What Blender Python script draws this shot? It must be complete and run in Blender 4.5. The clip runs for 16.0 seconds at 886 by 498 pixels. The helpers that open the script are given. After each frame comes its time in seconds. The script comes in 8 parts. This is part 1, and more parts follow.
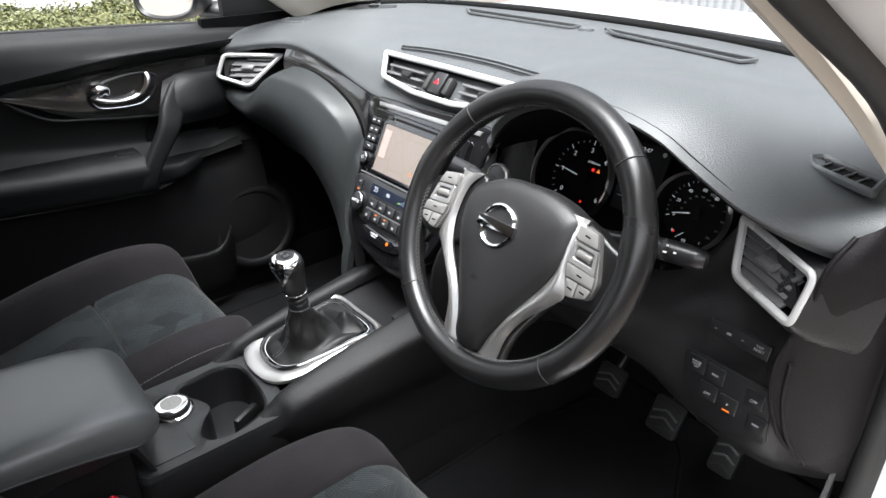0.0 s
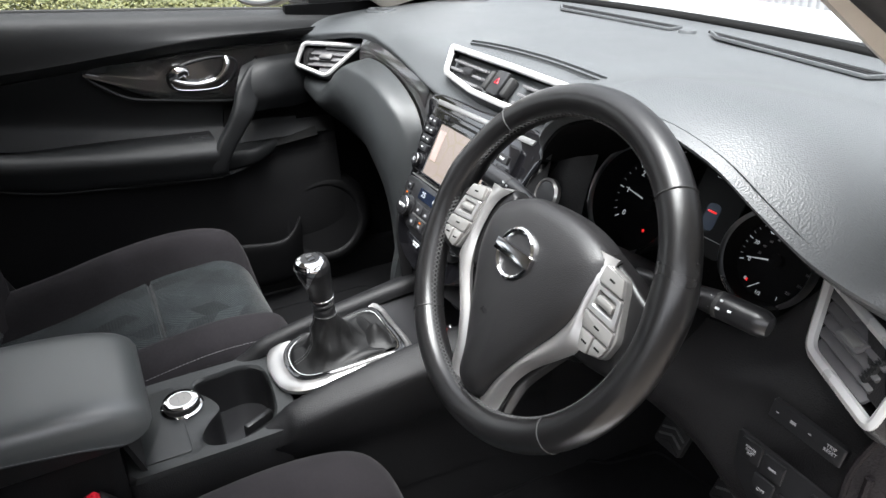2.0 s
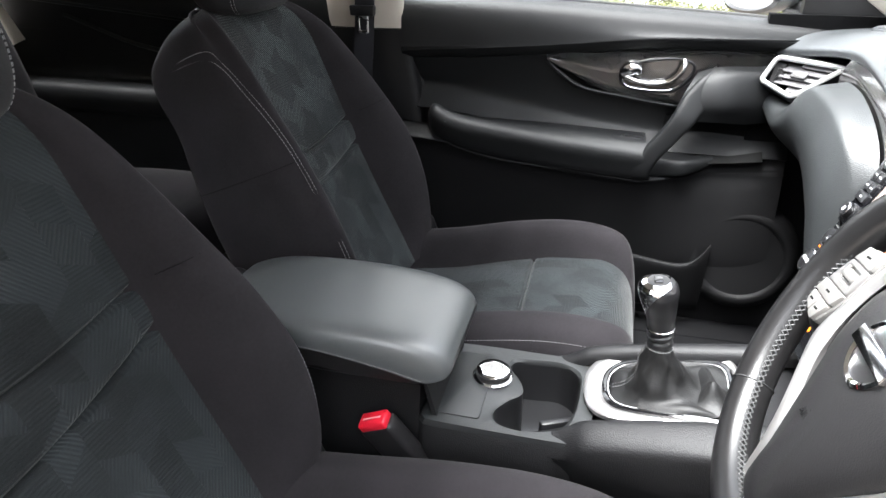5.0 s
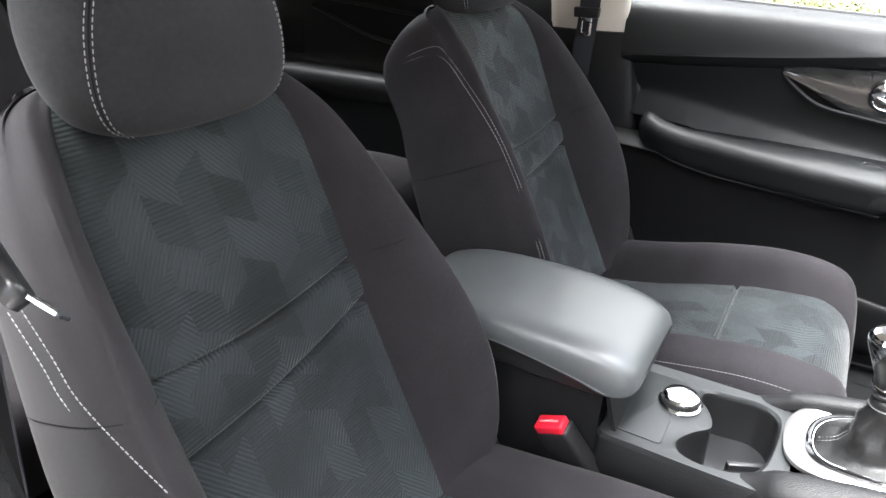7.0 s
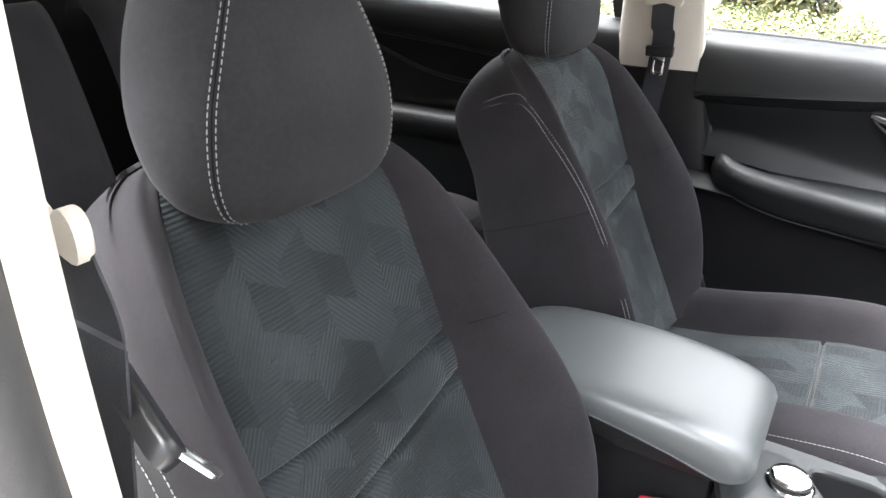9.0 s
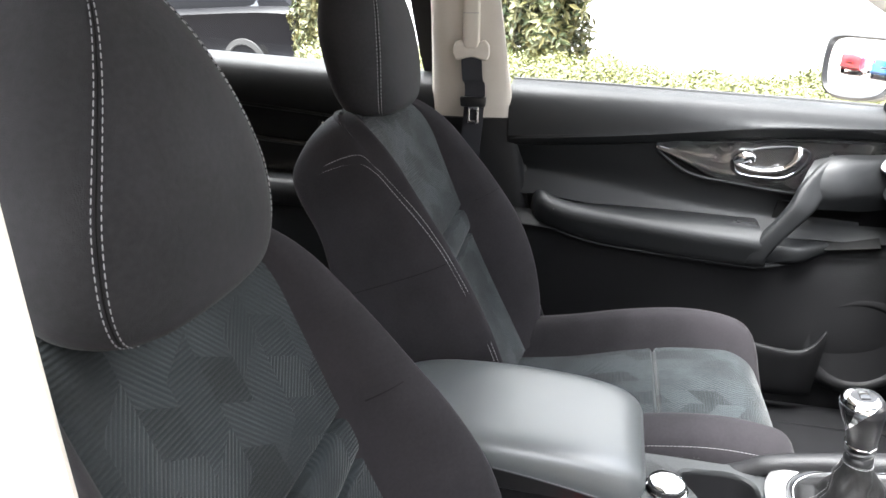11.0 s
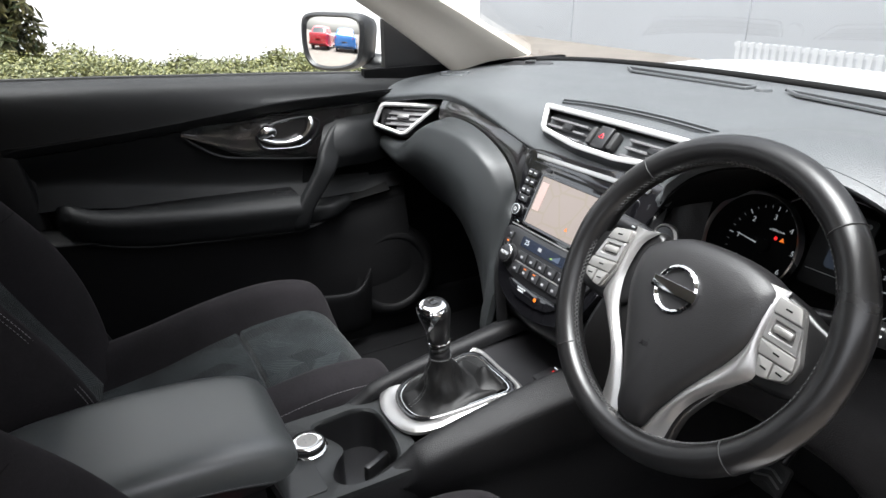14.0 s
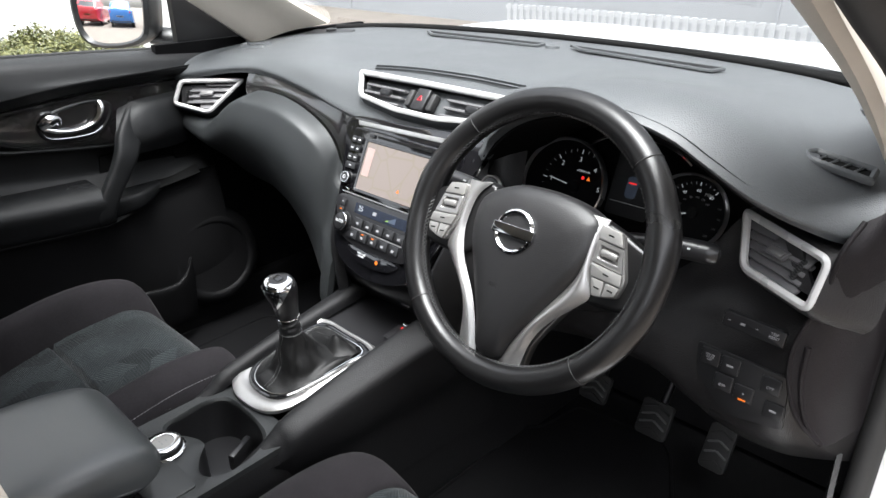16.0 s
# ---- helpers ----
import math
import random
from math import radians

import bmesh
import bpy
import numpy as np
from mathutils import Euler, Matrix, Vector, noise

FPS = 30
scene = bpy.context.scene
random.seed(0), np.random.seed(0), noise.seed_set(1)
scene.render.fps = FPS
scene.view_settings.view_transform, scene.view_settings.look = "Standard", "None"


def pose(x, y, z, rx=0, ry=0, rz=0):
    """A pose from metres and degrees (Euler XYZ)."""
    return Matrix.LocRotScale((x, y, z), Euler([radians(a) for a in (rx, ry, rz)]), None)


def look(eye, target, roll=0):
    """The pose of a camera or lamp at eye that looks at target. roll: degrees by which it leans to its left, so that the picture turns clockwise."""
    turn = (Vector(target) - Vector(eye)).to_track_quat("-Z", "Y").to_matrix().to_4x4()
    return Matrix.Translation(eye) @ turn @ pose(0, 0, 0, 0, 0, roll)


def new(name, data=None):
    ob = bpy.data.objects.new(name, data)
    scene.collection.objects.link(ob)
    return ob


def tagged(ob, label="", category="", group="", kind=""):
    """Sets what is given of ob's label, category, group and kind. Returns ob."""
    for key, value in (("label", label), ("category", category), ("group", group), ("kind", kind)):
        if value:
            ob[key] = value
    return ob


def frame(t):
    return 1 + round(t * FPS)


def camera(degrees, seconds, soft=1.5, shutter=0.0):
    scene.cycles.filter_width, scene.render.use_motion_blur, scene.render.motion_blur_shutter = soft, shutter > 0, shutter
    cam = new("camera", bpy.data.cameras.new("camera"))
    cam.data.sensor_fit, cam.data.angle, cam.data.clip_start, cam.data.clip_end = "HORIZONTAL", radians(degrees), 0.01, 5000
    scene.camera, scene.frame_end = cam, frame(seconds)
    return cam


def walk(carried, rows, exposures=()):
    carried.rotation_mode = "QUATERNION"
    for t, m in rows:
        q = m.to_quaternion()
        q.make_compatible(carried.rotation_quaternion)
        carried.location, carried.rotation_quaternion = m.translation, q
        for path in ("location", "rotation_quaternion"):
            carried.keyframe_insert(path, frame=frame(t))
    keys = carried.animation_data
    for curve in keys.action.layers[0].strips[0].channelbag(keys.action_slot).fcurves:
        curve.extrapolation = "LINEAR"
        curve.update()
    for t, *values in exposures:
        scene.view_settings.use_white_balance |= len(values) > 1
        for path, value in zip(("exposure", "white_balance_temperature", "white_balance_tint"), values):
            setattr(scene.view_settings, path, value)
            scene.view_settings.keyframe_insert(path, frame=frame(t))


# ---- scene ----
cam = camera(67.6, 16.0)
PATH = [
    (0, (0.867, -0.496, 1.326), (-0.489, 0.639, 0.391), -0.3),
    (0.5, (0.847, -0.458, 1.308), (-0.516, 0.669, 0.373), -0.3),
    (1, (0.835, -0.417, 1.303), (-0.544, 0.691, 0.37), -0.2),
    (1.5, (0.835, -0.379, 1.297), (-0.61, 0.643, 0.366), -0.0),
    (2, (0.844, -0.336, 1.296), (-0.709, 0.511, 0.362), 0.2),
    (2.5, (0.847, -0.3, 1.287), (-0.808, 0.32, 0.35), 0.4),
    (3, (0.84, -0.263, 1.275), (-0.882, 0.124, 0.334), 0.5),
    (3.5, (0.824, -0.23, 1.266), (-0.936, -0.059, 0.333), 0.4),
    (4, (0.807, -0.21, 1.262), (-0.968, -0.228, 0.34), 0.4),
    (4.5, (0.801, -0.195, 1.252), (-0.968, -0.41, 0.345), 0.4),
    (5, (0.799, -0.192, 1.248), (-0.939, -0.623, 0.356), 0.3),
    (7.5, (0.816, -0.239, 1.255), (-0.691, -1.214, 0.372), 0.1),
    (8, (0.805, -0.269, 1.26), (-0.694, -1.271, 0.395), -0.1),
    (10.5, (0.798, -0.421, 1.326), (-0.9, -1.126, 0.539), 0.5),
    (11, (0.811, -0.434, 1.31), (-0.989, -0.895, 0.568), -0.3),
    (11.5, (0.821, -0.466, 1.312), (-1.031, -0.605, 0.57), -0.1),
    (12, (0.815, -0.483, 1.315), (-1.04, -0.369, 0.576), -0.2),
    (12.5, (0.812, -0.498, 1.313), (-1.022, -0.195, 0.575), -0.3),
    (13, (0.809, -0.511, 1.31), (-0.978, -0.001, 0.57), -0.2),
    (13.5, (0.809, -0.516, 1.304), (-0.895, 0.207, 0.547), -0.2),
    (14, (0.808, -0.522, 1.301), (-0.808, 0.368, 0.527), -0.2),
    (14.5, (0.81, -0.53, 1.302), (-0.717, 0.488, 0.507), -0.1),
    (15, (0.815, -0.544, 1.302), (-0.607, 0.598, 0.482), -0.1),
    (15.5, (0.814, -0.562, 1.299), (-0.51, 0.681, 0.463), -0.1),
    (16, (0.798, -0.577, 1.302), (-0.437, 0.743, 0.447), -0.2),
]
EXPOSURES = [(0, 2.42), (2.5, 2.62), (3.5, 3.0), (5, 3.68), (7.5, 4.55), (8, 4.65), (10.5, 4.55), (11, 4.35), (11.5, 3.9), (12, 3.2), (12.5, 2.7), (14, 2.3), (16, 2.3)]
walk(cam, [(t, look(eye, target, roll)) for t, eye, target, roll in PATH], EXPOSURES)

# overcast daylight
world = bpy.data.worlds.new("overcast_sky")
scene.world = world
world.use_nodes = True
_sky = world.node_tree.nodes.new("ShaderNodeTexSky")
_sky.sky_type = "NISHITA"
_sky.sun_disc = False
_sky.sun_elevation = radians(76)
_sky.sun_rotation = radians(142)
_sky.dust_density = 4.0
_hsv = world.node_tree.nodes.new("ShaderNodeHueSaturation")
_hsv.inputs["Saturation"].default_value = 0.25
_bg = world.node_tree.nodes["Background"]
_bg.inputs["Strength"].default_value = 0.15
world.node_tree.links.new(_sky.outputs["Color"], _hsv.inputs["Color"])
world.node_tree.links.new(_hsv.outputs["Color"], _bg.inputs["Color"])
_sun = bpy.data.lights.new("cloudy_sun", "SUN")
_sun.energy = 2.3
_sun.angle = radians(40)
_sun.color = (0.96, 0.985, 1.0)
sun = new("cloudy_sun", _sun)
sun.matrix_basis = look((0, 0, 0), (-0.14, 0.18, -0.95))


# ---- building helpers ----
def world_of(ob):
    m = ob.matrix_basis.copy()
    if ob.parent:
        m = world_of(ob.parent) @ ob.matrix_parent_inverse @ m
    return m


def part(name, bm, material, parent=None, label="", smooth=True, angle=38, recalc=True):
    """One mesh object from a bmesh given in world space, under a thing or a part."""
    if recalc:
        bmesh.ops.recalc_face_normals(bm, faces=bm.faces)
    me = bpy.data.meshes.new(name)
    bm.to_mesh(me)
    bm.free()
    me.materials.append(material)
    if smooth:
        me.shade_smooth()
        me.set_sharp_from_angle(angle=radians(angle))
    ob = new(name, me)
    if parent is not None:
        ob.parent = parent
        ob.matrix_parent_inverse = world_of(parent).inverted()
    return tagged(ob, label)


def thing(name, at, label, category, group="", kind=""):
    ob = new(name)
    ob.empty_display_size = 0.05
    ob.matrix_basis = Matrix.Translation(at)
    return tagged(ob, label, category, group, kind)


def lone(name, bm, material, label, category, group="", kind="", **kw):
    """A thing that is a single mesh."""
    return tagged(part(name, bm, material, None, label, **kw), label, category, group, kind)


def spline(pts, n, closed=False):
    """Points of a smooth curve through pts, n steps a span."""
    p = [np.array(q, float) for q in pts]
    m = len(p)
    out = []
    spans = m if closed else m - 1
    for i in range(spans):
        if closed:
            a, b, c, d = p[i - 1], p[i], p[(i + 1) % m], p[(i + 2) % m]
        else:
            a, b, c, d = p[max(i - 1, 0)], p[i], p[i + 1], p[min(i + 2, m - 1)]
            if i == 0:
                a = 2 * b - c
            if i == m - 2:
                d = 2 * c - b
        for k in range(n):
            t = k / n
            out.append(0.5 * (2 * b + (c - a) * t + (2 * a - 5 * b + 4 * c - d) * t * t + (3 * b - a - 3 * c + d) * t ** 3))
    if not closed:
        out.append(p[-1])
    return out


def grid_bm(rows, close_u=False, close_v=False, caps=False, bm=None):
    bm = bm or bmesh.new()
    vs = [[bm.verts.new(q) for q in row] for row in rows]
    nu, nv = len(vs), len(vs[0])
    for i in range(nu if close_u else nu - 1):
        for j in range(nv if close_v else nv - 1):
            a, b, c, d = vs[i][j], vs[(i + 1) % nu][j], vs[(i + 1) % nu][(j + 1) % nv], vs[i][(j + 1) % nv]
            if len({a, b, c, d}) == 4:
                bm.faces.new((a, b, c, d))
    if caps:
        bm.faces.new(vs[0])
        bm.faces.new(list(reversed(vs[-1])))
    return bm


def thicken(bm, t):
    """A second skin t behind the first, joined along the open rims."""
    bm.normal_update()
    old = bm.verts[:]
    faces = bm.faces[:]
    rim = [(e.verts[0], e.verts[1]) for e in bm.edges if len(e.link_faces) == 1]
    twin = {v: bm.verts.new(v.co - v.normal * t) for v in old}
    for f in faces:
        bm.faces.new([twin[v] for v in reversed(f.verts)])
    for a, b in rim:
        bm.faces.new((a, b, twin[b], twin[a]))


def patch(rows, nu=4, nv=4, close_u=False, close_v=False, thick=0.0, caps=False, flip=False):
    """A smooth sheet through a coarse net of points; thick gives it a back and a rim."""
    fine = [spline(r, nv, close_v) for r in rows]
    cols = list(zip(*fine))
    cols = [spline(c, nu, close_u) for c in cols]
    net = [[Vector(cols[j][i]) for j in range(len(cols))] for i in range(len(cols[0]))]
    bm = grid_bm(net, close_u, close_v, caps)
    bmesh.ops.remove_doubles(bm, verts=bm.verts, dist=1e-5)
    bmesh.ops.recalc_face_normals(bm, faces=bm.faces)
    if flip:
        bmesh.ops.reverse_faces(bm, faces=bm.faces)
    if thick:
        thicken(bm, thick)
    return bm


def tube(pts, r, seg=12, closed=False, n=0, caps=True, bm=None, scale=None, flat=1.0, up=None):
    """A swept round bar; r may be a list; flat squashes it along its second axis."""
    if n:
        pts = spline(pts, n, closed)
        if isinstance(r, (list, tuple)):
            r = [float(q[0]) for q in spline([(v, 0) for v in r], n, closed)]
    pts = [Vector(q) for q in pts]
    m = len(pts)
    rows = []
    u = None
    for i, p in enumerate(pts):
        if closed:
            t = (pts[(i + 1) % m] - pts[i - 1]).normalized()
        else:
            t = (pts[min(i + 1, m - 1)] - pts[max(i - 1, 0)]).normalized()
        if up is not None:
            u = Vector(up) - t * t.dot(Vector(up))
        elif u is None:
            u = t.orthogonal()
        u = (u - t * t.dot(u)).normalized()
        w = t.cross(u)
        rad = r[i] if isinstance(r, (list, tuple)) else r
        rows.append([p + u * (math.cos(a) * rad) + w * (math.sin(a) * rad * flat) for a in (2 * math.pi * k / seg for k in range(seg))])
    return grid_bm(rows, closed, True, caps and not closed, bm)


def prism(outline, depth, m=None, bevel=0.0, segs=2, bm=None, back=0.0):
    """A flat outline in the xy plane of m, from z = -back to depth, with bevelled rims."""
    own = bmesh.new()
    vs = [own.verts.new((q[0], q[1], -back)) for q in outline]
    f = own.faces.new(vs)
    ret = bmesh.ops.extrude_face_region(own, geom=[f])
    bmesh.ops.translate(own, verts=[v for v in ret["geom"] if isinstance(v, bmesh.types.BMVert)], vec=(0, 0, depth + back))
    bmesh.ops.recalc_face_normals(own, faces=own.faces)
    if bevel:
        top = [e for e in own.edges if all(abs(v.co.z - depth) < 1e-6 for v in e.verts)]
        bmesh.ops.bevel(own, geom=top, offset=bevel, segments=segs, profile=0.5, affect="EDGES", clamp_overlap=True)
    if m is not None:
        own.transform(m)
    if bm is None:
        return own
    return join(bm, own)


def join(bm, other):
    me = bpy.data.meshes.new("tmp")
    other.to_mesh(me)
    other.free()
    bm.from_mesh(me)
    bpy.data.meshes.remove(me)
    return bm


def rounded(w, h, r, n=5, cx=0.0, cy=0.0):
    """Outline of a rectangle with round corners."""
    out = []
    for sx, sy, a0 in ((1, 1, 0), (-1, 1, 90), (-1, -1, 180), (1, -1, 270)):
        for k in range(n + 1):
            a = radians(a0 + 90 * k / n)
            out.append((cx + sx * (w / 2 - r) + r * math.cos(a), cy + sy * (h / 2 - r) + r * math.sin(a)))
    return out


def soft_outline(pts, n=5):
    return [(q[0], q[1]) for q in spline([(a, b, 0) for a, b in pts], n, True)]


def inset(outline, d):
    """The outline moved inwards by d (counter-clockwise or clockwise)."""
    p = [Vector(q).to_2d() for q in outline]
    area = sum(a.x * b.y - b.x * a.y for a, b in zip(p, p[1:] + p[:1]))
    s = 1 if area > 0 else -1
    out = []
    for i in range(len(p)):
        e1, e2 = (p[i] - p[i - 1]), (p[(i + 1) % len(p)] - p[i])
        n1 = Vector((-e1.y, e1.x)).normalized() * s if e1.length else Vector((0, 0))
        n2 = Vector((-e2.y, e2.x)).normalized() * s if e2.length else n1
        nn = n1 + n2
        k = nn.length_squared
        nn = nn * (2 / k) if k > 0.4 else n1
        out.append(tuple(p[i] + nn * d))
    return out


def ring(outer, inner, depth, m=None, bm=None, crown=0.0):
    """A frame between two outlines of equal count; crown lifts its middle."""
    own = bmesh.new()
    mid = [((a[0] + b[0]) / 2, (a[1] + b[1]) / 2) for a, b in zip(outer, inner)]
    q1 = [(a[0] * 0.85 + b[0] * 0.15, a[1] * 0.85 + b[1] * 0.15) for a, b in zip(outer, inner)]
    q2 = [(a[0] * 0.15 + b[0] * 0.85, a[1] * 0.15 + b[1] * 0.85) for a, b in zip(outer, inner)]
    loops = [[(x, y, 0) for x, y in outer], [(x, y, depth * 0.75) for x, y in outer], [(x, y, depth) for x, y in q1], [(x, y, depth + crown) for x, y in mid],
             [(x, y, depth) for x, y in q2], [(x, y, depth * 0.75) for x, y in inner], [(x, y, 0) for x, y in inner]]
    grid_bm([[Vector(q) for q in l] for l in loops], True, True, False, own)
    if m is not None:
        own.transform(m)
    return own if bm is None else join(bm, own)


def box(sx, sy, sz, m=None, bevel=0.0, segs=2, bm=None):
    own = bmesh.new()
    bmesh.ops.create_cube(own, size=1, matrix=Matrix.Diagonal((sx, sy, sz, 1)))
    if bevel:
        bmesh.ops.bevel(own, geom=own.edges[:], offset=bevel, segments=segs, profile=0.5, affect="EDGES", clamp_overlap=True)
    if m is not None:
        own.transform(m)
    return own if bm is None else join(bm, own)


def lathe(profile, m=None, seg=32, bm=None):
    """A turned body: profile of (radius, height) about z."""
    own = bmesh.new()
    rows = [[Vector((r * math.cos(2 * math.pi * k / seg), r * math.sin(2 * math.pi * k / seg), h)) for k in range(seg)] for r, h in profile]
    grid_bm(rows, False, True, False, own)
    if profile[0][0] < 1e-4 or profile[-1][0] < 1e-4:
        bmesh.ops.remove_doubles(own, verts=own.verts, dist=1e-5)
    if m is not None:
        own.transform(m)
    return own if bm is None else join(bm, own)


def frame_of(origin, out, up):
    """A pose whose z is out and whose y is up."""
    z = Vector(out).normalized()
    y = Vector(up)
    y = (y - z * z.dot(y)).normalized()
    x = y.cross(z)
    m = Matrix.Identity(4)
    for i, v in enumerate((x, y, z)):
        for k in range(3):
            m[k][i] = v[k]
    m.translation = Vector(origin)
    return m


def words(body, size, m, material, parent, name="lettering", depth=0.0003, label=""):
    cu = bpy.data.curves.new("letters", "FONT")
    cu.body, cu.size, cu.extrude, cu.align_x, cu.align_y = body, size, depth, "CENTER", "CENTER"
    cu.resolution_u = 3
    tmp = bpy.data.objects.new("letters", cu)
    me = bpy.data.meshes.new_from_object(tmp)
    me.transform(m)
    me.materials.clear()
    me.materials.append(material)
    bpy.data.objects.remove(tmp)
    bpy.data.curves.remove(cu)
    ob = new(name, me)
    ob.parent = parent
    ob.matrix_parent_inverse = world_of(parent).inverted()
    return tagged(ob, label)


def stitches(pts, step, length, r, normal=None, bm=None):
    """Short threads along a line."""
    bm = bm or bmesh.new()
    p = [Vector(q) for q in pts]
    run, acc = 0.0, 0.0
    for a, b in zip(p, p[1:]):
        d = (b - a).length
        if d < 1e-7:
            continue
        t = (b - a) / d
        while acc <= d:
            c = a + t * acc
            n = t.orthogonal().normalized()
            w = t.cross(n)
            ends = []
            for s, k in ((-0.5, 0.45), (-0.3, 1.0), (0.3, 1.0), (0.5, 0.45)):
                ends.append([bm.verts.new(c + t * (s * length) + n * (math.cos(q) * r * k) + w * (math.sin(q) * r * k)) for q in (0.8, 2.37, 3.94, 5.5)])
            for e, f in zip(ends, ends[1:]):
                for i in range(4):
                    bm.faces.new((e[i], e[(i + 1) % 4], f[(i + 1) % 4], f[i]))
            bm.faces.new(ends[0][::-1])
            bm.faces.new(ends[-1])
            acc += step
        acc -= d
    return bm


def mirrored(bm):
    bm.transform(Matrix.Diagonal((-1, 1, 1, 1)))
    bmesh.ops.reverse_faces(bm, faces=bm.faces)
    return bm


# ---- materials ----
def mat(name, color, rough=0.5, metal=0.0, var=0.15, var_scale=9.0, bump=0.0, bump_scale=900.0, kind="noise", coat=0.0, spec=0.5, sheen=0.0, rough_var=0.08):
    """Base colour with blotches at two scales, grain relief and uneven gloss."""
    m = bpy.data.materials.new(name)
    m.use_nodes = True
    nt = m.node_tree
    n, l = nt.nodes, nt.links
    b = n["Principled BSDF"]
    co = n.new("ShaderNodeTexCoord")
    big = n.new("ShaderNodeTexNoise")
    big.inputs["Scale"].default_value, big.inputs["Detail"].default_value = var_scale, 5
    l.new(co.outputs["Object"], big.inputs["Vector"])
    fine = n.new("ShaderNodeTexNoise")
    fine.inputs["Scale"].default_value, fine.inputs["Detail"].default_value = var_scale * 22, 3
    l.new(co.outputs["Object"], fine.inputs["Vector"])
    mix = n.new("ShaderNodeMath")
    mix.operation = "MULTIPLY_ADD"
    mix.inputs[1].default_value = 0.4
    l.new(fine.outputs["Fac"], mix.inputs[0])
    l.new(big.outputs["Fac"], mix.inputs[2])
    ramp = n.new("ShaderNodeMapRange")
    ramp.inputs["From Min"].default_value, ramp.inputs["From Max"].default_value = 0.35, 1.05
    ramp.inputs["To Min"].default_value, ramp.inputs["To Max"].default_value = 1 - var, 1 + var
    l.new(mix.outputs[0], ramp.inputs["Value"])
    mul = n.new("ShaderNodeVectorMath")
    mul.operation = "SCALE"
    mul.inputs[0].default_value = color[:3]
    l.new(ramp.outputs["Result"], mul.inputs["Scale"])
    l.new(mul.outputs["Vector"], b.inputs["Base Color"])
    b.inputs["Metallic"].default_value = metal
    b.inputs["Specular IOR Level"].default_value = spec
    rr = n.new("ShaderNodeMapRange")
    rr.inputs["To Min"].default_value, rr.inputs["To Max"].default_value = max(rough - rough_var, 0.02), min(rough + rough_var, 1)
    l.new(big.outputs["Fac"], rr.inputs["Value"])
    l.new(rr.outputs["Result"], b.inputs["Roughness"])
    if coat:
        b.inputs["Coat Weight"].default_value, b.inputs["Coat Roughness"].default_value = coat, 0.05
    if sheen:
        b.inputs["Sheen Weight"].default_value, b.inputs["Sheen Roughness"].default_value = sheen, 0.4
    if bump:
        if kind == "leather":
            t = n.new("ShaderNodeTexVoronoi")
            t.inputs["Scale"].default_value = bump_scale
            src = t.outputs["Distance"]
        else:
            t = n.new("ShaderNodeTexNoise")
            t.inputs["Scale"].default_value, t.inputs["Detail"].default_value = bump_scale, 2
            src = t.outputs["Fac"]
        l.new(co.outputs["Object"], t.inputs["Vector"])
        bp = n.new("ShaderNodeBump")
        bp.inputs["Strength"].default_value, bp.inputs["Distance"].default_value = bump, 0.0006
        l.new(src, bp.inputs["Height"])
        l.new(bp.outputs["Normal"], b.inputs["Normal"])
    return m


def glow(name, color, strength):
    m = bpy.data.materials.new(name)
    m.use_nodes = True
    b = m.node_tree.nodes["Principled BSDF"]
    b.inputs["Base Color"].default_value = (*[c * 0.3 for c in color], 1)
    b.inputs["Emission Color"].default_value = (*color, 1)
    b.inputs["Emission Strength"].default_value = strength
    b.inputs["Roughness"].default_value = 0.3
    return m


def glass(name, tint=(1, 1, 1), rough=0.0):
    """Thin clear pane: lets light through, mirrors a little at its face."""
    m = bpy.data.materials.new(name)
    m.use_nodes = True
    n, l = m.node_tree.nodes, m.node_tree.links
    n.remove(n["Principled BSDF"])
    tr = n.new("ShaderNodeBsdfTransparent")
    tr.inputs["Color"].default_value = (*tint, 1)
    gl = n.new("ShaderNodeBsdfGlossy")
    gl.inputs["Roughness"].default_value = 0.02
    lw = n.new("ShaderNodeLayerWeight")
    lw.inputs["Blend"].default_value = 0.5
    pw = n.new("ShaderNodeMath")
    pw.operation = "POWER"
    pw.inputs[1].default_value = 5.0
    l.new(lw.outputs["Facing"], pw.inputs[0])
    fr = n.new("ShaderNodeMath")
    fr.operation = "MULTIPLY_ADD"
    fr.inputs[1].default_value, fr.inputs[2].default_value = 0.9, 0.05
    l.new(pw.outputs[0], fr.inputs[0])
    mx = n.new("ShaderNodeMixShader")
    l.new(fr.outputs[0], mx.inputs[0])
    l.new(tr.outputs[0], mx.inputs[1])
    l.new(gl.outputs[0], mx.inputs[2])
    l.new(mx.outputs[0], n["Material Output"].inputs["Surface"])
    return m


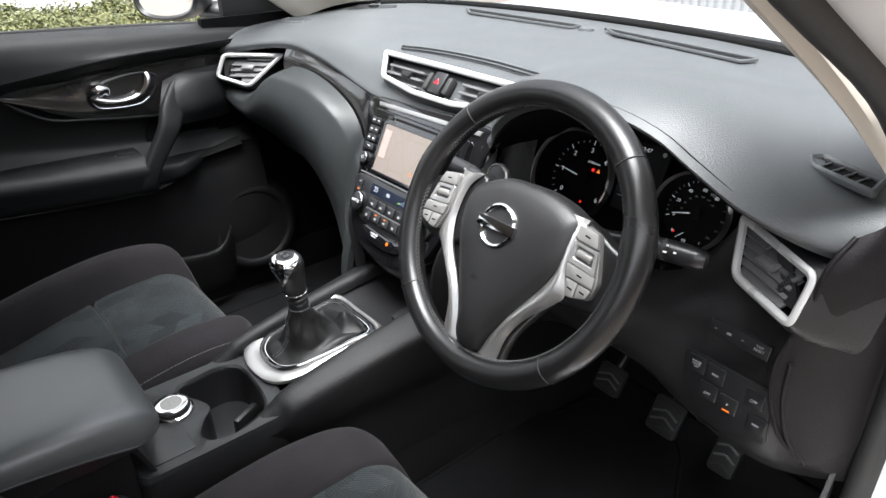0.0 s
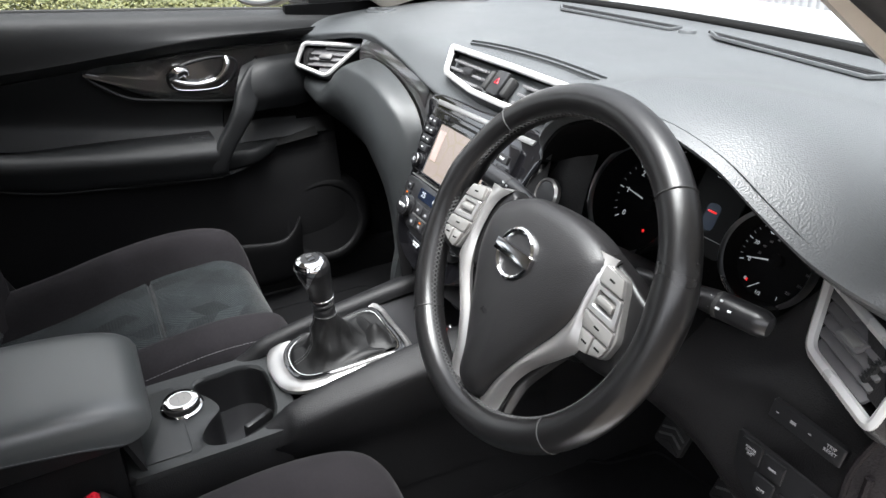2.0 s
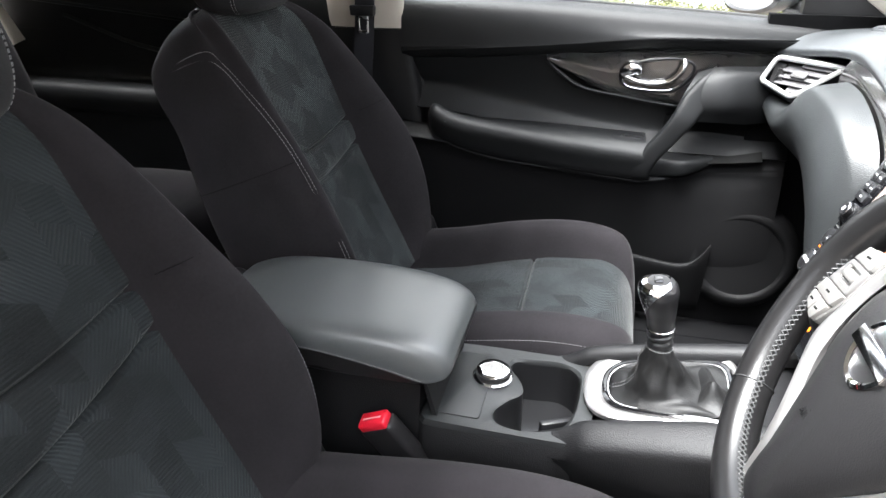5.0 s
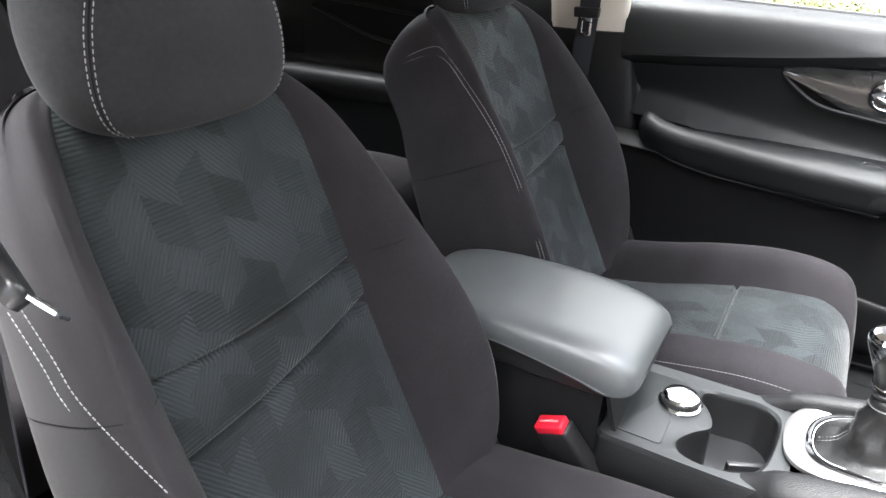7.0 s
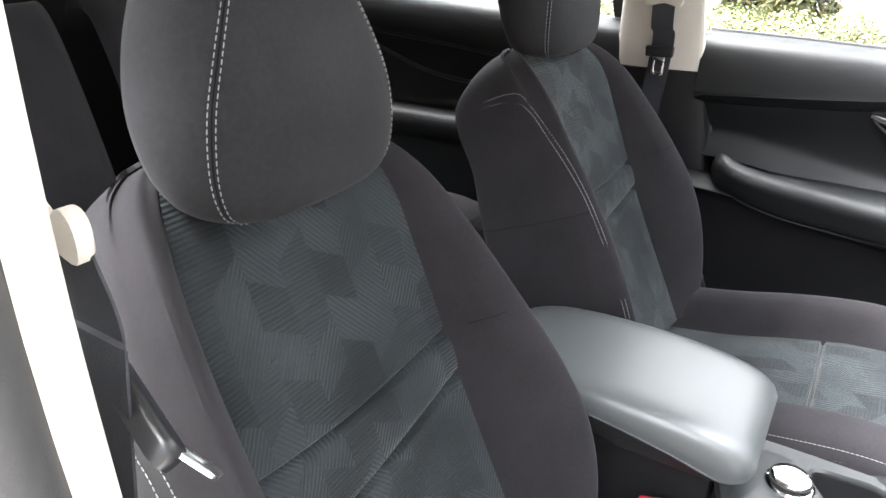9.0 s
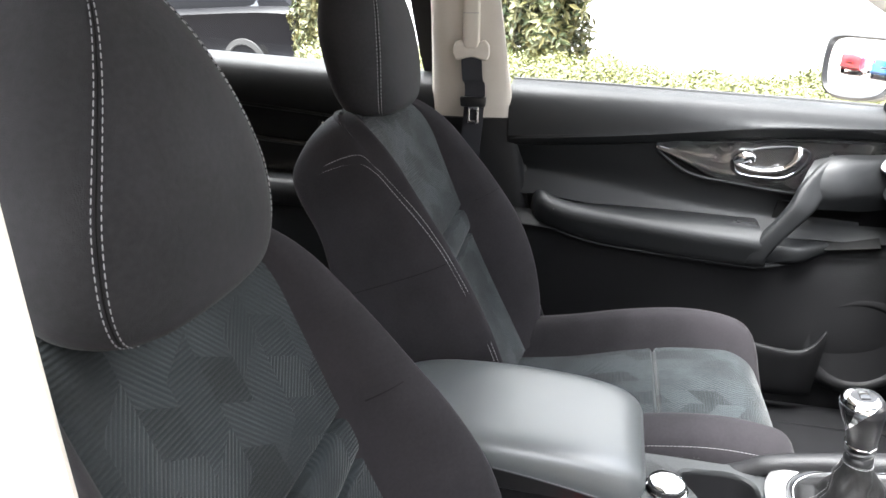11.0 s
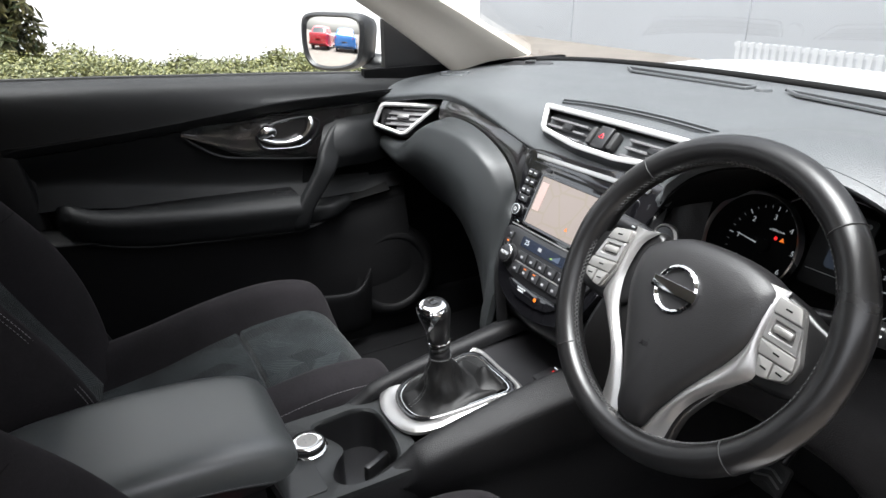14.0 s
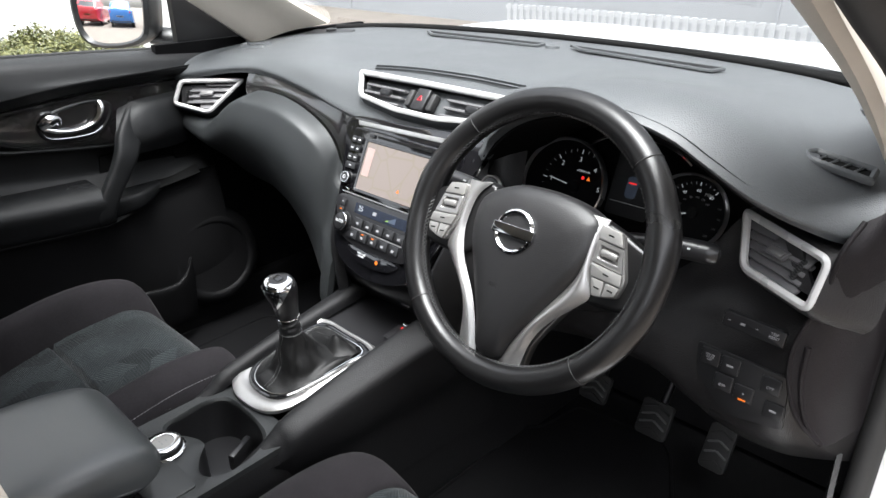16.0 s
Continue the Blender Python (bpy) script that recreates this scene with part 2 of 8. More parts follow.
# paler base on the dash top carries the windscreen light
DASH = mat("dash_lit_grain", (0.063, 0.067, 0.070), 0.42, bump=0.55, bump_scale=560, kind="leather", var=0.10)
DARK = mat("black_grained_plastic", (0.0075, 0.0075, 0.0082), 0.52, spec=0.30, bump=0.55, bump_scale=560, kind="leather", var=0.12)
DOORPAD = mat("door_soft_pad", (0.0085, 0.0090, 0.0096), 0.48, bump=0.45, bump_scale=850, kind="leather", var=0.10, spec=0.28)
# same grain lower down, darkened: shade put into the base colours
GLOVEPAD = mat("glovebox_shaded_grain", (0.020, 0.022, 0.023), 0.46, bump=0.55, bump_scale=560, kind="leather", var=0.10)
KNEE = mat("knee_shaded_grain", (0.0140, 0.0134, 0.0143), 0.44, spec=0.40, bump=0.55, bump_scale=560, kind="leather", var=0.12)
ENDTRIM = mat("end_shaded_grain", (0.0090, 0.0076, 0.0086), 0.55, spec=0.18, bump=0.55, bump_scale=560, kind="leather", var=0.10)
MATT = mat("matt_black", (0.006, 0.006, 0.006), 0.8, var=0.2, spec=0.12)
LOWPLASTIC = mat("dull_black_plastic", (0.006, 0.006, 0.0065), 0.55, bump=0.5, bump_scale=800, kind="leather", spec=0.22)
VENTSILVER = mat("vent_frame_silver", (0.52, 0.518, 0.512), 0.28, metal=0.15, var=0.04)
BLACK = mat("smooth_black_plastic", (0.012, 0.012, 0.013), 0.32, var=0.15)
PIANO = mat("piano_black", (0.005, 0.005, 0.006), 0.07, coat=0.6, var=0.1, rough_var=0.03)
SILVER = mat("satin_silver", (0.46, 0.452, 0.446), 0.33, metal=0.85, var=0.05, bump=0.05, bump_scale=1500)
CHROME = mat("bright_chrome", (0.80, 0.80, 0.81), 0.07, metal=1.0, var=0.03, rough_var=0.03)
BUTTON = mat("grey_button", (0.33, 0.322, 0.31), 0.40, metal=0.65, var=0.06)
PODGREY = mat("grey_switch_pod", (0.17, 0.165, 0.16), 0.40, metal=0.40, var=0.06)
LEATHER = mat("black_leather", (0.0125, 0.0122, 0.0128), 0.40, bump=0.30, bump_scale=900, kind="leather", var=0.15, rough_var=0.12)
WHEEL_LEATHER = mat("worn_wheel_leather", (0.0085, 0.0083, 0.0086), 0.30, bump=0.07, bump_scale=1100, kind="leather", var=0.15, rough_var=0.08)
# base raised to carry the sky's sheen on the lid
ARM_VINYL = mat("armrest_sheen_vinyl", (0.068, 0.073, 0.074), 0.34, bump=0.12, bump_scale=900, kind="leather", var=0.05, rough_var=0.02, spec=0.85)
SUEDE = mat("charcoal_suede", (0.0165, 0.0148, 0.0166), 0.92, bump=0.6, bump_scale=1100, var=0.42, var_scale=11, sheen=0.05, spec=0.2)
HEADCLOTH = mat("charcoal_headrest_cloth", (0.0170, 0.0166, 0.0180), 0.92, bump=0.6, bump_scale=1100, var=0.55, var_scale=9, sheen=0.04, spec=0.2)
BEIGE = mat("beige_pillar_trim", (0.52, 0.48, 0.42), 0.62, bump=0.3, bump_scale=900, var=0.05)
HEADLINER = mat("pale_headliner_cloth", (0.50, 0.48, 0.44), 0.9, bump=0.4, bump_scale=1200, var=0.08)
BOOT = mat("gloss_boot_leather", (0.007, 0.007, 0.0072), 0.52, spec=0.35, bump=0.35, bump_scale=420, kind="leather", var=0.15, rough_var=0.06)
CARPET = mat("black_carpet", (0.005, 0.005, 0.0055), 0.98, bump=1.0, bump_scale=500, var=0.35, var_scale=40, spec=0.1)
RUBBER = mat("black_rubber", (0.016, 0.016, 0.016), 0.65, bump=0.3, bump_scale=700)
WEBBING = mat("black_webbing", (0.018, 0.019, 0.024), 0.7, bump=0.8, bump_scale=600)
STEEL = mat("brushed_steel", (0.55, 0.55, 0.56), 0.28, metal=1.0)
PAINT = mat("white_car_paint", (0.80, 0.80, 0.80), 0.25, coat=0.7, var=0.02)
REDPLASTIC = mat("red_buckle_plastic", (0.66, 0.015, 0.035), 0.35, var=0.06)
BLACKTHREAD = mat("black_thread", (0.045, 0.045, 0.046), 0.6)
THREAD = mat("grey_thread", (0.15, 0.15, 0.155), 0.8)
PALETHREAD = mat("pale_thread", (0.20, 0.20, 0.205), 0.8)
LABEL_WHITE = mat("white_print", (0.62, 0.63, 0.64), 0.6, var=0.05)
LABEL_GREY = mat("grey_print", (0.22, 0.22, 0.23), 0.6, var=0.05)
GLASS = glass("window_glass", (0.94, 0.96, 0.95))
SCREENGLASS = glass("windscreen_glass", (0.80, 0.82, 0.82))
MIRROR = mat("mirror_glass", (0.9, 0.9, 0.9), 0.015, metal=1.0, var=0.0, rough_var=0.01)
RED_GLOW = glow("red_lamp", (1.0, 0.03, 0.03), 0.18)
AMBER_GLOW = glow("amber_lamp", (1.0, 0.22, 0.02), 0.18)
WHITE_GLOW = glow("dial_print", (0.85, 0.9, 0.95), 0.06)
BLUE_GLOW = glow("blue_display", (0.12, 0.16, 0.24), 0.022)
GREEN_GLOW = glow("green_display", (0.45, 0.8, 0.15), 0.08)


def ribbed_fabric():
    """Woven seat cloth: slanted six-sided patches whose fine ribs run in turn across, up and along."""
    m = bpy.data.materials.new("ribbed_seat_cloth")
    m.use_nodes = True
    nt = m.node_tree
    n, l = nt.nodes, nt.links
    b = n["Principled BSDF"]

    def math_node(op, a, c=None, d=None):
        k = n.new("ShaderNodeMath")
        k.operation = op
        for i, v in enumerate((a, c, d)):
            if v is None:
                continue
            if isinstance(v, (int, float)):
                k.inputs[i].default_value = v
            else:
                l.new(v, k.inputs[i])
        return k.outputs[0]

    uv = n.new("ShaderNodeUVMap")
    uv.uv_map = "UVMap"
    sep = n.new("ShaderNodeSeparateXYZ")
    l.new(uv.outputs["UV"], sep.inputs[0])
    u, v = sep.outputs[0], sep.outputs[1]
    col = math_node("DIVIDE", u, 0.040)
    ci = math_node("FLOOR", col)
    tri = math_node("PINGPONG", col, 1.0)
    vs = math_node("ADD", v, math_node("MULTIPLY", tri, 0.024))
    half = math_node("MULTIPLY", math_node("MODULO", math_node("ABSOLUTE", ci), 2.0), 0.5)
    row = math_node("ADD", math_node("DIVIDE", vs, 0.048), half)
    ri = math_node("FLOOR", row)
    key = n.new("ShaderNodeCombineXYZ")
    l.new(ci, key.inputs[0])
    l.new(ri, key.inputs[1])
    wn = n.new("ShaderNodeTexWhiteNoise")
    wn.noise_dimensions = "2D"
    l.new(key.outputs[0], wn.inputs["Vector"])
    pick = wn.outputs["Value"]
    # three rib directions
    f = 2 * math.pi / 0.0046
    across = math_node("SINE", math_node("MULTIPLY", v, f))
    slant = math_node("SINE", math_node("MULTIPLY", math_node("ADD", math_node("MULTIPLY", v, 0.62), math_node("MULTIPLY", u, 0.78)), f))
    steep = math_node("SINE", math_node("MULTIPLY", math_node("SUBTRACT", math_node("MULTIPLY", v, 0.62), math_node("MULTIPLY", u, 0.78)), f))
    is_a = math_node("LESS_THAN", pick, 0.46)
    is_b = math_node("MULTIPLY", math_node("GREATER_THAN", pick, 0.46), math_node("LESS_THAN", pick, 0.74))
    is_c = math_node("GREATER_THAN", pick, 0.74)
    rib = math_node("ADD", math_node("MULTIPLY", is_a, across), math_node("MULTIPLY", is_b, slant))
    rib = math_node("ADD", rib, math_node("MULTIPLY", is_c, steep))
    co = n.new("ShaderNodeTexCoord")
    nz = n.new("ShaderNodeTexNoise")
    nz.inputs["Scale"].default_value, nz.inputs["Detail"].default_value = 11, 4
    l.new(co.outputs["Object"], nz.inputs["Vector"])
    # ribs flattened here and there by use
    wear = n.new("ShaderNodeMapRange")
    wear.inputs["From Min"].default_value, wear.inputs["From Max"].default_value = 0.36, 0.56
    wear.inputs["To Min"].default_value, wear.inputs["To Max"].default_value = 0.25, 1.0
    l.new(nz.outputs["Fac"], wear.inputs["Value"])
    rib = math_node("MULTIPLY", rib, wear.outputs["Result"])
    fz = n.new("ShaderNodeTexNoise")
    fz.inputs["Scale"].default_value = 1500
    l.new(co.outputs["Object"], fz.inputs["Vector"])
    h = math_node("ADD", math_node("MULTIPLY", rib, 0.5), math_node("MULTIPLY", fz.outputs["Fac"], 0.5))
    bp = n.new("ShaderNodeBump")
    bp.inputs["Strength"].default_value, bp.inputs["Distance"].default_value = 0.75, 0.0012
    l.new(h, bp.inputs["Height"])
    l.new(bp.outputs["Normal"], b.inputs["Normal"])
    shade = math_node("MULTIPLY_ADD", rib, 0.28, 0.95)
    shade = math_node("ADD", shade, math_node("MULTIPLY", math_node("SUBTRACT", pick, 0.5), 0.75))
    shade = math_node("ADD", shade, math_node("MULTIPLY", math_node("SUBTRACT", nz.outputs["Fac"], 0.5), 1.1))
    sc = n.new("ShaderNodeVectorMath")
    sc.operation = "SCALE"
    sc.inputs[0].default_value = (0.0165, 0.0203, 0.0218)
    l.new(shade, sc.inputs["Scale"])
    l.new(sc.outputs["Vector"], b.inputs["Base Color"])
    b.inputs["Roughness"].default_value = 0.85
    b.inputs["Sheen Weight"].default_value = 0.15
    b.inputs["Sheen Roughness"].default_value = 0.35
    b.inputs["Specular IOR Level"].default_value = 0.25
    return m


INSERT = ribbed_fabric()


def carbon_trim():
    m = bpy.data.materials.new("dark_woven_trim")
    m.use_nodes = True
    n, l = m.node_tree.nodes, m.node_tree.links
    b = n["Principled BSDF"]
    co = n.new("ShaderNodeTexCoord")
    ck = n.new("ShaderNodeTexChecker")
    ck.inputs["Scale"].default_value = 420
    ck.inputs["Color1"].default_value, ck.inputs["Color2"].default_value = (0.010, 0.010, 0.010, 1), (0.034, 0.033, 0.032, 1)
    nz = n.new("ShaderNodeTexNoise")
    nz.inputs["Scale"].default_value = 25
    l.new(co.outputs["Object"], ck.inputs["Vector"])
    l.new(co.outputs["Object"], nz.inputs["Vector"])
    mx = n.new("ShaderNodeMix")
    mx.data_type = "RGBA"
    mx.blend_type = "MULTIPLY"
    mx.inputs[0].default_value = 0.4
    l.new(ck.outputs["Color"], mx.inputs[6])
    l.new(nz.outputs["Color"], mx.inputs[7])
    l.new(mx.outputs[2], b.inputs["Base Color"])
    b.inputs["Roughness"].default_value = 0.25
    b.inputs["Coat Weight"].default_value = 0.8
    b.inputs["Coat Roughness"].default_value = 0.08
    return m


TRIM = carbon_trim()


# ---- outside ----
ASPHALT = mat("tan_gravel_tarmac", (0.135, 0.115, 0.098), 0.9, bump=1.0, bump_scale=60, var=0.25, var_scale=2)
CLAD = mat("pale_grey_cladding", (0.30, 0.31, 0.325), 0.55, var=0.04, var_scale=0.7)
WHITEWALL = mat("white_render", (0.78, 0.785, 0.79), 0.8, var=0.05, var_scale=0.5)
JOINT = mat("panel_joint", (0.30, 0.31, 0.33), 0.7)
ground = lone("ground", grid_bm([[Vector((x, y, 0.0)) for y in (-900, -60, -15, 0, 15, 60, 900)] for x in (-900, -60, -15, 0, 15, 60, 900)]), ASPHALT, "tan tarmac of a car park", "ground", kind="structure")


def leaf_material(name, a, b):
    m = bpy.data.materials.new(name)
    m.use_nodes = True
    n, l = m.node_tree.nodes, m.node_tree.links
    g = n.new("ShaderNodeNewGeometry")
    r = n.new("ShaderNodeValToRGB")
    r.color_ramp.elements[0].color, r.color_ramp.elements[1].color = (*a, 1), (*b, 1)
    l.new(g.outputs["Random Per Island"], r.inputs["Fac"])
    l.new(r.outputs["Color"], n["Principled BSDF"].inputs["Base Color"])
    n["Principled BSDF"].inputs["Roughness"].default_value = 0.55
    return m


LEAF = leaf_material("hedge_leaves", (0.045, 0.055, 0.014), (0.125, 0.122, 0.034))
NEEDLE = leaf_material("conifer_sprays", (0.018, 0.034, 0.008), (0.115, 0.100, 0.030))
BARK = mat("bark", (0.10, 0.07, 0.05), 0.9, bump=1.0, bump_scale=40)


def leaves(points, normals, size, seed, stretch=1.6):
    """Many small folded leaves in one mesh."""
    rng = np.random.default_rng(seed)
    n = len(points)
    t = rng.normal(size=(n, 3))
    t /= np.linalg.norm(t, axis=1)[:, None]
    nn = normals + rng.normal(size=(n, 3)) * 0.6
    nn /= np.linalg.norm(nn, axis=1)[:, None]
    t -= nn * (t * nn).sum(1)[:, None]
    t /= np.linalg.norm(t, axis=1)[:, None] + 1e-9
    w = np.cross(nn, t)
    s = size * rng.uniform(0.6, 1.3, n)[:, None]
    v = np.stack([points - t * s * stretch / 2, points + w * s * 0.42 + nn * s * 0.12, points + t * s * stretch / 2, points - w * s * 0.42 + nn * s * 0.12], 1).reshape(-1, 3)
    k = np.arange(n)[:, None] * 4
    f = np.concatenate([k + np.array([[0, 1, 2]]), k + np.array([[0, 2, 3]])])
    me = bpy.data.meshes.new("leaves")
    me.from_pydata(v.tolist(), [], f.tolist())
    return me


def hedge(path, width, height, count, seed, label, size=0.021):
    """A clipped hedge along a line of (x, y): a solid core in shade-dark green under a coat of leaves."""
    h = thing("hedge", (*path[0], 0), label, "hedge")
    rng = np.random.default_rng(seed)
    p = np.array(path, float)
    seg = np.linalg.norm(np.diff(p, axis=0), axis=1)
    cum = np.concatenate([[0], np.cumsum(seg)])
    u = rng.uniform(0, cum[-1], count)
    i = np.clip(np.searchsorted(cum, u) - 1, 0, len(seg) - 1)
    f = ((u - cum[i]) / seg[i])[:, None]
    c = p[i] * (1 - f) + p[i + 1] * f
    d = (p[i + 1] - p[i]) / seg[i][:, None]
    side = np.stack([-d[:, 1], d[:, 0]], 1)
    hh = np.interp(u, cum, height)
    bump = 0.020 * np.sin(u * 5.1) + 0.016 * np.sin(u * 11.7 + 1) + 0.012 * np.sin(u * 23 + 2)
    a = rng.uniform(-0.25, np.pi + 0.25, count)
    r = 1 + rng.normal(size=count) * 0.028
    off = np.sign(np.cos(a)) * np.abs(np.cos(a)) ** 0.45 * width / 2 * r
    z = np.where((a > 0) & (a < np.pi), (hh + bump) * (0.45 + 0.55 * np.abs(np.sin(a)) ** 0.5), rng.uniform(0.02, 0.5, count) * hh) * r
    low = rng.uniform(size=count) < 0.25
    z = np.where(low, rng.uniform(0.05, 0.85, count) * hh, z)
    off = np.where(low, np.sign(rng.uniform(-1, 1, count)) * width / 2 * r, off)
    pts = np.stack([c[:, 0] + side[:, 0] * off, c[:, 1] + side[:, 1] * off, np.maximum(z, 0.02)], 1)
    nrm = np.stack([side[:, 0] * np.cos(a), side[:, 1] * np.cos(a), np.abs(np.sin(a)) + 0.3], 1)
    me = leaves(pts, nrm, size, seed + 1)
    me.materials.append(LEAF)
    ob = tagged(new("foliage", me), kind="stuff")
    ob.parent, ob.matrix_parent_inverse = h, world_of(h).inverted()
    # boxes behind the leaves, the hedge's inner shade put into their colour
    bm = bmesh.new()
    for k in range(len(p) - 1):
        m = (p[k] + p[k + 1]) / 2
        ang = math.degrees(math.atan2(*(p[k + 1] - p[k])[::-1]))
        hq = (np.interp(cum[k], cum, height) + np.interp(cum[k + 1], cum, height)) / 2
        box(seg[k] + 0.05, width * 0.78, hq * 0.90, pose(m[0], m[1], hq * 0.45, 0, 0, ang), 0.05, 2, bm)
    part("shade_core", bm, mat("inner_shade_green", (0.022, 0.028, 0.008), 0.9, bump=1.0, bump_scale=60), h)
    return h


def conifer(x, y, radius, height, seed, label):
    t = thing("conifer", (x, y, 0), label, "tree")
    part("trunk", tube([(x, y, 0), (x + 0.02, y, height * 0.5), (x, y, height * 0.95)], [0.07, 0.045, 0.01], 10, n=4), BARK, t)
    rng = np.random.default_rng(seed)
    n = 26000
    z = rng.uniform(0.1, 1.0, n) ** 0.9
    a = rng.uniform(0, 2 * np.pi, n)
    lump = 1 + 0.16 * np.sin(a * 5 + z * 23) + 0.10 * np.sin(a * 9 - z * 41)
    r = radius * np.clip(1.15 - z ** 3, 0.05, 1) * lump * (1 - np.abs(rng.normal(size=n)) * 0.22)
    pts = np.stack([x + r * np.cos(a), y + r * np.sin(a), z * height], 1)
    nrm = np.stack([np.cos(a), np.sin(a), np.full(n, 0.5)], 1)
    me = leaves(pts, nrm, 0.030, seed + 3, 2.8)
    me.materials.append(NEEDLE)
    ob = tagged(new("crown", me), kind="stuff")
    ob.parent, ob.matrix_parent_inverse = t, world_of(t).inverted()
    for k in range(10):
        aa, zz = k * 2.4, height * (0.12 + 0.08 * k)
        rr = radius * 0.85 * max(0.15, 1.1 - (zz / height) ** 3)
        part("limb", tube([(x, y, zz), (x + rr * 0.6 * math.cos(aa), y + rr * 0.6 * math.sin(aa), zz + 0.15), (x + rr * math.cos(aa), y + rr * math.sin(aa), zz + 0.32)], [0.02, 0.014, 0.005], 6), BARK, t)
    return t


hedge([(-2.75, -2.1), (-2.80, -1.4), (-2.85, -0.6), (-2.95, 0.3), (-3.02, 0.95)], 0.7, [0.95, 0.93, 0.90, 0.835, 0.79], 150000, 11, "clipped yellow-green hedge along the car park", 0.0125)
hedge([(-0.7, 6.3), (0.8, 6.2), (2.8, 6.0)], 0.7, [0.52, 0.58, 0.58], 9000, 12, "low clipped green hedge before the building", 0.045)
conifer(-3.95, -0.98, 0.32, 3.4, 21, "upright bronze-green conifer behind the hedge")
conifer(-5.3, -3.05, 0.34, 3.2, 22, "upright green conifer behind the hedge")

# buildings
white = thing("white_building", (-7.3, 6, 0), "white rendered building wall, bright in the daylight", "building")
part("wall", box(0.4, 7.4, 7.0, pose(-7.3, 0.7, 3.5)), WHITEWALL, white)
part("roof_edge", box(0.6, 7.6, 0.25, pose(-7.3, 0.7, 7.1)), CLAD, white)
grey = thing("grey_building", (6, 8.6, 0), "pale grey clad industrial building with panel joints", "building")
part("wall", box(46.0, 0.5, 9.0, pose(3.8, 8.6, 4.5)), CLAD, grey)
for z in (1.2, 2.6, 4.0, 5.4, 6.8):
    part("panel_joint", box(45.9, 0.02, 0.03, pose(3.8, 8.34, z)), JOINT, grey)
for k in range(12):
    part("panel_joint", box(0.03, 0.02, 8.9, pose(-18.0 + 4.0 * k, 8.34, 4.5)), JOINT, grey)
part("roof_edge", box(46.2, 0.8, 0.3, pose(3.8, 8.6, 9.1)), JOINT, grey)
# unseen wall added to cut low sky light from the driver's side
DULLWALL = mat("shade_wall_brown", (0.10, 0.085, 0.075), 0.9, bump=0.6, bump_scale=30, var=0.2, var_scale=1.5)
side = thing("shade_wall", (5.6, -3.5, 0), "unseen dull brown wall added to block low side light", "wall", kind="structure")
part("wall", box(0.4, 14.0, 3.6, pose(5.6, -4.4, 1.8)), DULLWALL, side)
part("coping", box(0.5, 14.2, 0.12, pose(5.6, -4.4, 3.66)), CLAD, side)
# slatted fence
fence = thing("fence", (-2.75, 6.4, 0), "low white slatted fence before the building", "fence")
SLAT = mat("white_slat_paint", (0.42, 0.43, 0.44), 0.5)
for z in (0.12, 0.50):
    part("rail", box(3.8, 0.03, 0.04, pose(-2.75, 6.43, z)), SLAT, fence)
slat_bm = box(0.055, 0.015, 0.50, None, 0.003, 1)
slat_me = bpy.data.meshes.new("slat")
slat_bm.to_mesh(slat_me)
slat_bm.free()
slat_me.materials.append(SLAT)
for k in range(39):
    s_ = new("slat", slat_me)
    s_.parent = fence
    s_.matrix_parent_inverse = world_of(fence).inverted()
    s_.matrix_basis = pose(-4.58 + 0.096 * k, 6.40, 0.29)


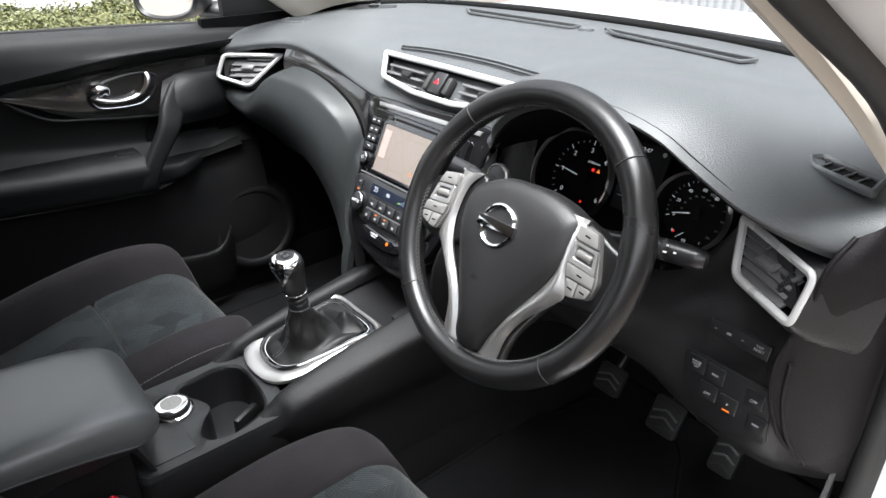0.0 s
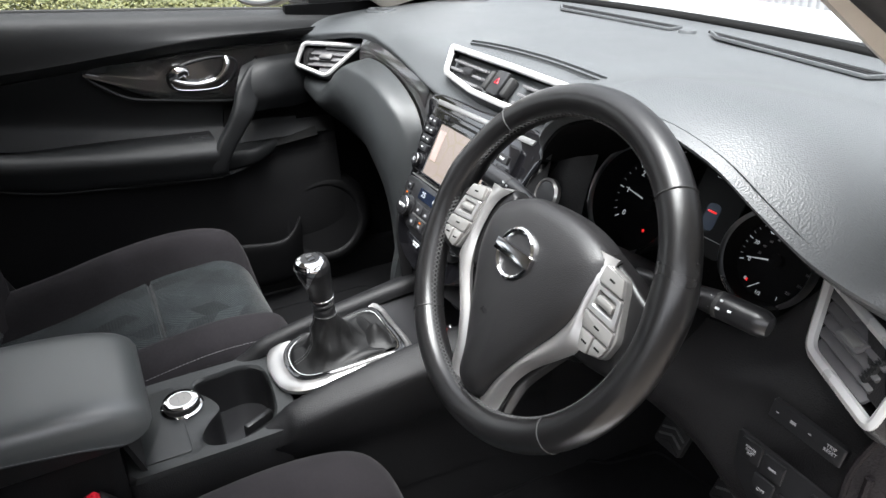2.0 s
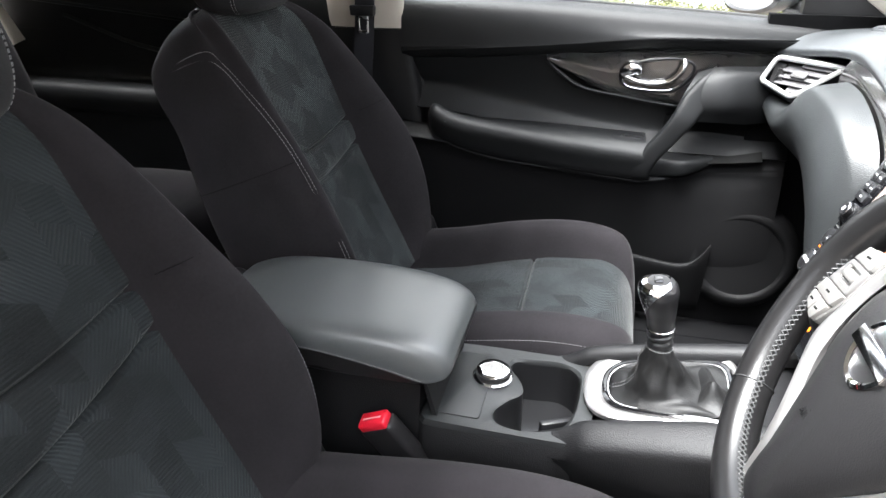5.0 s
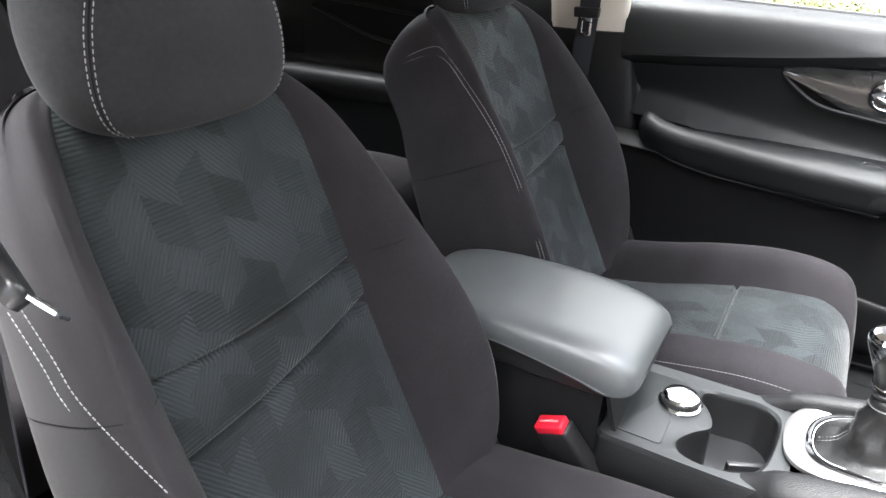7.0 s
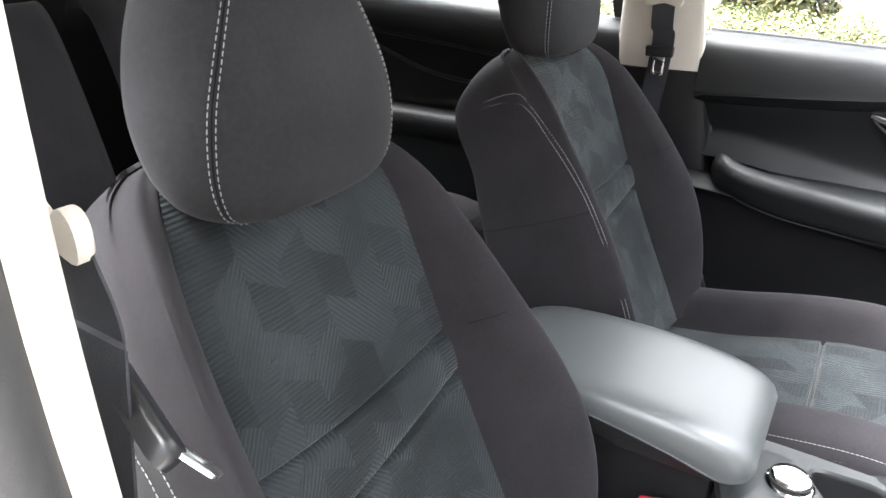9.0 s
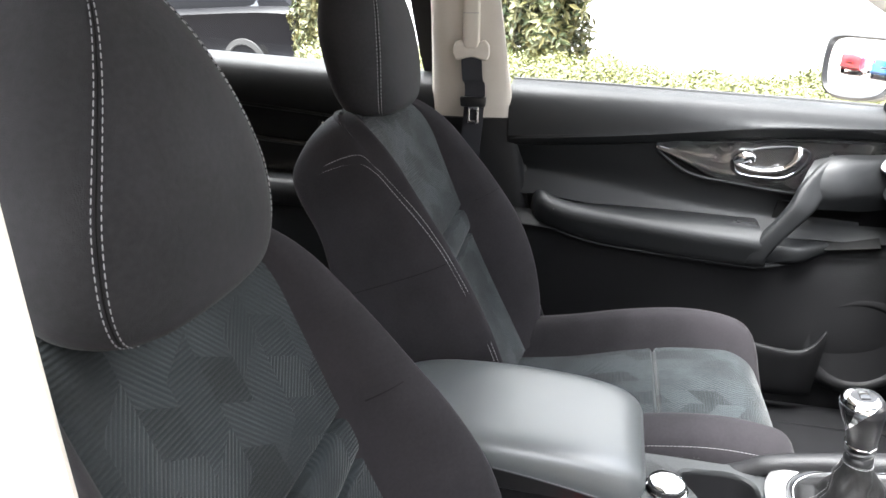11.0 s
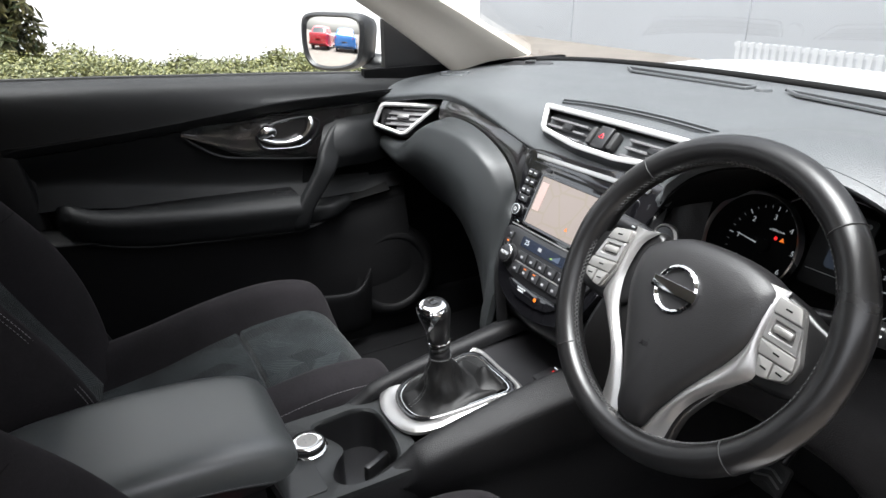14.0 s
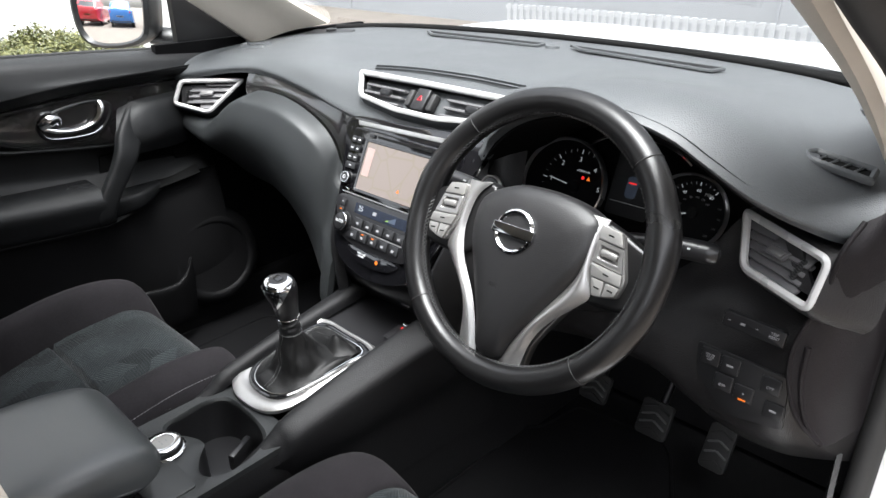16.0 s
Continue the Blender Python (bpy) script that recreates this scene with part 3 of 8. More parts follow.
# parked cars
def parked_car(x, y, rz, paint, label):
    c = thing("parked_car", (0, 0, 0), label, "car", "parked cars")
    prof = [(-2.15, 0.45, 0.95, 0.74), (-2.05, 0.30, 1.02, 0.84), (-1.5, 0.22, 1.05, 0.89), (0, 0.20, 1.00, 0.90), (1.3, 0.22, 0.95, 0.89), (1.9, 0.26, 0.80, 0.84), (2.15, 0.40, 0.66, 0.70)]
    rows = [[(-w * 0.9, yy, lo), (-w, yy, lo + 0.15), (-w, yy, hi - 0.2), (-w * 0.93, yy, hi), (0, yy, hi + 0.03), (w * 0.93, yy, hi), (w, yy, hi - 0.2), (w, yy, lo + 0.15), (w * 0.9, yy, lo)] for yy, lo, hi, w in prof]
    part("body", patch([[(q[0], q[1], q[2]) for q in r] for r in rows], 3, 2, close_v=True, caps=True), paint, c)
    cab = [[(-w, yy, 0.95), (-w * 0.95, yy, zz * 0.6 + 0.38), (-w * 0.82, yy, zz), (0, yy, zz + 0.03), (w * 0.82, yy, zz), (w * 0.95, yy, zz * 0.6 + 0.38), (w, yy, 0.95)] for yy, zz, w in ((-2.0, 1.0, 0.74), (-1.55, 1.36, 0.76), (-0.6, 1.46, 0.78), (0.2, 1.42, 0.78), (1.1, 0.98, 0.76))]
    part("roof", patch(cab, 3, 2), paint, c)
    wg = mat("car_glass", (0.02, 0.025, 0.03), 0.05, coat=0.5)
    part("rear_window", patch([[(-0.60, -2.02, 1.04), (0, -2.04, 1.05), (0.60, -2.02, 1.04)], [(-0.54, -1.66, 1.33), (0, -1.68, 1.35), (0.54, -1.66, 1.33)]], 3, 3, thick=0.01), wg, c)
    for sg in (-1, 1):
        part("side_window", patch([[(sg * 0.765, yy, 1.0), (sg * 0.70, yy * 0.9, 1.34)] for yy in (-1.5, -0.5, 0.6)], 3, 3, thick=0.01), wg, c)
        part("tail_lamp", box(0.30, 0.08, 0.13, pose(sg * 0.62, -2.09, 0.88, 0, 0, -sg * 18), 0.03, 2), mat("red_lens", (0.5, 0.01, 0.015), 0.15), c, "red tail lamp")
        for yy in (-1.25, 1.35):
            wm = frame_of((sg * 0.82, yy, 0.33), (sg, 0, 0), (0, 0, 1))
            ty = part("wheel", lathe([(0.20, -0.10), (0.31, -0.10), (0.335, -0.06), (0.335, 0.06), (0.31, 0.09), (0.24, 0.095)], wm, 28), RUBBER, c)
            rim = part("rim", lathe([(0.245, 0.05), (0.235, 0.085), (0.225, 0.04)], wm, 28), STEEL, ty)
            for k in range(5):
                part("spoke", box(0.055, 0.21, 0.03, wm @ pose(0, 0, 0.06, 0, 0, 72 * k) @ pose(0, 0.12, 0), 0.01, 1), STEEL, ty)
            part("wheel_arch", lathe([(0.40, -0.05), (0.40, 0.075), (0.34, 0.078)], wm, 28), MATT, c)
    part("number_plate", box(0.50, 0.02, 0.11, pose(0, -2.14, 0.62), 0.004), mat("yellow_plate", (0.70, 0.52, 0.06), 0.5), c)
    part("plate_bar", box(0.40, 0.01, 0.05, pose(0, -2.152, 0.62)), MATT, c)
    part("bumper", box(1.5, 0.14, 0.22, pose(0, -2.06, 0.42), 0.05, 3), BLACK, c)
    c.matrix_basis = pose(x, y, 0, 0, 0, rz)
    return c


parked_car(-8.53, -6.65, 180, mat("black_metallic", (0.004, 0.004, 0.005), 0.35, spec=0.08), "glossy black saloon car parked beyond the hedge")
parked_car(-5.6, -15.2, 180, mat("red_metallic", (0.45, 0.02, 0.03), 0.25, coat=0.6), "bright red hatchback parked in a row")
parked_car(-3.1, -15.0, 176, mat("blue_metallic", (0.03, 0.17, 0.50), 0.25, coat=0.6), "bright blue hatchback parked in a row")
parked_car(-0.5, -15.2, 180, mat("dark_metallic", (0.04, 0.045, 0.05), 0.25, coat=0.6), "dark grey hatchback parked in a row")


# ---- the car's shell ----
def shell():
    body = thing("car_body", (0, 0, 0.36), "white painted shell of a family estate car", "car body", kind="structure")
    # floor, rear and roof
    part("cabin_floor", box(1.52, 3.6, 0.04, pose(0, -0.75, 0.34)), CARPET, body, "black carpeted floor")
    part("firewall", patch([[(x, 0.60, 0.36), (x, 0.68, 0.50), (x, 0.72, 0.75), (x, 0.76, 1.04)] for x in (-0.74, -0.2, 0.2, 0.74)], thick=0.02), CARPET, body)
    roof_rows = [[(x, y, z - 0.06 * (x / 0.6) ** 2) for x in (-0.62, -0.4, 0, 0.4, 0.62)] for y, z in ((-0.28, 1.565), (-0.6, 1.62), (-1.2, 1.64), (-2.0, 1.60), (-2.45, 1.50))]
    part("headliner", patch(roof_rows, thick=0.03), HEADLINER, body, "pale cloth roof lining")
    part("tailgate", patch([[(x, -2.45, 0.4), (x, -2.55, 1.0), (x, -2.42, 1.5)] for x in (-0.72, 0, 0.72)], thick=0.03), DARK, body)
    for s in (-1, 1):
        # pillar trims with depth
        if s > 0:
            a = [[(0.680, 0.320, 1.058), (0.668, 0.43, 1.085), (0.655, 0.54, 1.098), (0.73, 0.57, 1.10), (0.702, 0.270, 1.055)],
                 [(0.645, 0.145, 1.180), (0.638, 0.245, 1.190), (0.628, 0.345, 1.195), (0.69, 0.38, 1.20), (0.685, 0.090, 1.178)],
                 [(0.608, -0.028, 1.285), (0.604, 0.066, 1.287), (0.600, 0.165, 1.288), (0.66, 0.20, 1.295), (0.654, -0.064, 1.284)],
                 [(0.552, -0.40, 1.515), (0.550, -0.33, 1.53), (0.545, -0.25, 1.54), (0.60, -0.22, 1.55), (0.600, -0.43, 1.515)]]
        else:
            a = [[(-0.702, 0.345, 1.062), (-0.686, 0.44, 1.085), (-0.655, 0.54, 1.098), (-0.73, 0.57, 1.10), (-0.755, 0.40, 1.07)],
                 [(-0.664, 0.165, 1.180), (-0.652, 0.255, 1.190), (-0.628, 0.345, 1.195), (-0.69, 0.38, 1.20), (-0.710, 0.22, 1.185)],
                 [(-0.630, -0.010, 1.285), (-0.620, 0.075, 1.287), (-0.600, 0.165, 1.288), (-0.66, 0.20, 1.295), (-0.672, 0.04, 1.29)],
                 [(-0.585, -0.39, 1.515), (-0.570, -0.33, 1.53), (-0.545, -0.25, 1.54), (-0.60, -0.22, 1.55), (-0.63, -0.36, 1.53)]]
        part("a_pillar_trim", patch(a, 5, 4, close_v=True, caps=True), BEIGE, body, "beige moulded pillar trim")
        # cant rail
        part("roof_rail", tube([(s * 0.63, -0.30, 1.545), (s * 0.64, -0.8, 1.585), (s * 0.64, -1.6, 1.58), (s * 0.62, -2.4, 1.48)], 0.05, n=4), BEIGE, body)
        part("c_pillar", patch([[(s * 0.74, -1.75, 0.95), (s * 0.74, -1.95, 0.95), (s * 0.70, -2.5, 0.9)], [(s * 0.62, -1.95, 1.55), (s * 0.62, -2.1, 1.55), (s * 0.6, -2.45, 1.5)]], thick=0.05), BEIGE, body)
        part("rear_side", box(0.06, 0.9, 0.6, pose(s * 0.77, -2.1, 0.68)), DARK, body)
    part("windscreen", patch([[(-0.69, 0.57, 1.092), (-0.4, 0.69, 1.088), (0, 0.74, 1.088), (0.4, 0.69, 1.088), (0.69, 0.57, 1.092)],
                              [(-0.62, 0.19, 1.29), (-0.35, 0.32, 1.29), (0, 0.36, 1.29), (0.35, 0.32, 1.29), (0.62, 0.19, 1.29)],
                              [(-0.58, -0.23, 1.545), (-0.3, -0.17, 1.565), (0, -0.15, 1.575), (0.3, -0.17, 1.565), (0.58, -0.23, 1.545)]], 6, 5), SCREENGLASS, body, "laminated windscreen").visible_shadow = False
    # bonnet
    part("bonnet", patch([[(-0.80, 0.70, 1.02), (-0.5, 0.80, 1.066), (0, 0.84, 1.076), (0.5, 0.80, 1.066), (0.80, 0.70, 1.02)],
                          [(-0.82, 1.2, 0.99), (-0.5, 1.25, 1.058), (0, 1.25, 1.066), (0.5, 1.25, 1.058), (0.82, 1.2, 0.99)],
                          [(-0.76, 1.65, 0.88), (-0.5, 1.72, 0.92), (0, 1.75, 0.93), (0.5, 1.72, 0.92), (0.76, 1.65, 0.88)]], 5, 5, thick=0.02), PAINT, body, "white painted bonnet")
    part("scuttle", patch([[(-0.74, 0.60, 1.075), (-0.4, 0.72, 1.083), (0, 0.765, 1.084), (0.4, 0.72, 1.083), (0.74, 0.60, 1.075)],
                           [(-0.77, 0.66, 1.070), (-0.45, 0.77, 1.088), (0, 0.81, 1.091), (0.45, 0.77, 1.088), (0.77, 0.66, 1.070)],
                           [(-0.80, 0.74, 1.03), (-0.5, 0.84, 1.06), (0, 0.88, 1.068), (0.5, 0.84, 1.06), (0.80, 0.74, 1.03)]], thick=0.01), MATT, body, "black scuttle panel")
    return body


body = shell()


# ---- dashboard ----
dash = thing("dashboard", (0, 0.3, 0.7), "dark grey grained soft-touch dashboard with silver vent frames", "dashboard")
# x, lower border, lip, crest, middle, back edge as (y, z)
UPPER = [
    (-0.735, (0.125, 1.000), (0.130, 1.016), (0.19, 1.046), (0.34, 1.062), (0.54, 1.072)),
    (-0.66, (0.165, 1.012), (0.168, 1.030), (0.23, 1.058), (0.38, 1.074), (0.60, 1.082)),
    (-0.58, (0.205, 1.026), (0.208, 1.043), (0.26, 1.066), (0.41, 1.080), (0.64, 1.088)),
    (-0.50, (0.218, 1.032), (0.220, 1.050), (0.27, 1.071), (0.42, 1.085), (0.665, 1.090)),
    (-0.40, (0.212, 1.030), (0.212, 1.047), (0.26, 1.072), (0.42, 1.088), (0.685, 1.092)),
    (-0.30, (0.205, 1.020), (0.203, 1.036), (0.25, 1.073), (0.42, 1.090), (0.70, 1.093)),
    (-0.20, (0.197, 1.006), (0.197, 1.020), (0.256, 1.070), (0.42, 1.091), (0.71, 1.094)),
    (-0.10, (0.190, 0.990), (0.196, 1.010), (0.266, 1.078), (0.42, 1.092), (0.715, 1.094)),
    (0.00, (0.186, 0.980), (0.196, 1.006), (0.268, 1.082), (0.42, 1.093), (0.715, 1.094)),
    (0.10, (0.184, 0.980), (0.194, 1.006), (0.266, 1.084), (0.42, 1.094), (0.715, 1.094)),
    (0.17, (0.178, 0.988), (0.186, 1.012), (0.258, 1.086), (0.42, 1.096), (0.71, 1.094)),
    (0.22, (0.145, 1.030), (0.142, 1.052), (0.215, 1.095), (0.42, 1.098), (0.705, 1.094)),
    (0.28, (0.122, 1.074), (0.118, 1.090), (0.20, 1.113), (0.42, 1.100), (0.70, 1.093)),
    (0.34, (0.118, 1.098), (0.112, 1.110), (0.20, 1.131), (0.42, 1.102), (0.69, 1.092)),
    (0.42, (0.118, 1.107), (0.112, 1.119), (0.20, 1.137), (0.42, 1.102), (0.67, 1.091)),
    (0.49, (0.120, 1.094), (0.114, 1.106), (0.20, 1.128), (0.42, 1.096), (0.645, 1.089)),
    (0.54, (0.124, 1.069), (0.118, 1.081), (0.20, 1.107), (0.40, 1.086), (0.62, 1.087)),
    (0.59, (0.132, 1.041), (0.127, 1.054), (0.20, 1.080), (0.38, 1.074), (0.60, 1.084)),
    (0.64, (0.150, 1.020), (0.147, 1.034), (0.205, 1.056), (0.36, 1.067), (0.575, 1.080)),
    (0.685, (0.182, 1.004), (0.182, 1.020), (0.23, 1.047), (0.36, 1.063), (0.56, 1.076)),
    (0.735, (0.240, 1.000), (0.242, 1.016), (0.27, 1.044), (0.37, 1.060), (0.54, 1.072)),
]
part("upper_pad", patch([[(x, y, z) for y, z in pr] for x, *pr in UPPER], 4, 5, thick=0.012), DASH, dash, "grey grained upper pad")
# lower passenger pad with glovebox: x, then (y, z) from its top edge down and under
LOWER = [
    (-0.735, (0.150, 0.955), (0.128, 0.942), (0.117, 0.926), (0.13, 0.905), (0.20, 0.86), (0.28, 0.78), (0.40, 0.70)),
    (-0.63, (0.175, 0.925), (0.143, 0.915), (0.131, 0.898), (0.135, 0.872), (0.19, 0.825), (0.26, 0.76), (0.40, 0.69)),
    (-0.58, (0.200, 0.948), (0.155, 0.939), (0.141, 0.921), (0.138, 0.885), (0.185, 0.83), (0.25, 0.76), (0.40, 0.69)),
    (-0.53, (0.203, 0.980), (0.156, 0.970), (0.142, 0.952), (0.136, 0.905), (0.18, 0.835), (0.245, 0.76), (0.40, 0.69)),
    (-0.47, (0.200, 1.003), (0.155, 0.993), (0.141, 0.975), (0.132, 0.920), (0.17, 0.84), (0.235, 0.76), (0.40, 0.69)),
    (-0.39, (0.196, 1.007), (0.154, 0.998), (0.140, 0.980), (0.128, 0.920), (0.16, 0.83), (0.225, 0.74), (0.40, 0.68)),
    (-0.33, (0.193, 1.000), (0.153, 0.994), (0.140, 0.976), (0.127, 0.910), (0.15, 0.815), (0.21, 0.72), (0.40, 0.67)),
    (-0.285, (0.191, 0.989), (0.153, 0.983), (0.140, 0.965), (0.126, 0.900), (0.143, 0.80), (0.195, 0.70), (0.40, 0.66)),
    (-0.250, (0.190, 0.975), (0.154, 0.968), (0.142, 0.950), (0.127, 0.880), (0.137, 0.78), (0.18, 0.68), (0.40, 0.65)),
    (-0.222, (0.189, 0.958), (0.160, 0.948), (0.148, 0.930), (0.132, 0.865), (0.134, 0.76), (0.165, 0.66), (0.40, 0.64)),
    (-0.200, (0.188, 0.933), (0.170, 0.917), (0.158, 0.899), (0.143, 0.840), (0.134, 0.74), (0.152, 0.64), (0.40, 0.63)),
    (-0.186, (0.187, 0.903), (0.178, 0.882), (0.166, 0.866), (0.152, 0.810), (0.122, 0.71), (0.13, 0.61), (0.36, 0.61)),
    (-0.150, (0.180, 0.865), (0.175, 0.847), (0.163, 0.829), (0.150, 0.790), (0.110, 0.70), (0.12, 0.60), (0.36, 0.60)),
]
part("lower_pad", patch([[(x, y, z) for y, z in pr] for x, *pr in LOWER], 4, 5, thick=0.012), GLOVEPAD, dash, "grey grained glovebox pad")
# woven-look band between the pads
def at_x(table, x, k):
    for a, b in zip(table, table[1:]):
        if a[0] <= x <= b[0]:
            t = (x - a[0]) / (b[0] - a[0])
            return (a[k][0] * (1 - t) + b[k][0] * t, a[k][1] * (1 - t) + b[k][1] * t)
    return table[-1][k]


band = []
for x in (-0.530, -0.50, -0.45, -0.40, -0.35, -0.30, -0.26, -0.225, -0.20, -0.188, -0.17, -0.152, -0.144):
    t, b = at_x(UPPER, x, 1), at_x(LOWER, x, 1)
    if x > -0.189:
        b = (0.187, 0.905 + (x + 0.188) * 2.0)
    band.append([(x, t[0] + 0.006, t[1] + 0.004), (x, (t[0] + b[0]) / 2 - 0.002, (t[1] + b[1]) / 2), (x, b[0] + 0.004, b[1] - 0.006)])
part("trim_band", patch(band, 3, 3, thick=0.006), TRIM, dash, "glossy dark woven-look trim band")

# driver's side face, below the hood and round the column
FACE = [
    (0.140, (0.19, 0.98), (0.16, 0.90), (0.125, 0.80), (0.13, 0.70), (0.20, 0.62)),
    (0.190, (0.205, 0.95), (0.175, 0.89), (0.135, 0.82), (0.15, 0.74), (0.22, 0.66)),
    (0.240, (0.232, 0.885), (0.20, 0.86), (0.145, 0.82), (0.155, 0.75), (0.23, 0.68)),
    (0.28, (0.238, 0.868), (0.205, 0.85), (0.152, 0.81), (0.16, 0.76), (0.24, 0.70)),
    (0.38, (0.238, 0.866), (0.21, 0.85), (0.165, 0.82), (0.17, 0.77), (0.24, 0.72)),
    (0.48, (0.245, 0.885), (0.215, 0.865), (0.165, 0.83), (0.17, 0.77), (0.24, 0.72)),
    (0.545, (0.268, 0.98), (0.258, 0.925), (0.185, 0.86), (0.165, 0.76), (0.22, 0.70)),
    (0.60, (0.250, 1.03), (0.245, 0.93), (0.180, 0.86), (0.165, 0.75), (0.21, 0.69)),
    (0.66, (0.210, 1.02), (0.200, 0.93), (0.160, 0.86), (0.165, 0.75), (0.21, 0.69)),
    (0.70, (0.225, 1.00), (0.220, 0.93), (0.200, 0.86), (0.195, 0.75), (0.23, 0.69)),
    (0.735, (0.250, 1.00), (0.255, 0.94), (0.26, 0.86), (0.26, 0.75), (0.27, 0.68)),
]
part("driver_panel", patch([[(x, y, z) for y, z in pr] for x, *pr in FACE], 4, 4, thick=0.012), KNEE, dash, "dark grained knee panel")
# tunnel of the instrument hood
hood_in = []
for x, *pr in UPPER[10:18]:
    y, z = pr[0]
    hood_in.append([(x, y + 0.002, z + 0.003), (x, y + 0.06, z - 0.010), (x, 0.29, z - 0.03)])
part("hood_lining", patch(hood_in, 4, 3, thick=0.006), MATT, dash, "matt black hood lining")


# ---- steering wheel ----
WM = frame_of((0.372, 0.012, 0.977), (0, -0.891, 0.454), (0, 0.454, 0.891))


def wheel():
    w = thing("steering_wheel", WM.translation, "black leather three-spoke steering wheel with satin silver inlays", "steering wheel")

    def put(name, bm, m, label="", parent=None, **kw):
        bm.transform(WM)
        return part(name, bm, m, parent or w, label, **kw)

    R, r = 0.1695, 0.0183
    N = 96
    pts, rad = [], []
    for k in range(N):
        a = 2 * math.pi * k / N
        pts.append((R * math.cos(a), R * math.sin(a), -0.012))
        d = min(abs((math.degrees(a) - c + 180) % 360 - 180) for c in (14, 166))
        rad.append(r + 0.0022 * max(0, 1 - d / 16))
    rim = put("rim", tube(pts, rad, 20, closed=True, up=(0, 0, 1), flat=0.92), WHEEL_LEATHER, "black leather rim, worn shiny")
    # seams in the rim cover
    for c in (45, 135, 225, 315):
        a = radians(c)
        t = Vector((-math.sin(a), math.cos(a), 0))
        o = Vector((R * math.cos(a), R * math.sin(a), -0.012))
        e1 = Vector((math.cos(a), math.sin(a), 0))
        loop = [o + e1 * (math.cos(q) * (r + 0.0002) * 0.92) + Vector((0, 0, 1)) * (math.sin(q) * (r + 0.0002)) for q in (2 * math.pi * k / 24 for k in range(24))]
        put("rim_seam", tube(loop, 0.0009, 5, closed=True), RUBBER, parent=rim)
    # cross-stitched seam along the inside of the rim
    th = bmesh.new()

    def rim_pt(a, q, lift=0.0):
        rr = R + (r + lift) * 0.92 * math.cos(q)
        return (rr * math.cos(a), rr * math.sin(a), -0.012 + (r + lift) * math.sin(q))

    step = radians(2.0)
    for k in range(180):
        a = k * step
        tube([rim_pt(a, 2.72, 0.0003), rim_pt(a + step * 0.5, 2.90, 0.0008), rim_pt(a + step, 3.08, 0.0003)], 0.00055, 5, bm=th)
        tube([rim_pt(a + step, 2.72, 0.0003), rim_pt(a + step * 0.5, 2.90, 0.0008), rim_pt(a, 3.08, 0.0003)], 0.00055, 5, bm=th)
    tagged(put("lacing", th, BLACKTHREAD, "black cross-stitched lacing", parent=rim), kind="stuff")
    put("lacing_groove", tube([rim_pt(2 * math.pi * k / 96, 2.90, -0.0006) for k in range(96)], 0.0012, 6, closed=True), MATT, parent=rim)
    # airbag cover: domed
    out = soft_outline([(-0.072, 0.034), (-0.035, 0.058), (0.0, 0.064), (0.045, 0.063), (0.083, 0.053), (0.097, 0.036), (0.092, -0.012), (0.063, -0.066), (0.031, -0.122), (0.018, -0.150), (-0.012, -0.149), (-0.024, -0.118), (-0.052, -0.060), (-0.074, -0.010)], 4)
    cx, cy = 0.008, -0.02
    rows = []
    for s, h in ((1.0, -0.030), (1.0, -0.012), (0.975, -0.004), (0.93, 0.001), (0.8, 0.006), (0.6, 0.009), (0.35, 0.0105), (0.12, 0.011)):
        rows.append([Vector((cx + (x - cx) * s, cy + (y - cy) * s, h)) for x, y in out])
    bm = grid_bm(rows, False, True)
    bm.faces.new([v for v in bm.verts][-len(out):])
    cover = put("airbag_cover", bm, LEATHER, "grained black airbag cover")
    # hub behind
    put("hub", lathe([(0.0, -0.075), (0.035, -0.075), (0.050, -0.055), (0.052, -0.030), (0.0, -0.028)], seg=28), DARK)
    # side spokes: leather-black wings between hub and rim
    for s in (-1, 1):
        o = [(s * 0.060, 0.050), (s * 0.105, 0.046), (s * 0.136, 0.034), (s * 0.160, 0.022), (s * 0.163, -0.012), (s * 0.158, -0.036), (s * 0.130, -0.046), (s * 0.085, -0.045), (s * 0.06, -0.02)]
        put("spoke", prism(soft_outline(o, 3), 0.022, pose(0, 0, -0.032), 0.006, 3), WHEEL_LEATHER)
        # lower spoke
        o = [(s * 0.095, -0.030), (s * 0.075, -0.070), (s * 0.052, -0.115), (s * 0.045, -0.158), (s * 0.010, -0.165), (s * 0.012, -0.10), (s * 0.05, -0.03)]
        put("lower_spoke", prism(soft_outline(o, 3), 0.016, pose(0, 0, -0.034), 0.005, 3), WHEEL_LEATHER)
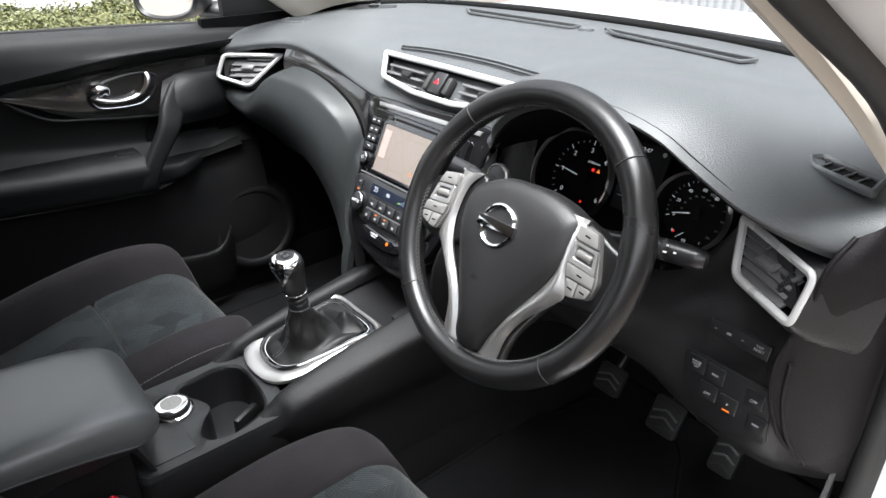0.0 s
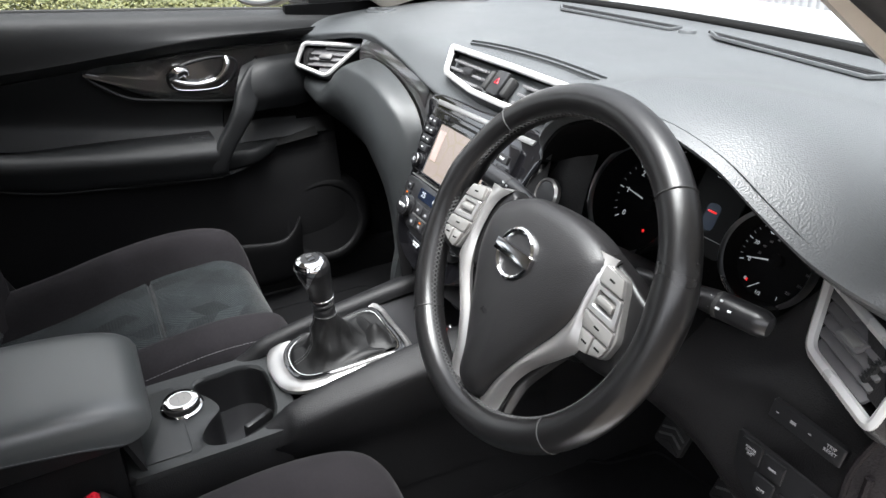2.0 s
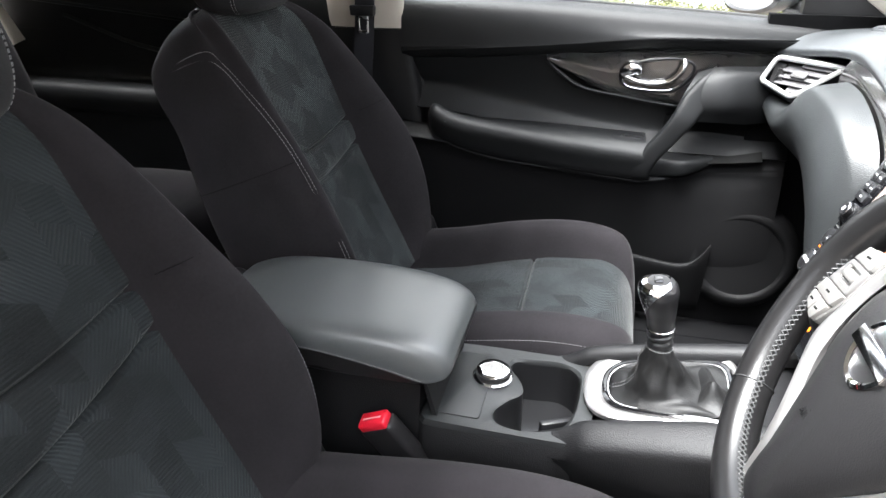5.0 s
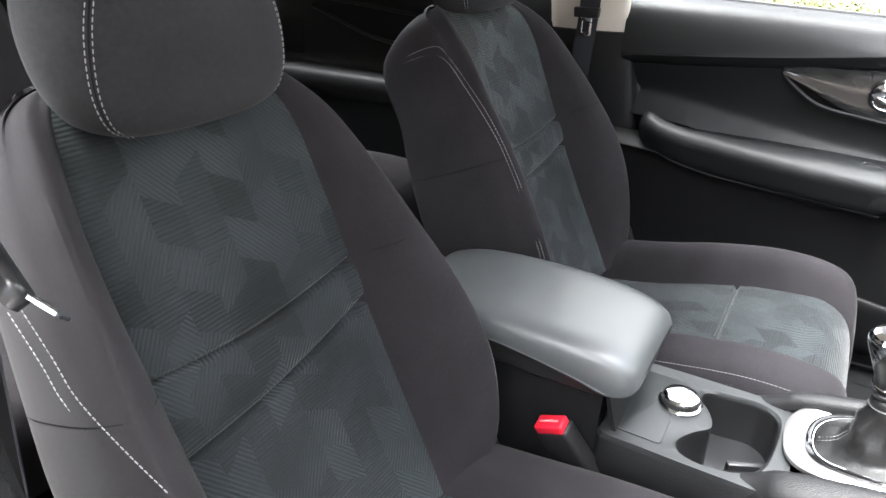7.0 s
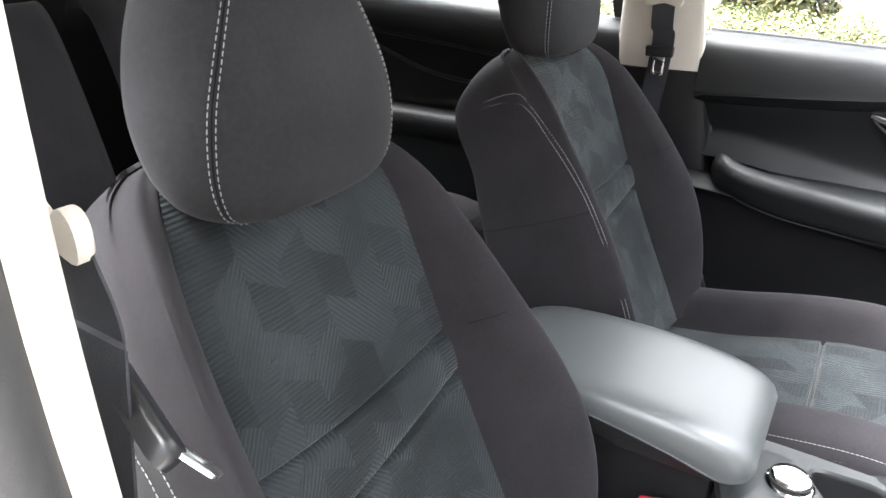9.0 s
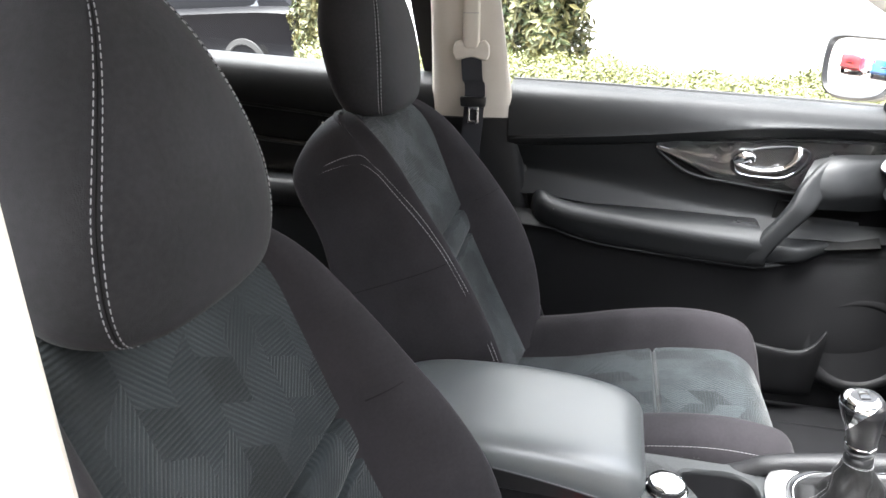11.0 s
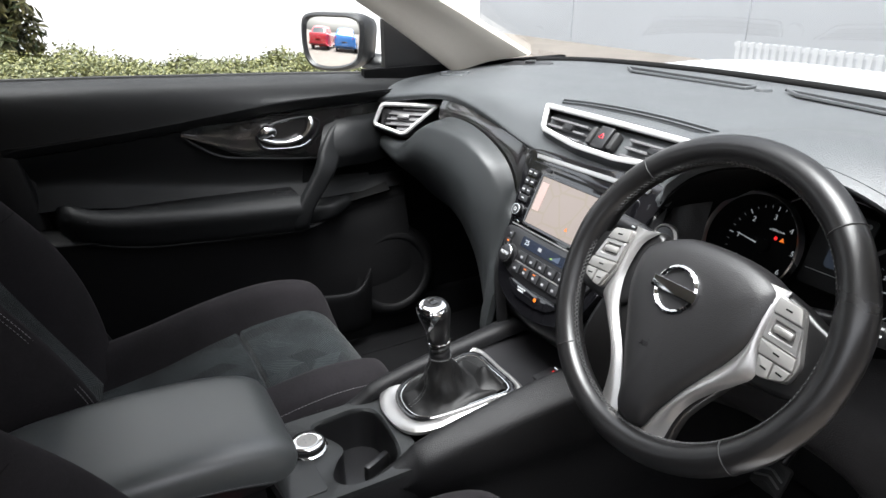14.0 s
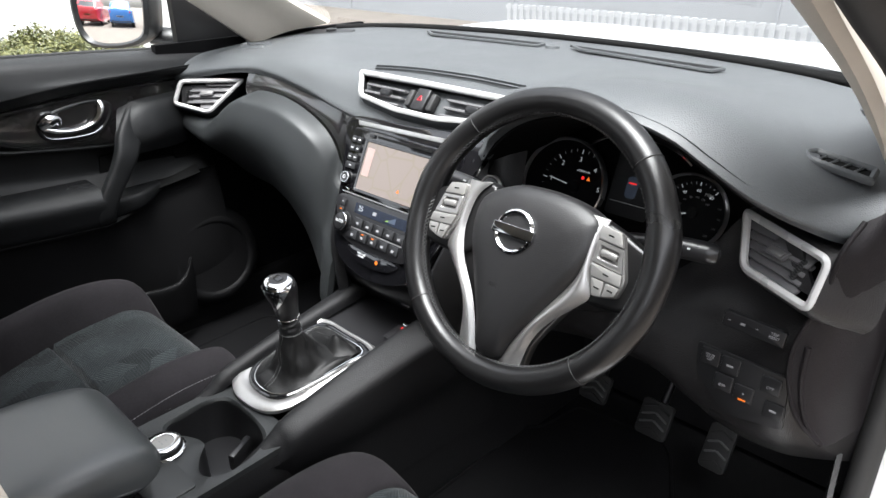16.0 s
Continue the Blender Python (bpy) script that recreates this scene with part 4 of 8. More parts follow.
        # silver inlay from switch pod down to the foot
        inlay = [[(s * 0.068, 0.052, -0.008), (s * 0.082, 0.050, -0.003), (s * 0.102, 0.050, -0.008)],
                 [(s * 0.082, 0.032, -0.006), (s * 0.090, 0.031, 0.000), (s * 0.099, 0.030, -0.006)],
                 [(s * 0.086, -0.005, -0.006), (s * 0.093, -0.006, 0.000), (s * 0.100, -0.008, -0.006)],
                 [(s * 0.080, -0.032, -0.006), (s * 0.092, -0.034, 0.000), (s * 0.107, -0.037, -0.008)],
                 [(s * 0.070, -0.052, -0.006), (s * 0.083, -0.054, -0.001), (s * 0.097, -0.052, -0.010)],
                 [(s * 0.046, -0.085, -0.008), (s * 0.057, -0.087, -0.002), (s * 0.068, -0.084, -0.011)],
                 [(s * 0.031, -0.115, -0.010), (s * 0.042, -0.117, -0.005), (s * 0.053, -0.113, -0.012)],
                 [(s * 0.018, -0.152, -0.014), (s * 0.030, -0.153, -0.009), (s * 0.047, -0.148, -0.015)]]
        put("silver_inlay", patch(inlay, 4, 4, thick=0.008), SILVER, "satin silver spoke inlay")
    EMBLEM = mat("emblem_silver", (0.50, 0.50, 0.51), 0.14, metal=1.0)
    # emblem: a plain chrome ring with a cross bar
    em = put("emblem_ring", lathe([(0.0272, 0.0), (0.0270, 0.0030), (0.0246, 0.0046), (0.0222, 0.0030), (0.0216, 0.0), (0.0272, 0.0)], pose(-0.002, 0.004, 0.0095), 48), CHROME, "plain chrome ring")
    put("emblem_bar", prism(rounded(0.0590, 0.0132, 0.001), 0.0062, pose(-0.002, 0.004, 0.0095), 0.0020), EMBLEM, "plain silver bar", parent=em)
    return w, put


steering_wheel, on_wheel = wheel()


# ---- centre console ----
console = thing("centre_console", (0.01, -0.2, 0.36), "black grained centre console with cup holders", "centre console")
CX = 0.015
# bin under the armrest and tunnel
bin_rows = []
for y in (-0.78, -0.60, -0.44, -0.398):
    bin_rows.append([(CX + 0.105, y, 0.37), (CX + 0.095, y, 0.50), (CX + 0.085, y, 0.64), (CX + 0.076, y, 0.686), (CX + 0.02, y, 0.690), (CX - 0.02, y, 0.690), (CX - 0.082, y, 0.686), (CX - 0.09, y, 0.64), (CX - 0.098, y, 0.50), (CX - 0.105, y, 0.37)])
part("storage_bin", grid_bm([[Vector(q) for q in r] for r in bin_rows], caps=True), DARK, console, "grained storage bin")
tun = []
for y, w, z in ((-0.42, 0.086, 0.53), (-0.30, 0.090, 0.53), (-0.17, 0.094, 0.53), (-0.05, 0.100, 0.55), (0.08, 0.112, 0.60), (0.25, 0.13, 0.62), (0.55, 0.15, 0.62)):
    tun.append([(CX + w + 0.03, y, 0.36), (CX + w + 0.012, y, 0.46), (CX + w, y, z - 0.03), (CX + w - 0.012, y, z), (CX, y, z + 0.0), (CX - w + 0.012, y, z), (CX - w, y, z - 0.03), (CX - w - 0.012, y, 0.46), (CX - w - 0.03, y, 0.36)])
part("tunnel", grid_bm([[Vector(q) for q in r] for r in tun], caps=True), DARK, console, "black tunnel sides")
# armrest lid
LIDROWS = ((-0.735, 0.085, 0.722, 0.708), (-0.725, 0.100, 0.738, 0.700), (-0.66, 0.108, 0.757, 0.694), (-0.55, 0.111, 0.763, 0.690), (-0.45, 0.111, 0.760, 0.690), (-0.390, 0.107, 0.751, 0.692), (-0.362, 0.098, 0.737, 0.698), (-0.352, 0.084, 0.722, 0.708))


def lid_seam(y, top, bot):
    """Height of the seam between the soft top and the darker side."""
    t = min(1, max(0, (y + 0.56) / 0.17))
    return bot + (top - bot) * (0.52 - 0.40 * t * t)


tops, sides = [], []
for y, w, top, bot in LIDROWS:
    m_ = lid_seam(y, top, bot)
    k = (top - m_)
    tops.append([(CX - w, y, m_), (CX - w * 0.985, y, m_ + k * 0.40), (CX - w * 0.90, y, m_ + k * 0.82), (CX - w * 0.72, y, m_ + k * 0.97), (CX - w * 0.3, y, top), (CX + w * 0.3, y, top), (CX + w * 0.72, y, m_ + k * 0.97), (CX + w * 0.90, y, m_ + k * 0.82), (CX + w * 0.985, y, m_ + k * 0.40), (CX + w, y, m_)])
    sides.append([(CX + w, y, m_), (CX + w * 0.985, y, m_ * 0.9 + bot * 0.1), (CX + w * 0.975, y, m_ * 0.5 + bot * 0.5), (CX + w * 0.93, y, bot + 0.002), (CX + w * 0.6, y, bot), (CX - w * 0.6, y, bot), (CX - w * 0.93, y, bot + 0.002), (CX - w * 0.975, y, m_ * 0.5 + bot * 0.5), (CX - w * 0.985, y, m_ * 0.9 + bot * 0.1), (CX - w, y, m_)])
armrest = thing("armrest_lid", (CX, -0.55, 0.69), "padded black vinyl armrest with grey stitching on the console", "armrest")
# top paler than the leather side, reflected sky put into its colour
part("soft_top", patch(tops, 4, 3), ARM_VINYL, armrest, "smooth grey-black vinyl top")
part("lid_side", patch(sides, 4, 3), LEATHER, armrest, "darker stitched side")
for q in (0, -1):
    y, w, top, bot = LIDROWS[q]
    e = prism([(x, z) for x, _, z in tops[q]] + [(x, z) for x, _, z in sides[q]][1:-1], 0.002, frame_of((0, y, 0), (0, -1, 0), (0, 0, 1)))
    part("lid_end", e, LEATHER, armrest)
seams = bmesh.new()
for sg in (-1, 1):
    for dz in (0.0024,):
        stitches(spline([(CX + sg * (w * 0.9985 + 0.0006), y, lid_seam(y, top, bot) + dz) for y, w, top, bot in LIDROWS[1:-2]], 12), 0.0052, 0.0040, 0.0006, bm=seams)
tagged(part("stitching", seams, THREAD, armrest, "grey thread"), kind="stuff")
part("hinge_cover", box(0.15, 0.03, 0.05, pose(CX - 0.005, -0.752, 0.705), 0.01, 3), BLACK, armrest)
# plate with dial and cup holders
CUPPLATE = mat("cup_plate_plastic", (0.022, 0.0235, 0.024), 0.38, bump=0.3, bump_scale=900, kind="leather", var=0.08)
PZ = 0.632
cup = soft_outline([(-0.058, -0.250), (-0.052, -0.284), (-0.030, -0.288), (-0.008, -0.272), (0.022, -0.264), (0.046, -0.284), (0.074, -0.298), (0.097, -0.286), (0.104, -0.255), (0.092, -0.215), (0.062, -0.192), (0.0, -0.184), (-0.040, -0.188), (-0.060, -0.214)], 4)


def ray_out(outline, inner, c):
    """For each inner point, where its ray from c leaves the outline."""
    res = []
    for p in inner:
        d = (Vector(p) - Vector(c)).normalized()
        best = None
        for a, b in zip(outline, outline[1:] + outline[:1]):
            a, b = Vector(a), Vector(b)
            e = b - a
            den = d.x * e.y - d.y * e.x
            if abs(den) < 1e-9:
                continue
            w = a - Vector(c)
            t = (w.x * e.y - w.y * e.x) / den
            s = (w.x * d.y - w.y * d.x) / den
            if t > 0 and -1e-6 <= s <= 1 + 1e-6 and (best is None or t > best):
                best = t
        res.append(tuple(Vector(c) + d * best))
    return res


plate_out = rounded(0.196, 0.236, 0.014, 5, CX + 0.003, -0.280)
plate_ring = ray_out(plate_out, cup, (0.02, -0.235))
bm = bmesh.new()
loops = [[(x, y, PZ - 0.009) for x, y in plate_ring], [(x, y, PZ - 0.005) for x, y in plate_ring], [(x * 0.97 + cx_ * 0.03, y * 0.97 + cy_ * 0.03, PZ) for (x, y), (cx_, cy_) in zip(plate_ring, cup)],
         [(x * 0.12 + cx_ * 0.88, y * 0.12 + cy_ * 0.88, PZ) for (x, y), (cx_, cy_) in zip(plate_ring, cup)], [(x, y, PZ - 0.004) for x, y in cup], [(x, y, PZ - 0.010) for x, y in cup]]
grid_bm([[Vector(q) for q in l] for l in loops], False, True, False, bm)
skirt = grid_bm([[Vector((x * 1.004, y, PZ - 0.07)) for x, y in plate_ring], [Vector((x * 1.004, y, PZ - 0.010)) for x, y in plate_ring], [Vector((x * 0.985, y, PZ - 0.007)) for x, y in plate_ring]], False, True)
part("plate_skirt", skirt, DARK, console, "black skirt under the plate")
plate_part = part("cup_holder_plate", bm, CUPPLATE, console, "grey grained plate with two joined cup holders")
bm = bmesh.new()
grid_bm([[Vector((x, y, PZ - 0.009)) for x, y in cup], [Vector((0.02 + (x - 0.02) * 0.96, -0.235 + (y + 0.235) * 0.96, PZ - 0.075)) for x, y in cup]], False, True, False, bm)
bm.faces.new([bm.verts.new((0.02 + (x - 0.02) * 0.96, -0.235 + (y + 0.235) * 0.96, PZ - 0.0745)) for x, y in cup])
part("cup_well", bm, BLACK, plate_part, "deep black cup well")
# the drop from the bin to the plate
part("bin_front", patch([[(CX - 0.085, -0.398, 0.690), (CX - 0.088, -0.386, 0.66), (CX - 0.086, -0.376, 0.625)], [(CX, -0.398, 0.690), (CX, -0.390, 0.66), (CX, -0.378, 0.628)], [(CX + 0.078, -0.398, 0.686), (CX + 0.084, -0.388, 0.66), (CX + 0.090, -0.376, 0.625)]], 4, 4, thick=0.006), DARK, console)
part("cup_mat", prism(rounded(0.06, 0.06, 0.028), 0.003, pose(0.06, -0.245, PZ - 0.074), 0.001), RUBBER, console)
part("cup_divider", box(0.012, 0.05, 0.03, pose(0.025, -0.212, PZ - 0.055, 0, 0, 25), 0.004), BLACK, console)
# recessed panel lines round the dial
part("dial_panel", prism(rounded(0.150, 0.062, 0.006, 4, 0.022, -0.345), 0.0025, pose(0, 0, PZ - 0.0005), 0.001), CUPPLATE, console)
DZ = PZ + 0.0015
dialknob = part("mode_dial", lathe([(0.0, 0.0), (0.0305, 0.0), (0.0305, 0.002), (0.0282, 0.0036), (0.0266, 0.0040)], pose(-0.002, -0.312, DZ), 48), CHROME, console, "round drive mode dial with chrome ring")
part("dial_grip", lathe([(0.0256, 0.003), (0.0256, 0.0110), (0.0246, 0.0122)], pose(-0.002, -0.312, DZ), 48), RUBBER, dialknob)
part("dial_cap", lathe([(0.0250, 0.0116), (0.0244, 0.0134), (0.0225, 0.0142), (0.0160, 0.0144), (0.0155, 0.0138)], pose(-0.002, -0.312, DZ), 48), CHROME, dialknob, "polished silver cap ring")
part("dial_face", lathe([(0.0158, 0.0136), (0.012, 0.0140), (0.0, 0.0140)], pose(-0.002, -0.312, DZ), 32), BUTTON, dialknob)
ribs = bmesh.new()
for k in range(48):
    a = 2 * math.pi * k / 48
    box(0.0016, 0.0022, 0.0075, pose(-0.002 + 0.0257 * math.cos(a), -0.312 + 0.0257 * math.sin(a), DZ + 0.0072, 0, 0, math.degrees(a)), bm=ribs)
tagged(part("grip_ribs", ribs, RUBBER, dialknob), kind="stuff")
for dx, dy in ((-0.004, -0.003), (0.004, -0.003), (0, 0.005)):
    part("printed_mark", box(0.004, 0.0012, 0.0004, pose(-0.002 + dx, -0.312 + dy, DZ + 0.0141)), LABEL_GREY, dialknob)
# gear surround
GM = frame_of((0.004, -0.062, 0.654), (0, -0.166, 0.986), (0, 0.986, 0.166))
bez_out = soft_outline([(-0.074, 0.090), (-0.089, 0.03), (-0.092, -0.045), (-0.080, -0.090), (-0.046, -0.113), (0.0, -0.117), (0.040, -0.107), (0.062, -0.080), (0.071, -0.027), (0.079, 0.040), (0.082, 0.090), (0.0, 0.095)], 4)
bez_in = soft_outline([(-0.062, 0.082), (-0.075, 0.03), (-0.076, -0.036), (-0.064, -0.068), (-0.040, -0.087), (-0.004, -0.092), (0.028, -0.085), (0.046, -0.063), (0.058, -0.015), (0.067, 0.040), (0.070, 0.082), (0.0, 0.087)], 4)
part("gear_surround", ring(bez_out, bez_in, 0.008, GM, crown=0.002), SILVER, console, "satin silver gear surround")
blk_in = [(a * 0.88, b * 0.91) for a, b in bez_in]
part("gloss_ring", ring(bez_in, blk_in, 0.009, GM, crown=0.001), PIANO, console, "gloss black inner ring")
fil_in = [(a * 0.965, b * 0.975) for a, b in blk_in]
part("chrome_ring", ring(blk_in, fil_in, 0.0085, GM), CHROME, console)
part("front_tray", patch([[(CX - 0.105, 0.02, 0.672), (CX, 0.02, 0.664), (CX + 0.10, 0.02, 0.672)], [(CX - 0.11, 0.10, 0.678), (CX, 0.10, 0.664), (CX + 0.105, 0.10, 0.678)], [(CX - 0.12, 0.22, 0.69), (CX, 0.22, 0.67), (CX + 0.12, 0.22, 0.69)]], thick=0.008), BLACK, console, "smooth black tray")
epb = part("parking_brake_switch", box(0.034, 0.040, 0.008, pose(0.082, 0.075, 0.682, 8, 0, 0), 0.002), BLACK, console, "electric parking brake switch")
part("switch_tab", box(0.022, 0.006, 0.008, pose(0.082, 0.098, 0.688, 20, 0, 0), 0.002), CHROME, epb)
part("brake_lamp", box(0.006, 0.004, 0.001, pose(0.080, 0.088, 0.6885, 8, 0, 0)), RED_GLOW, epb)
# raised side rails
for sg in (-1, 1):
    rows = []
    for y, zi, xo, zo in ((-0.300, 0.598, 0.090, 0.592), (-0.240, 0.616, 0.095, 0.606), (-0.205, 0.630, 0.100, 0.618), (-0.188, 0.640, 0.104, 0.628), (-0.165, 0.652, 0.112, 0.640), (-0.09, 0.668, 0.118, 0.655), (0.0, 0.682, 0.124, 0.668), (0.10, 0.694, 0.132, 0.680), (0.24, 0.702, 0.150, 0.690)):
        rows.append([(CX - 0.006 + sg * 0.076, y, zi - 0.014), (CX - 0.006 + sg * 0.080, y, zi - 0.001), (CX - 0.006 + sg * 0.092, y, zi + 0.002), (CX + sg * (xo - 0.006), y, zo + 0.004), (CX + sg * xo, y, zo - 0.012), (CX + sg * (xo - 0.002), y, 0.60), (CX + sg * (xo - 0.012), y, 0.55), (CX + sg * (xo - 0.006), y, 0.45)])
    part("side_rail", patch(rows, 5, 4, thick=-0.004), DARK, console, "grained black padded rail")

# gear lever
lever = thing("gear_lever", (0, -0.075, 0.66), "gear lever with black leather boot and chrome-capped knob", "gear lever")
LV = Vector((0.075, -0.11, 0.99)).normalized()
rows = []
for k, (h, sx, sy, cx, cy) in enumerate(((0.0, 0.062, 0.082, -0.002, -0.060), (0.003, 0.058, 0.075, -0.002, -0.062), (0.007, 0.050, 0.060, 0.0, -0.066), (0.013, 0.0405, 0.046, 0.0, -0.073), (0.026, 0.0350, 0.037, 0.001, -0.078), (0.042, 0.0288, 0.030, 0.002, -0.081), (0.057, 0.0232, 0.0238, 0.003, -0.083), (0.068, 0.0188, 0.0188, 0.004, -0.085), (0.074, 0.0176, 0.0176, 0.004, -0.0855), (0.077, 0.0150, 0.0150, 0.004, -0.086))):
    loop = []
    t = h / 0.077
    for j in range(36):
        a = 2 * math.pi * j / 36
        ca, sa = math.cos(a), math.sin(a)
        e = 0.60 + 0.40 * min(1, t * 3)
        fold = (0.0032 * math.sin(3.1 * a + 7 * t) + 0.0018 * math.sin(7 * a - 9 * t) + 0.0010 * math.sin(13 * a + 21 * t)) * math.sin(math.pi * min(1, t * 1.05)) if k else 0.0
        x, y = math.copysign(abs(ca) ** e, ca) * (sx + fold), math.copysign(abs(sa) ** e, sa) * (sy + fold)
        slope = 0.166 * (y + cy + 0.062) * (1 - t)
        lift = 0.0035 * math.sin(3 * a + 1) + 0.002 * math.sin(6 * a) if k in (1, 2) else 0
        loop.append(Vector((cx + x, cy + y, 0.657 + slope + h + lift)))
    rows.append(loop)
part("boot", patch(rows, 3, 2, close_v=True), BOOT, lever, "creased black leather boot")
bst = bmesh.new()
for dx in (-0.0035, 0.0035):
    stitches([(rows[i][27].x + dx, rows[i][27].y - 0.0006, rows[i][27].z) for i in range(1, 9)], 0.0045, 0.0033, 0.0005, bm=bst)
stitches([rows[8][j % 36] + Vector((0, 0, 0.0004)) for j in range(37)], 0.0040, 0.0030, 0.0006, bm=bst)
tagged(part("stitching", bst, THREAD, lever, "grey thread"), kind="stuff")
# folded leather of the boot in front of the lever
rows = []
for y in (-0.048, -0.030, -0.014, 0.0, 0.012, 0.020):
    row = []
    for x in (-0.056, -0.042, -0.026, -0.010, 0.006, 0.022, 0.038, 0.054):
        ridge = 0.026 * math.exp(-((y + 0.012 - 0.12 * x) / 0.014) ** 2) * (1 - (x / 0.062) ** 2)
        pleat = 0.014 * math.exp(-((x - 0.016 + 0.5 * y) / 0.009) ** 2) * math.exp(-((y + 0.018) / 0.03) ** 2)
        row.append((x, y, 0.664 + 0.166 * (y + 0.0) + ridge + pleat + 0.002 * math.sin(80 * x + 50 * y)))
    rows.append(row)
part("boot_fold", patch(rows, 4, 4), BOOT, lever, "folded black leather")
KM = frame_of((0.004, -0.0855, 0.733), LV, (0, 1, 0.1))
part("collar", lathe([(0.0140, 0.0), (0.0168, 0.002), (0.0172, 0.006), (0.0158, 0.010), (0.0128, 0.012), (0.0128, 0.0145), (0.0172, 0.0165), (0.0176, 0.0205), (0.0160, 0.0225), (0.0130, 0.0235), (0.0130, 0.0265), (0.0172, 0.028)], KM, 36), BLACK, lever, "ribbed black collar")
part("collar_ring", lathe([(0.0172, 0.0275), (0.0186, 0.0288), (0.0186, 0.0308), (0.0176, 0.0318)], KM, 36), CHROME, lever, "chrome ring")


def knob_pt(h, a, grow=1.0):
    """The knob's skin: slim at the ring, full and leaning back at the head."""
    tab = ((0.0315, 0.0176, 0.0172, 0.0), (0.042, 0.0186, 0.0180, 0.0), (0.058, 0.0215, 0.0205, -0.001), (0.074, 0.0252, 0.0235, -0.003), (0.086, 0.0268, 0.0255, -0.004), (0.095, 0.0255, 0.0245, -0.005), (0.1010, 0.0205, 0.0205, -0.005), (0.1035, 0.0125, 0.0130, -0.005), (0.1040, 0.0030, 0.0030, -0.005))
    for p, q in zip(tab, tab[1:]):
        if p[0] <= h <= q[0]:
            t = (h - p[0]) / (q[0] - p[0])
            rx, ry, oy = (p[i] * (1 - t) + q[i] * t for i in (1, 2, 3))
            return KM @ Vector((rx * grow * math.cos(a), ry * grow * math.sin(a) + oy, h + (grow - 1) * 0.02))
    return KM @ Vector((0, -0.005, h))


HS = (0.0315, 0.036, 0.042, 0.050, 0.058, 0.066, 0.074, 0.081, 0.086, 0.091, 0.095, 0.0985, 0.1010, 0.1025, 0.1035, 0.1040)
knob = part("knob", patch([[knob_pt(h, 2 * math.pi * k / 28) for k in range(28)] for h in HS], 2, 1, close_v=True, caps=True), BLACK, lever, "satin black gear knob")
cap = [[knob_pt(h, radians(270 + w * f), 1.025) for f in (-1, -0.75, -0.5, -0.25, 0, 0.25, 0.5, 0.75, 1)] for h, w in ((0.050, 6), (0.058, 24), (0.066, 40), (0.074, 54), (0.081, 64), (0.086, 72), (0.091, 82), (0.095, 94), (0.0985, 112), (0.1010, 135), (0.1030, 168))]
part("knob_cap", patch(cap, 3, 2, thick=0.0006), CHROME, knob, "bright chrome cap and face")
face = [[knob_pt(h, radians(270 + w * f), 1.05) for f in (-1, -0.6, -0.2, 0.2, 0.6, 1)] for h, w in ((0.056, 8), (0.064, 26), (0.072, 38), (0.080, 46), (0.087, 50), (0.092, 52))]
part("knob_face", patch(face, 3, 3, thick=0.0005), PIANO, knob, "gloss black face")
part("shift_pattern", box(0.015, 0.011, 0.0010, KM @ pose(0, -0.005, 0.1050), 0.003), PIANO, knob)


# ---- vents ----
SLAT_GREY = mat("vent_slat_plastic", (0.11, 0.107, 0.11), 0.38)


def round_poly(pts, r, n=4):
    """A polygon with rounded corners."""
    out = []
    m = len(pts)
    for i in range(m):
        a, b, c = Vector(pts[i - 1]), Vector(pts[i]), Vector(pts[(i + 1) % m])
        p, q = b + (a - b).normalized() * r, b + (c - b).normalized() * r
        for k in range(n + 1):
            t = k / n
            out.append(tuple(p * (1 - t) ** 2 + b * 2 * t * (1 - t) + q * t * t))
    return out


def span_at(poly, y):
    xs = []
    for a, b in zip(poly, poly[1:] + poly[:1]):
        if (a[1] - y) * (b[1] - y) < 0:
            xs.append(a[0] + (b[0] - a[0]) * (y - a[1]) / (b[1] - a[1]))
    return (min(xs), max(xs)) if len(xs) >= 2 else None


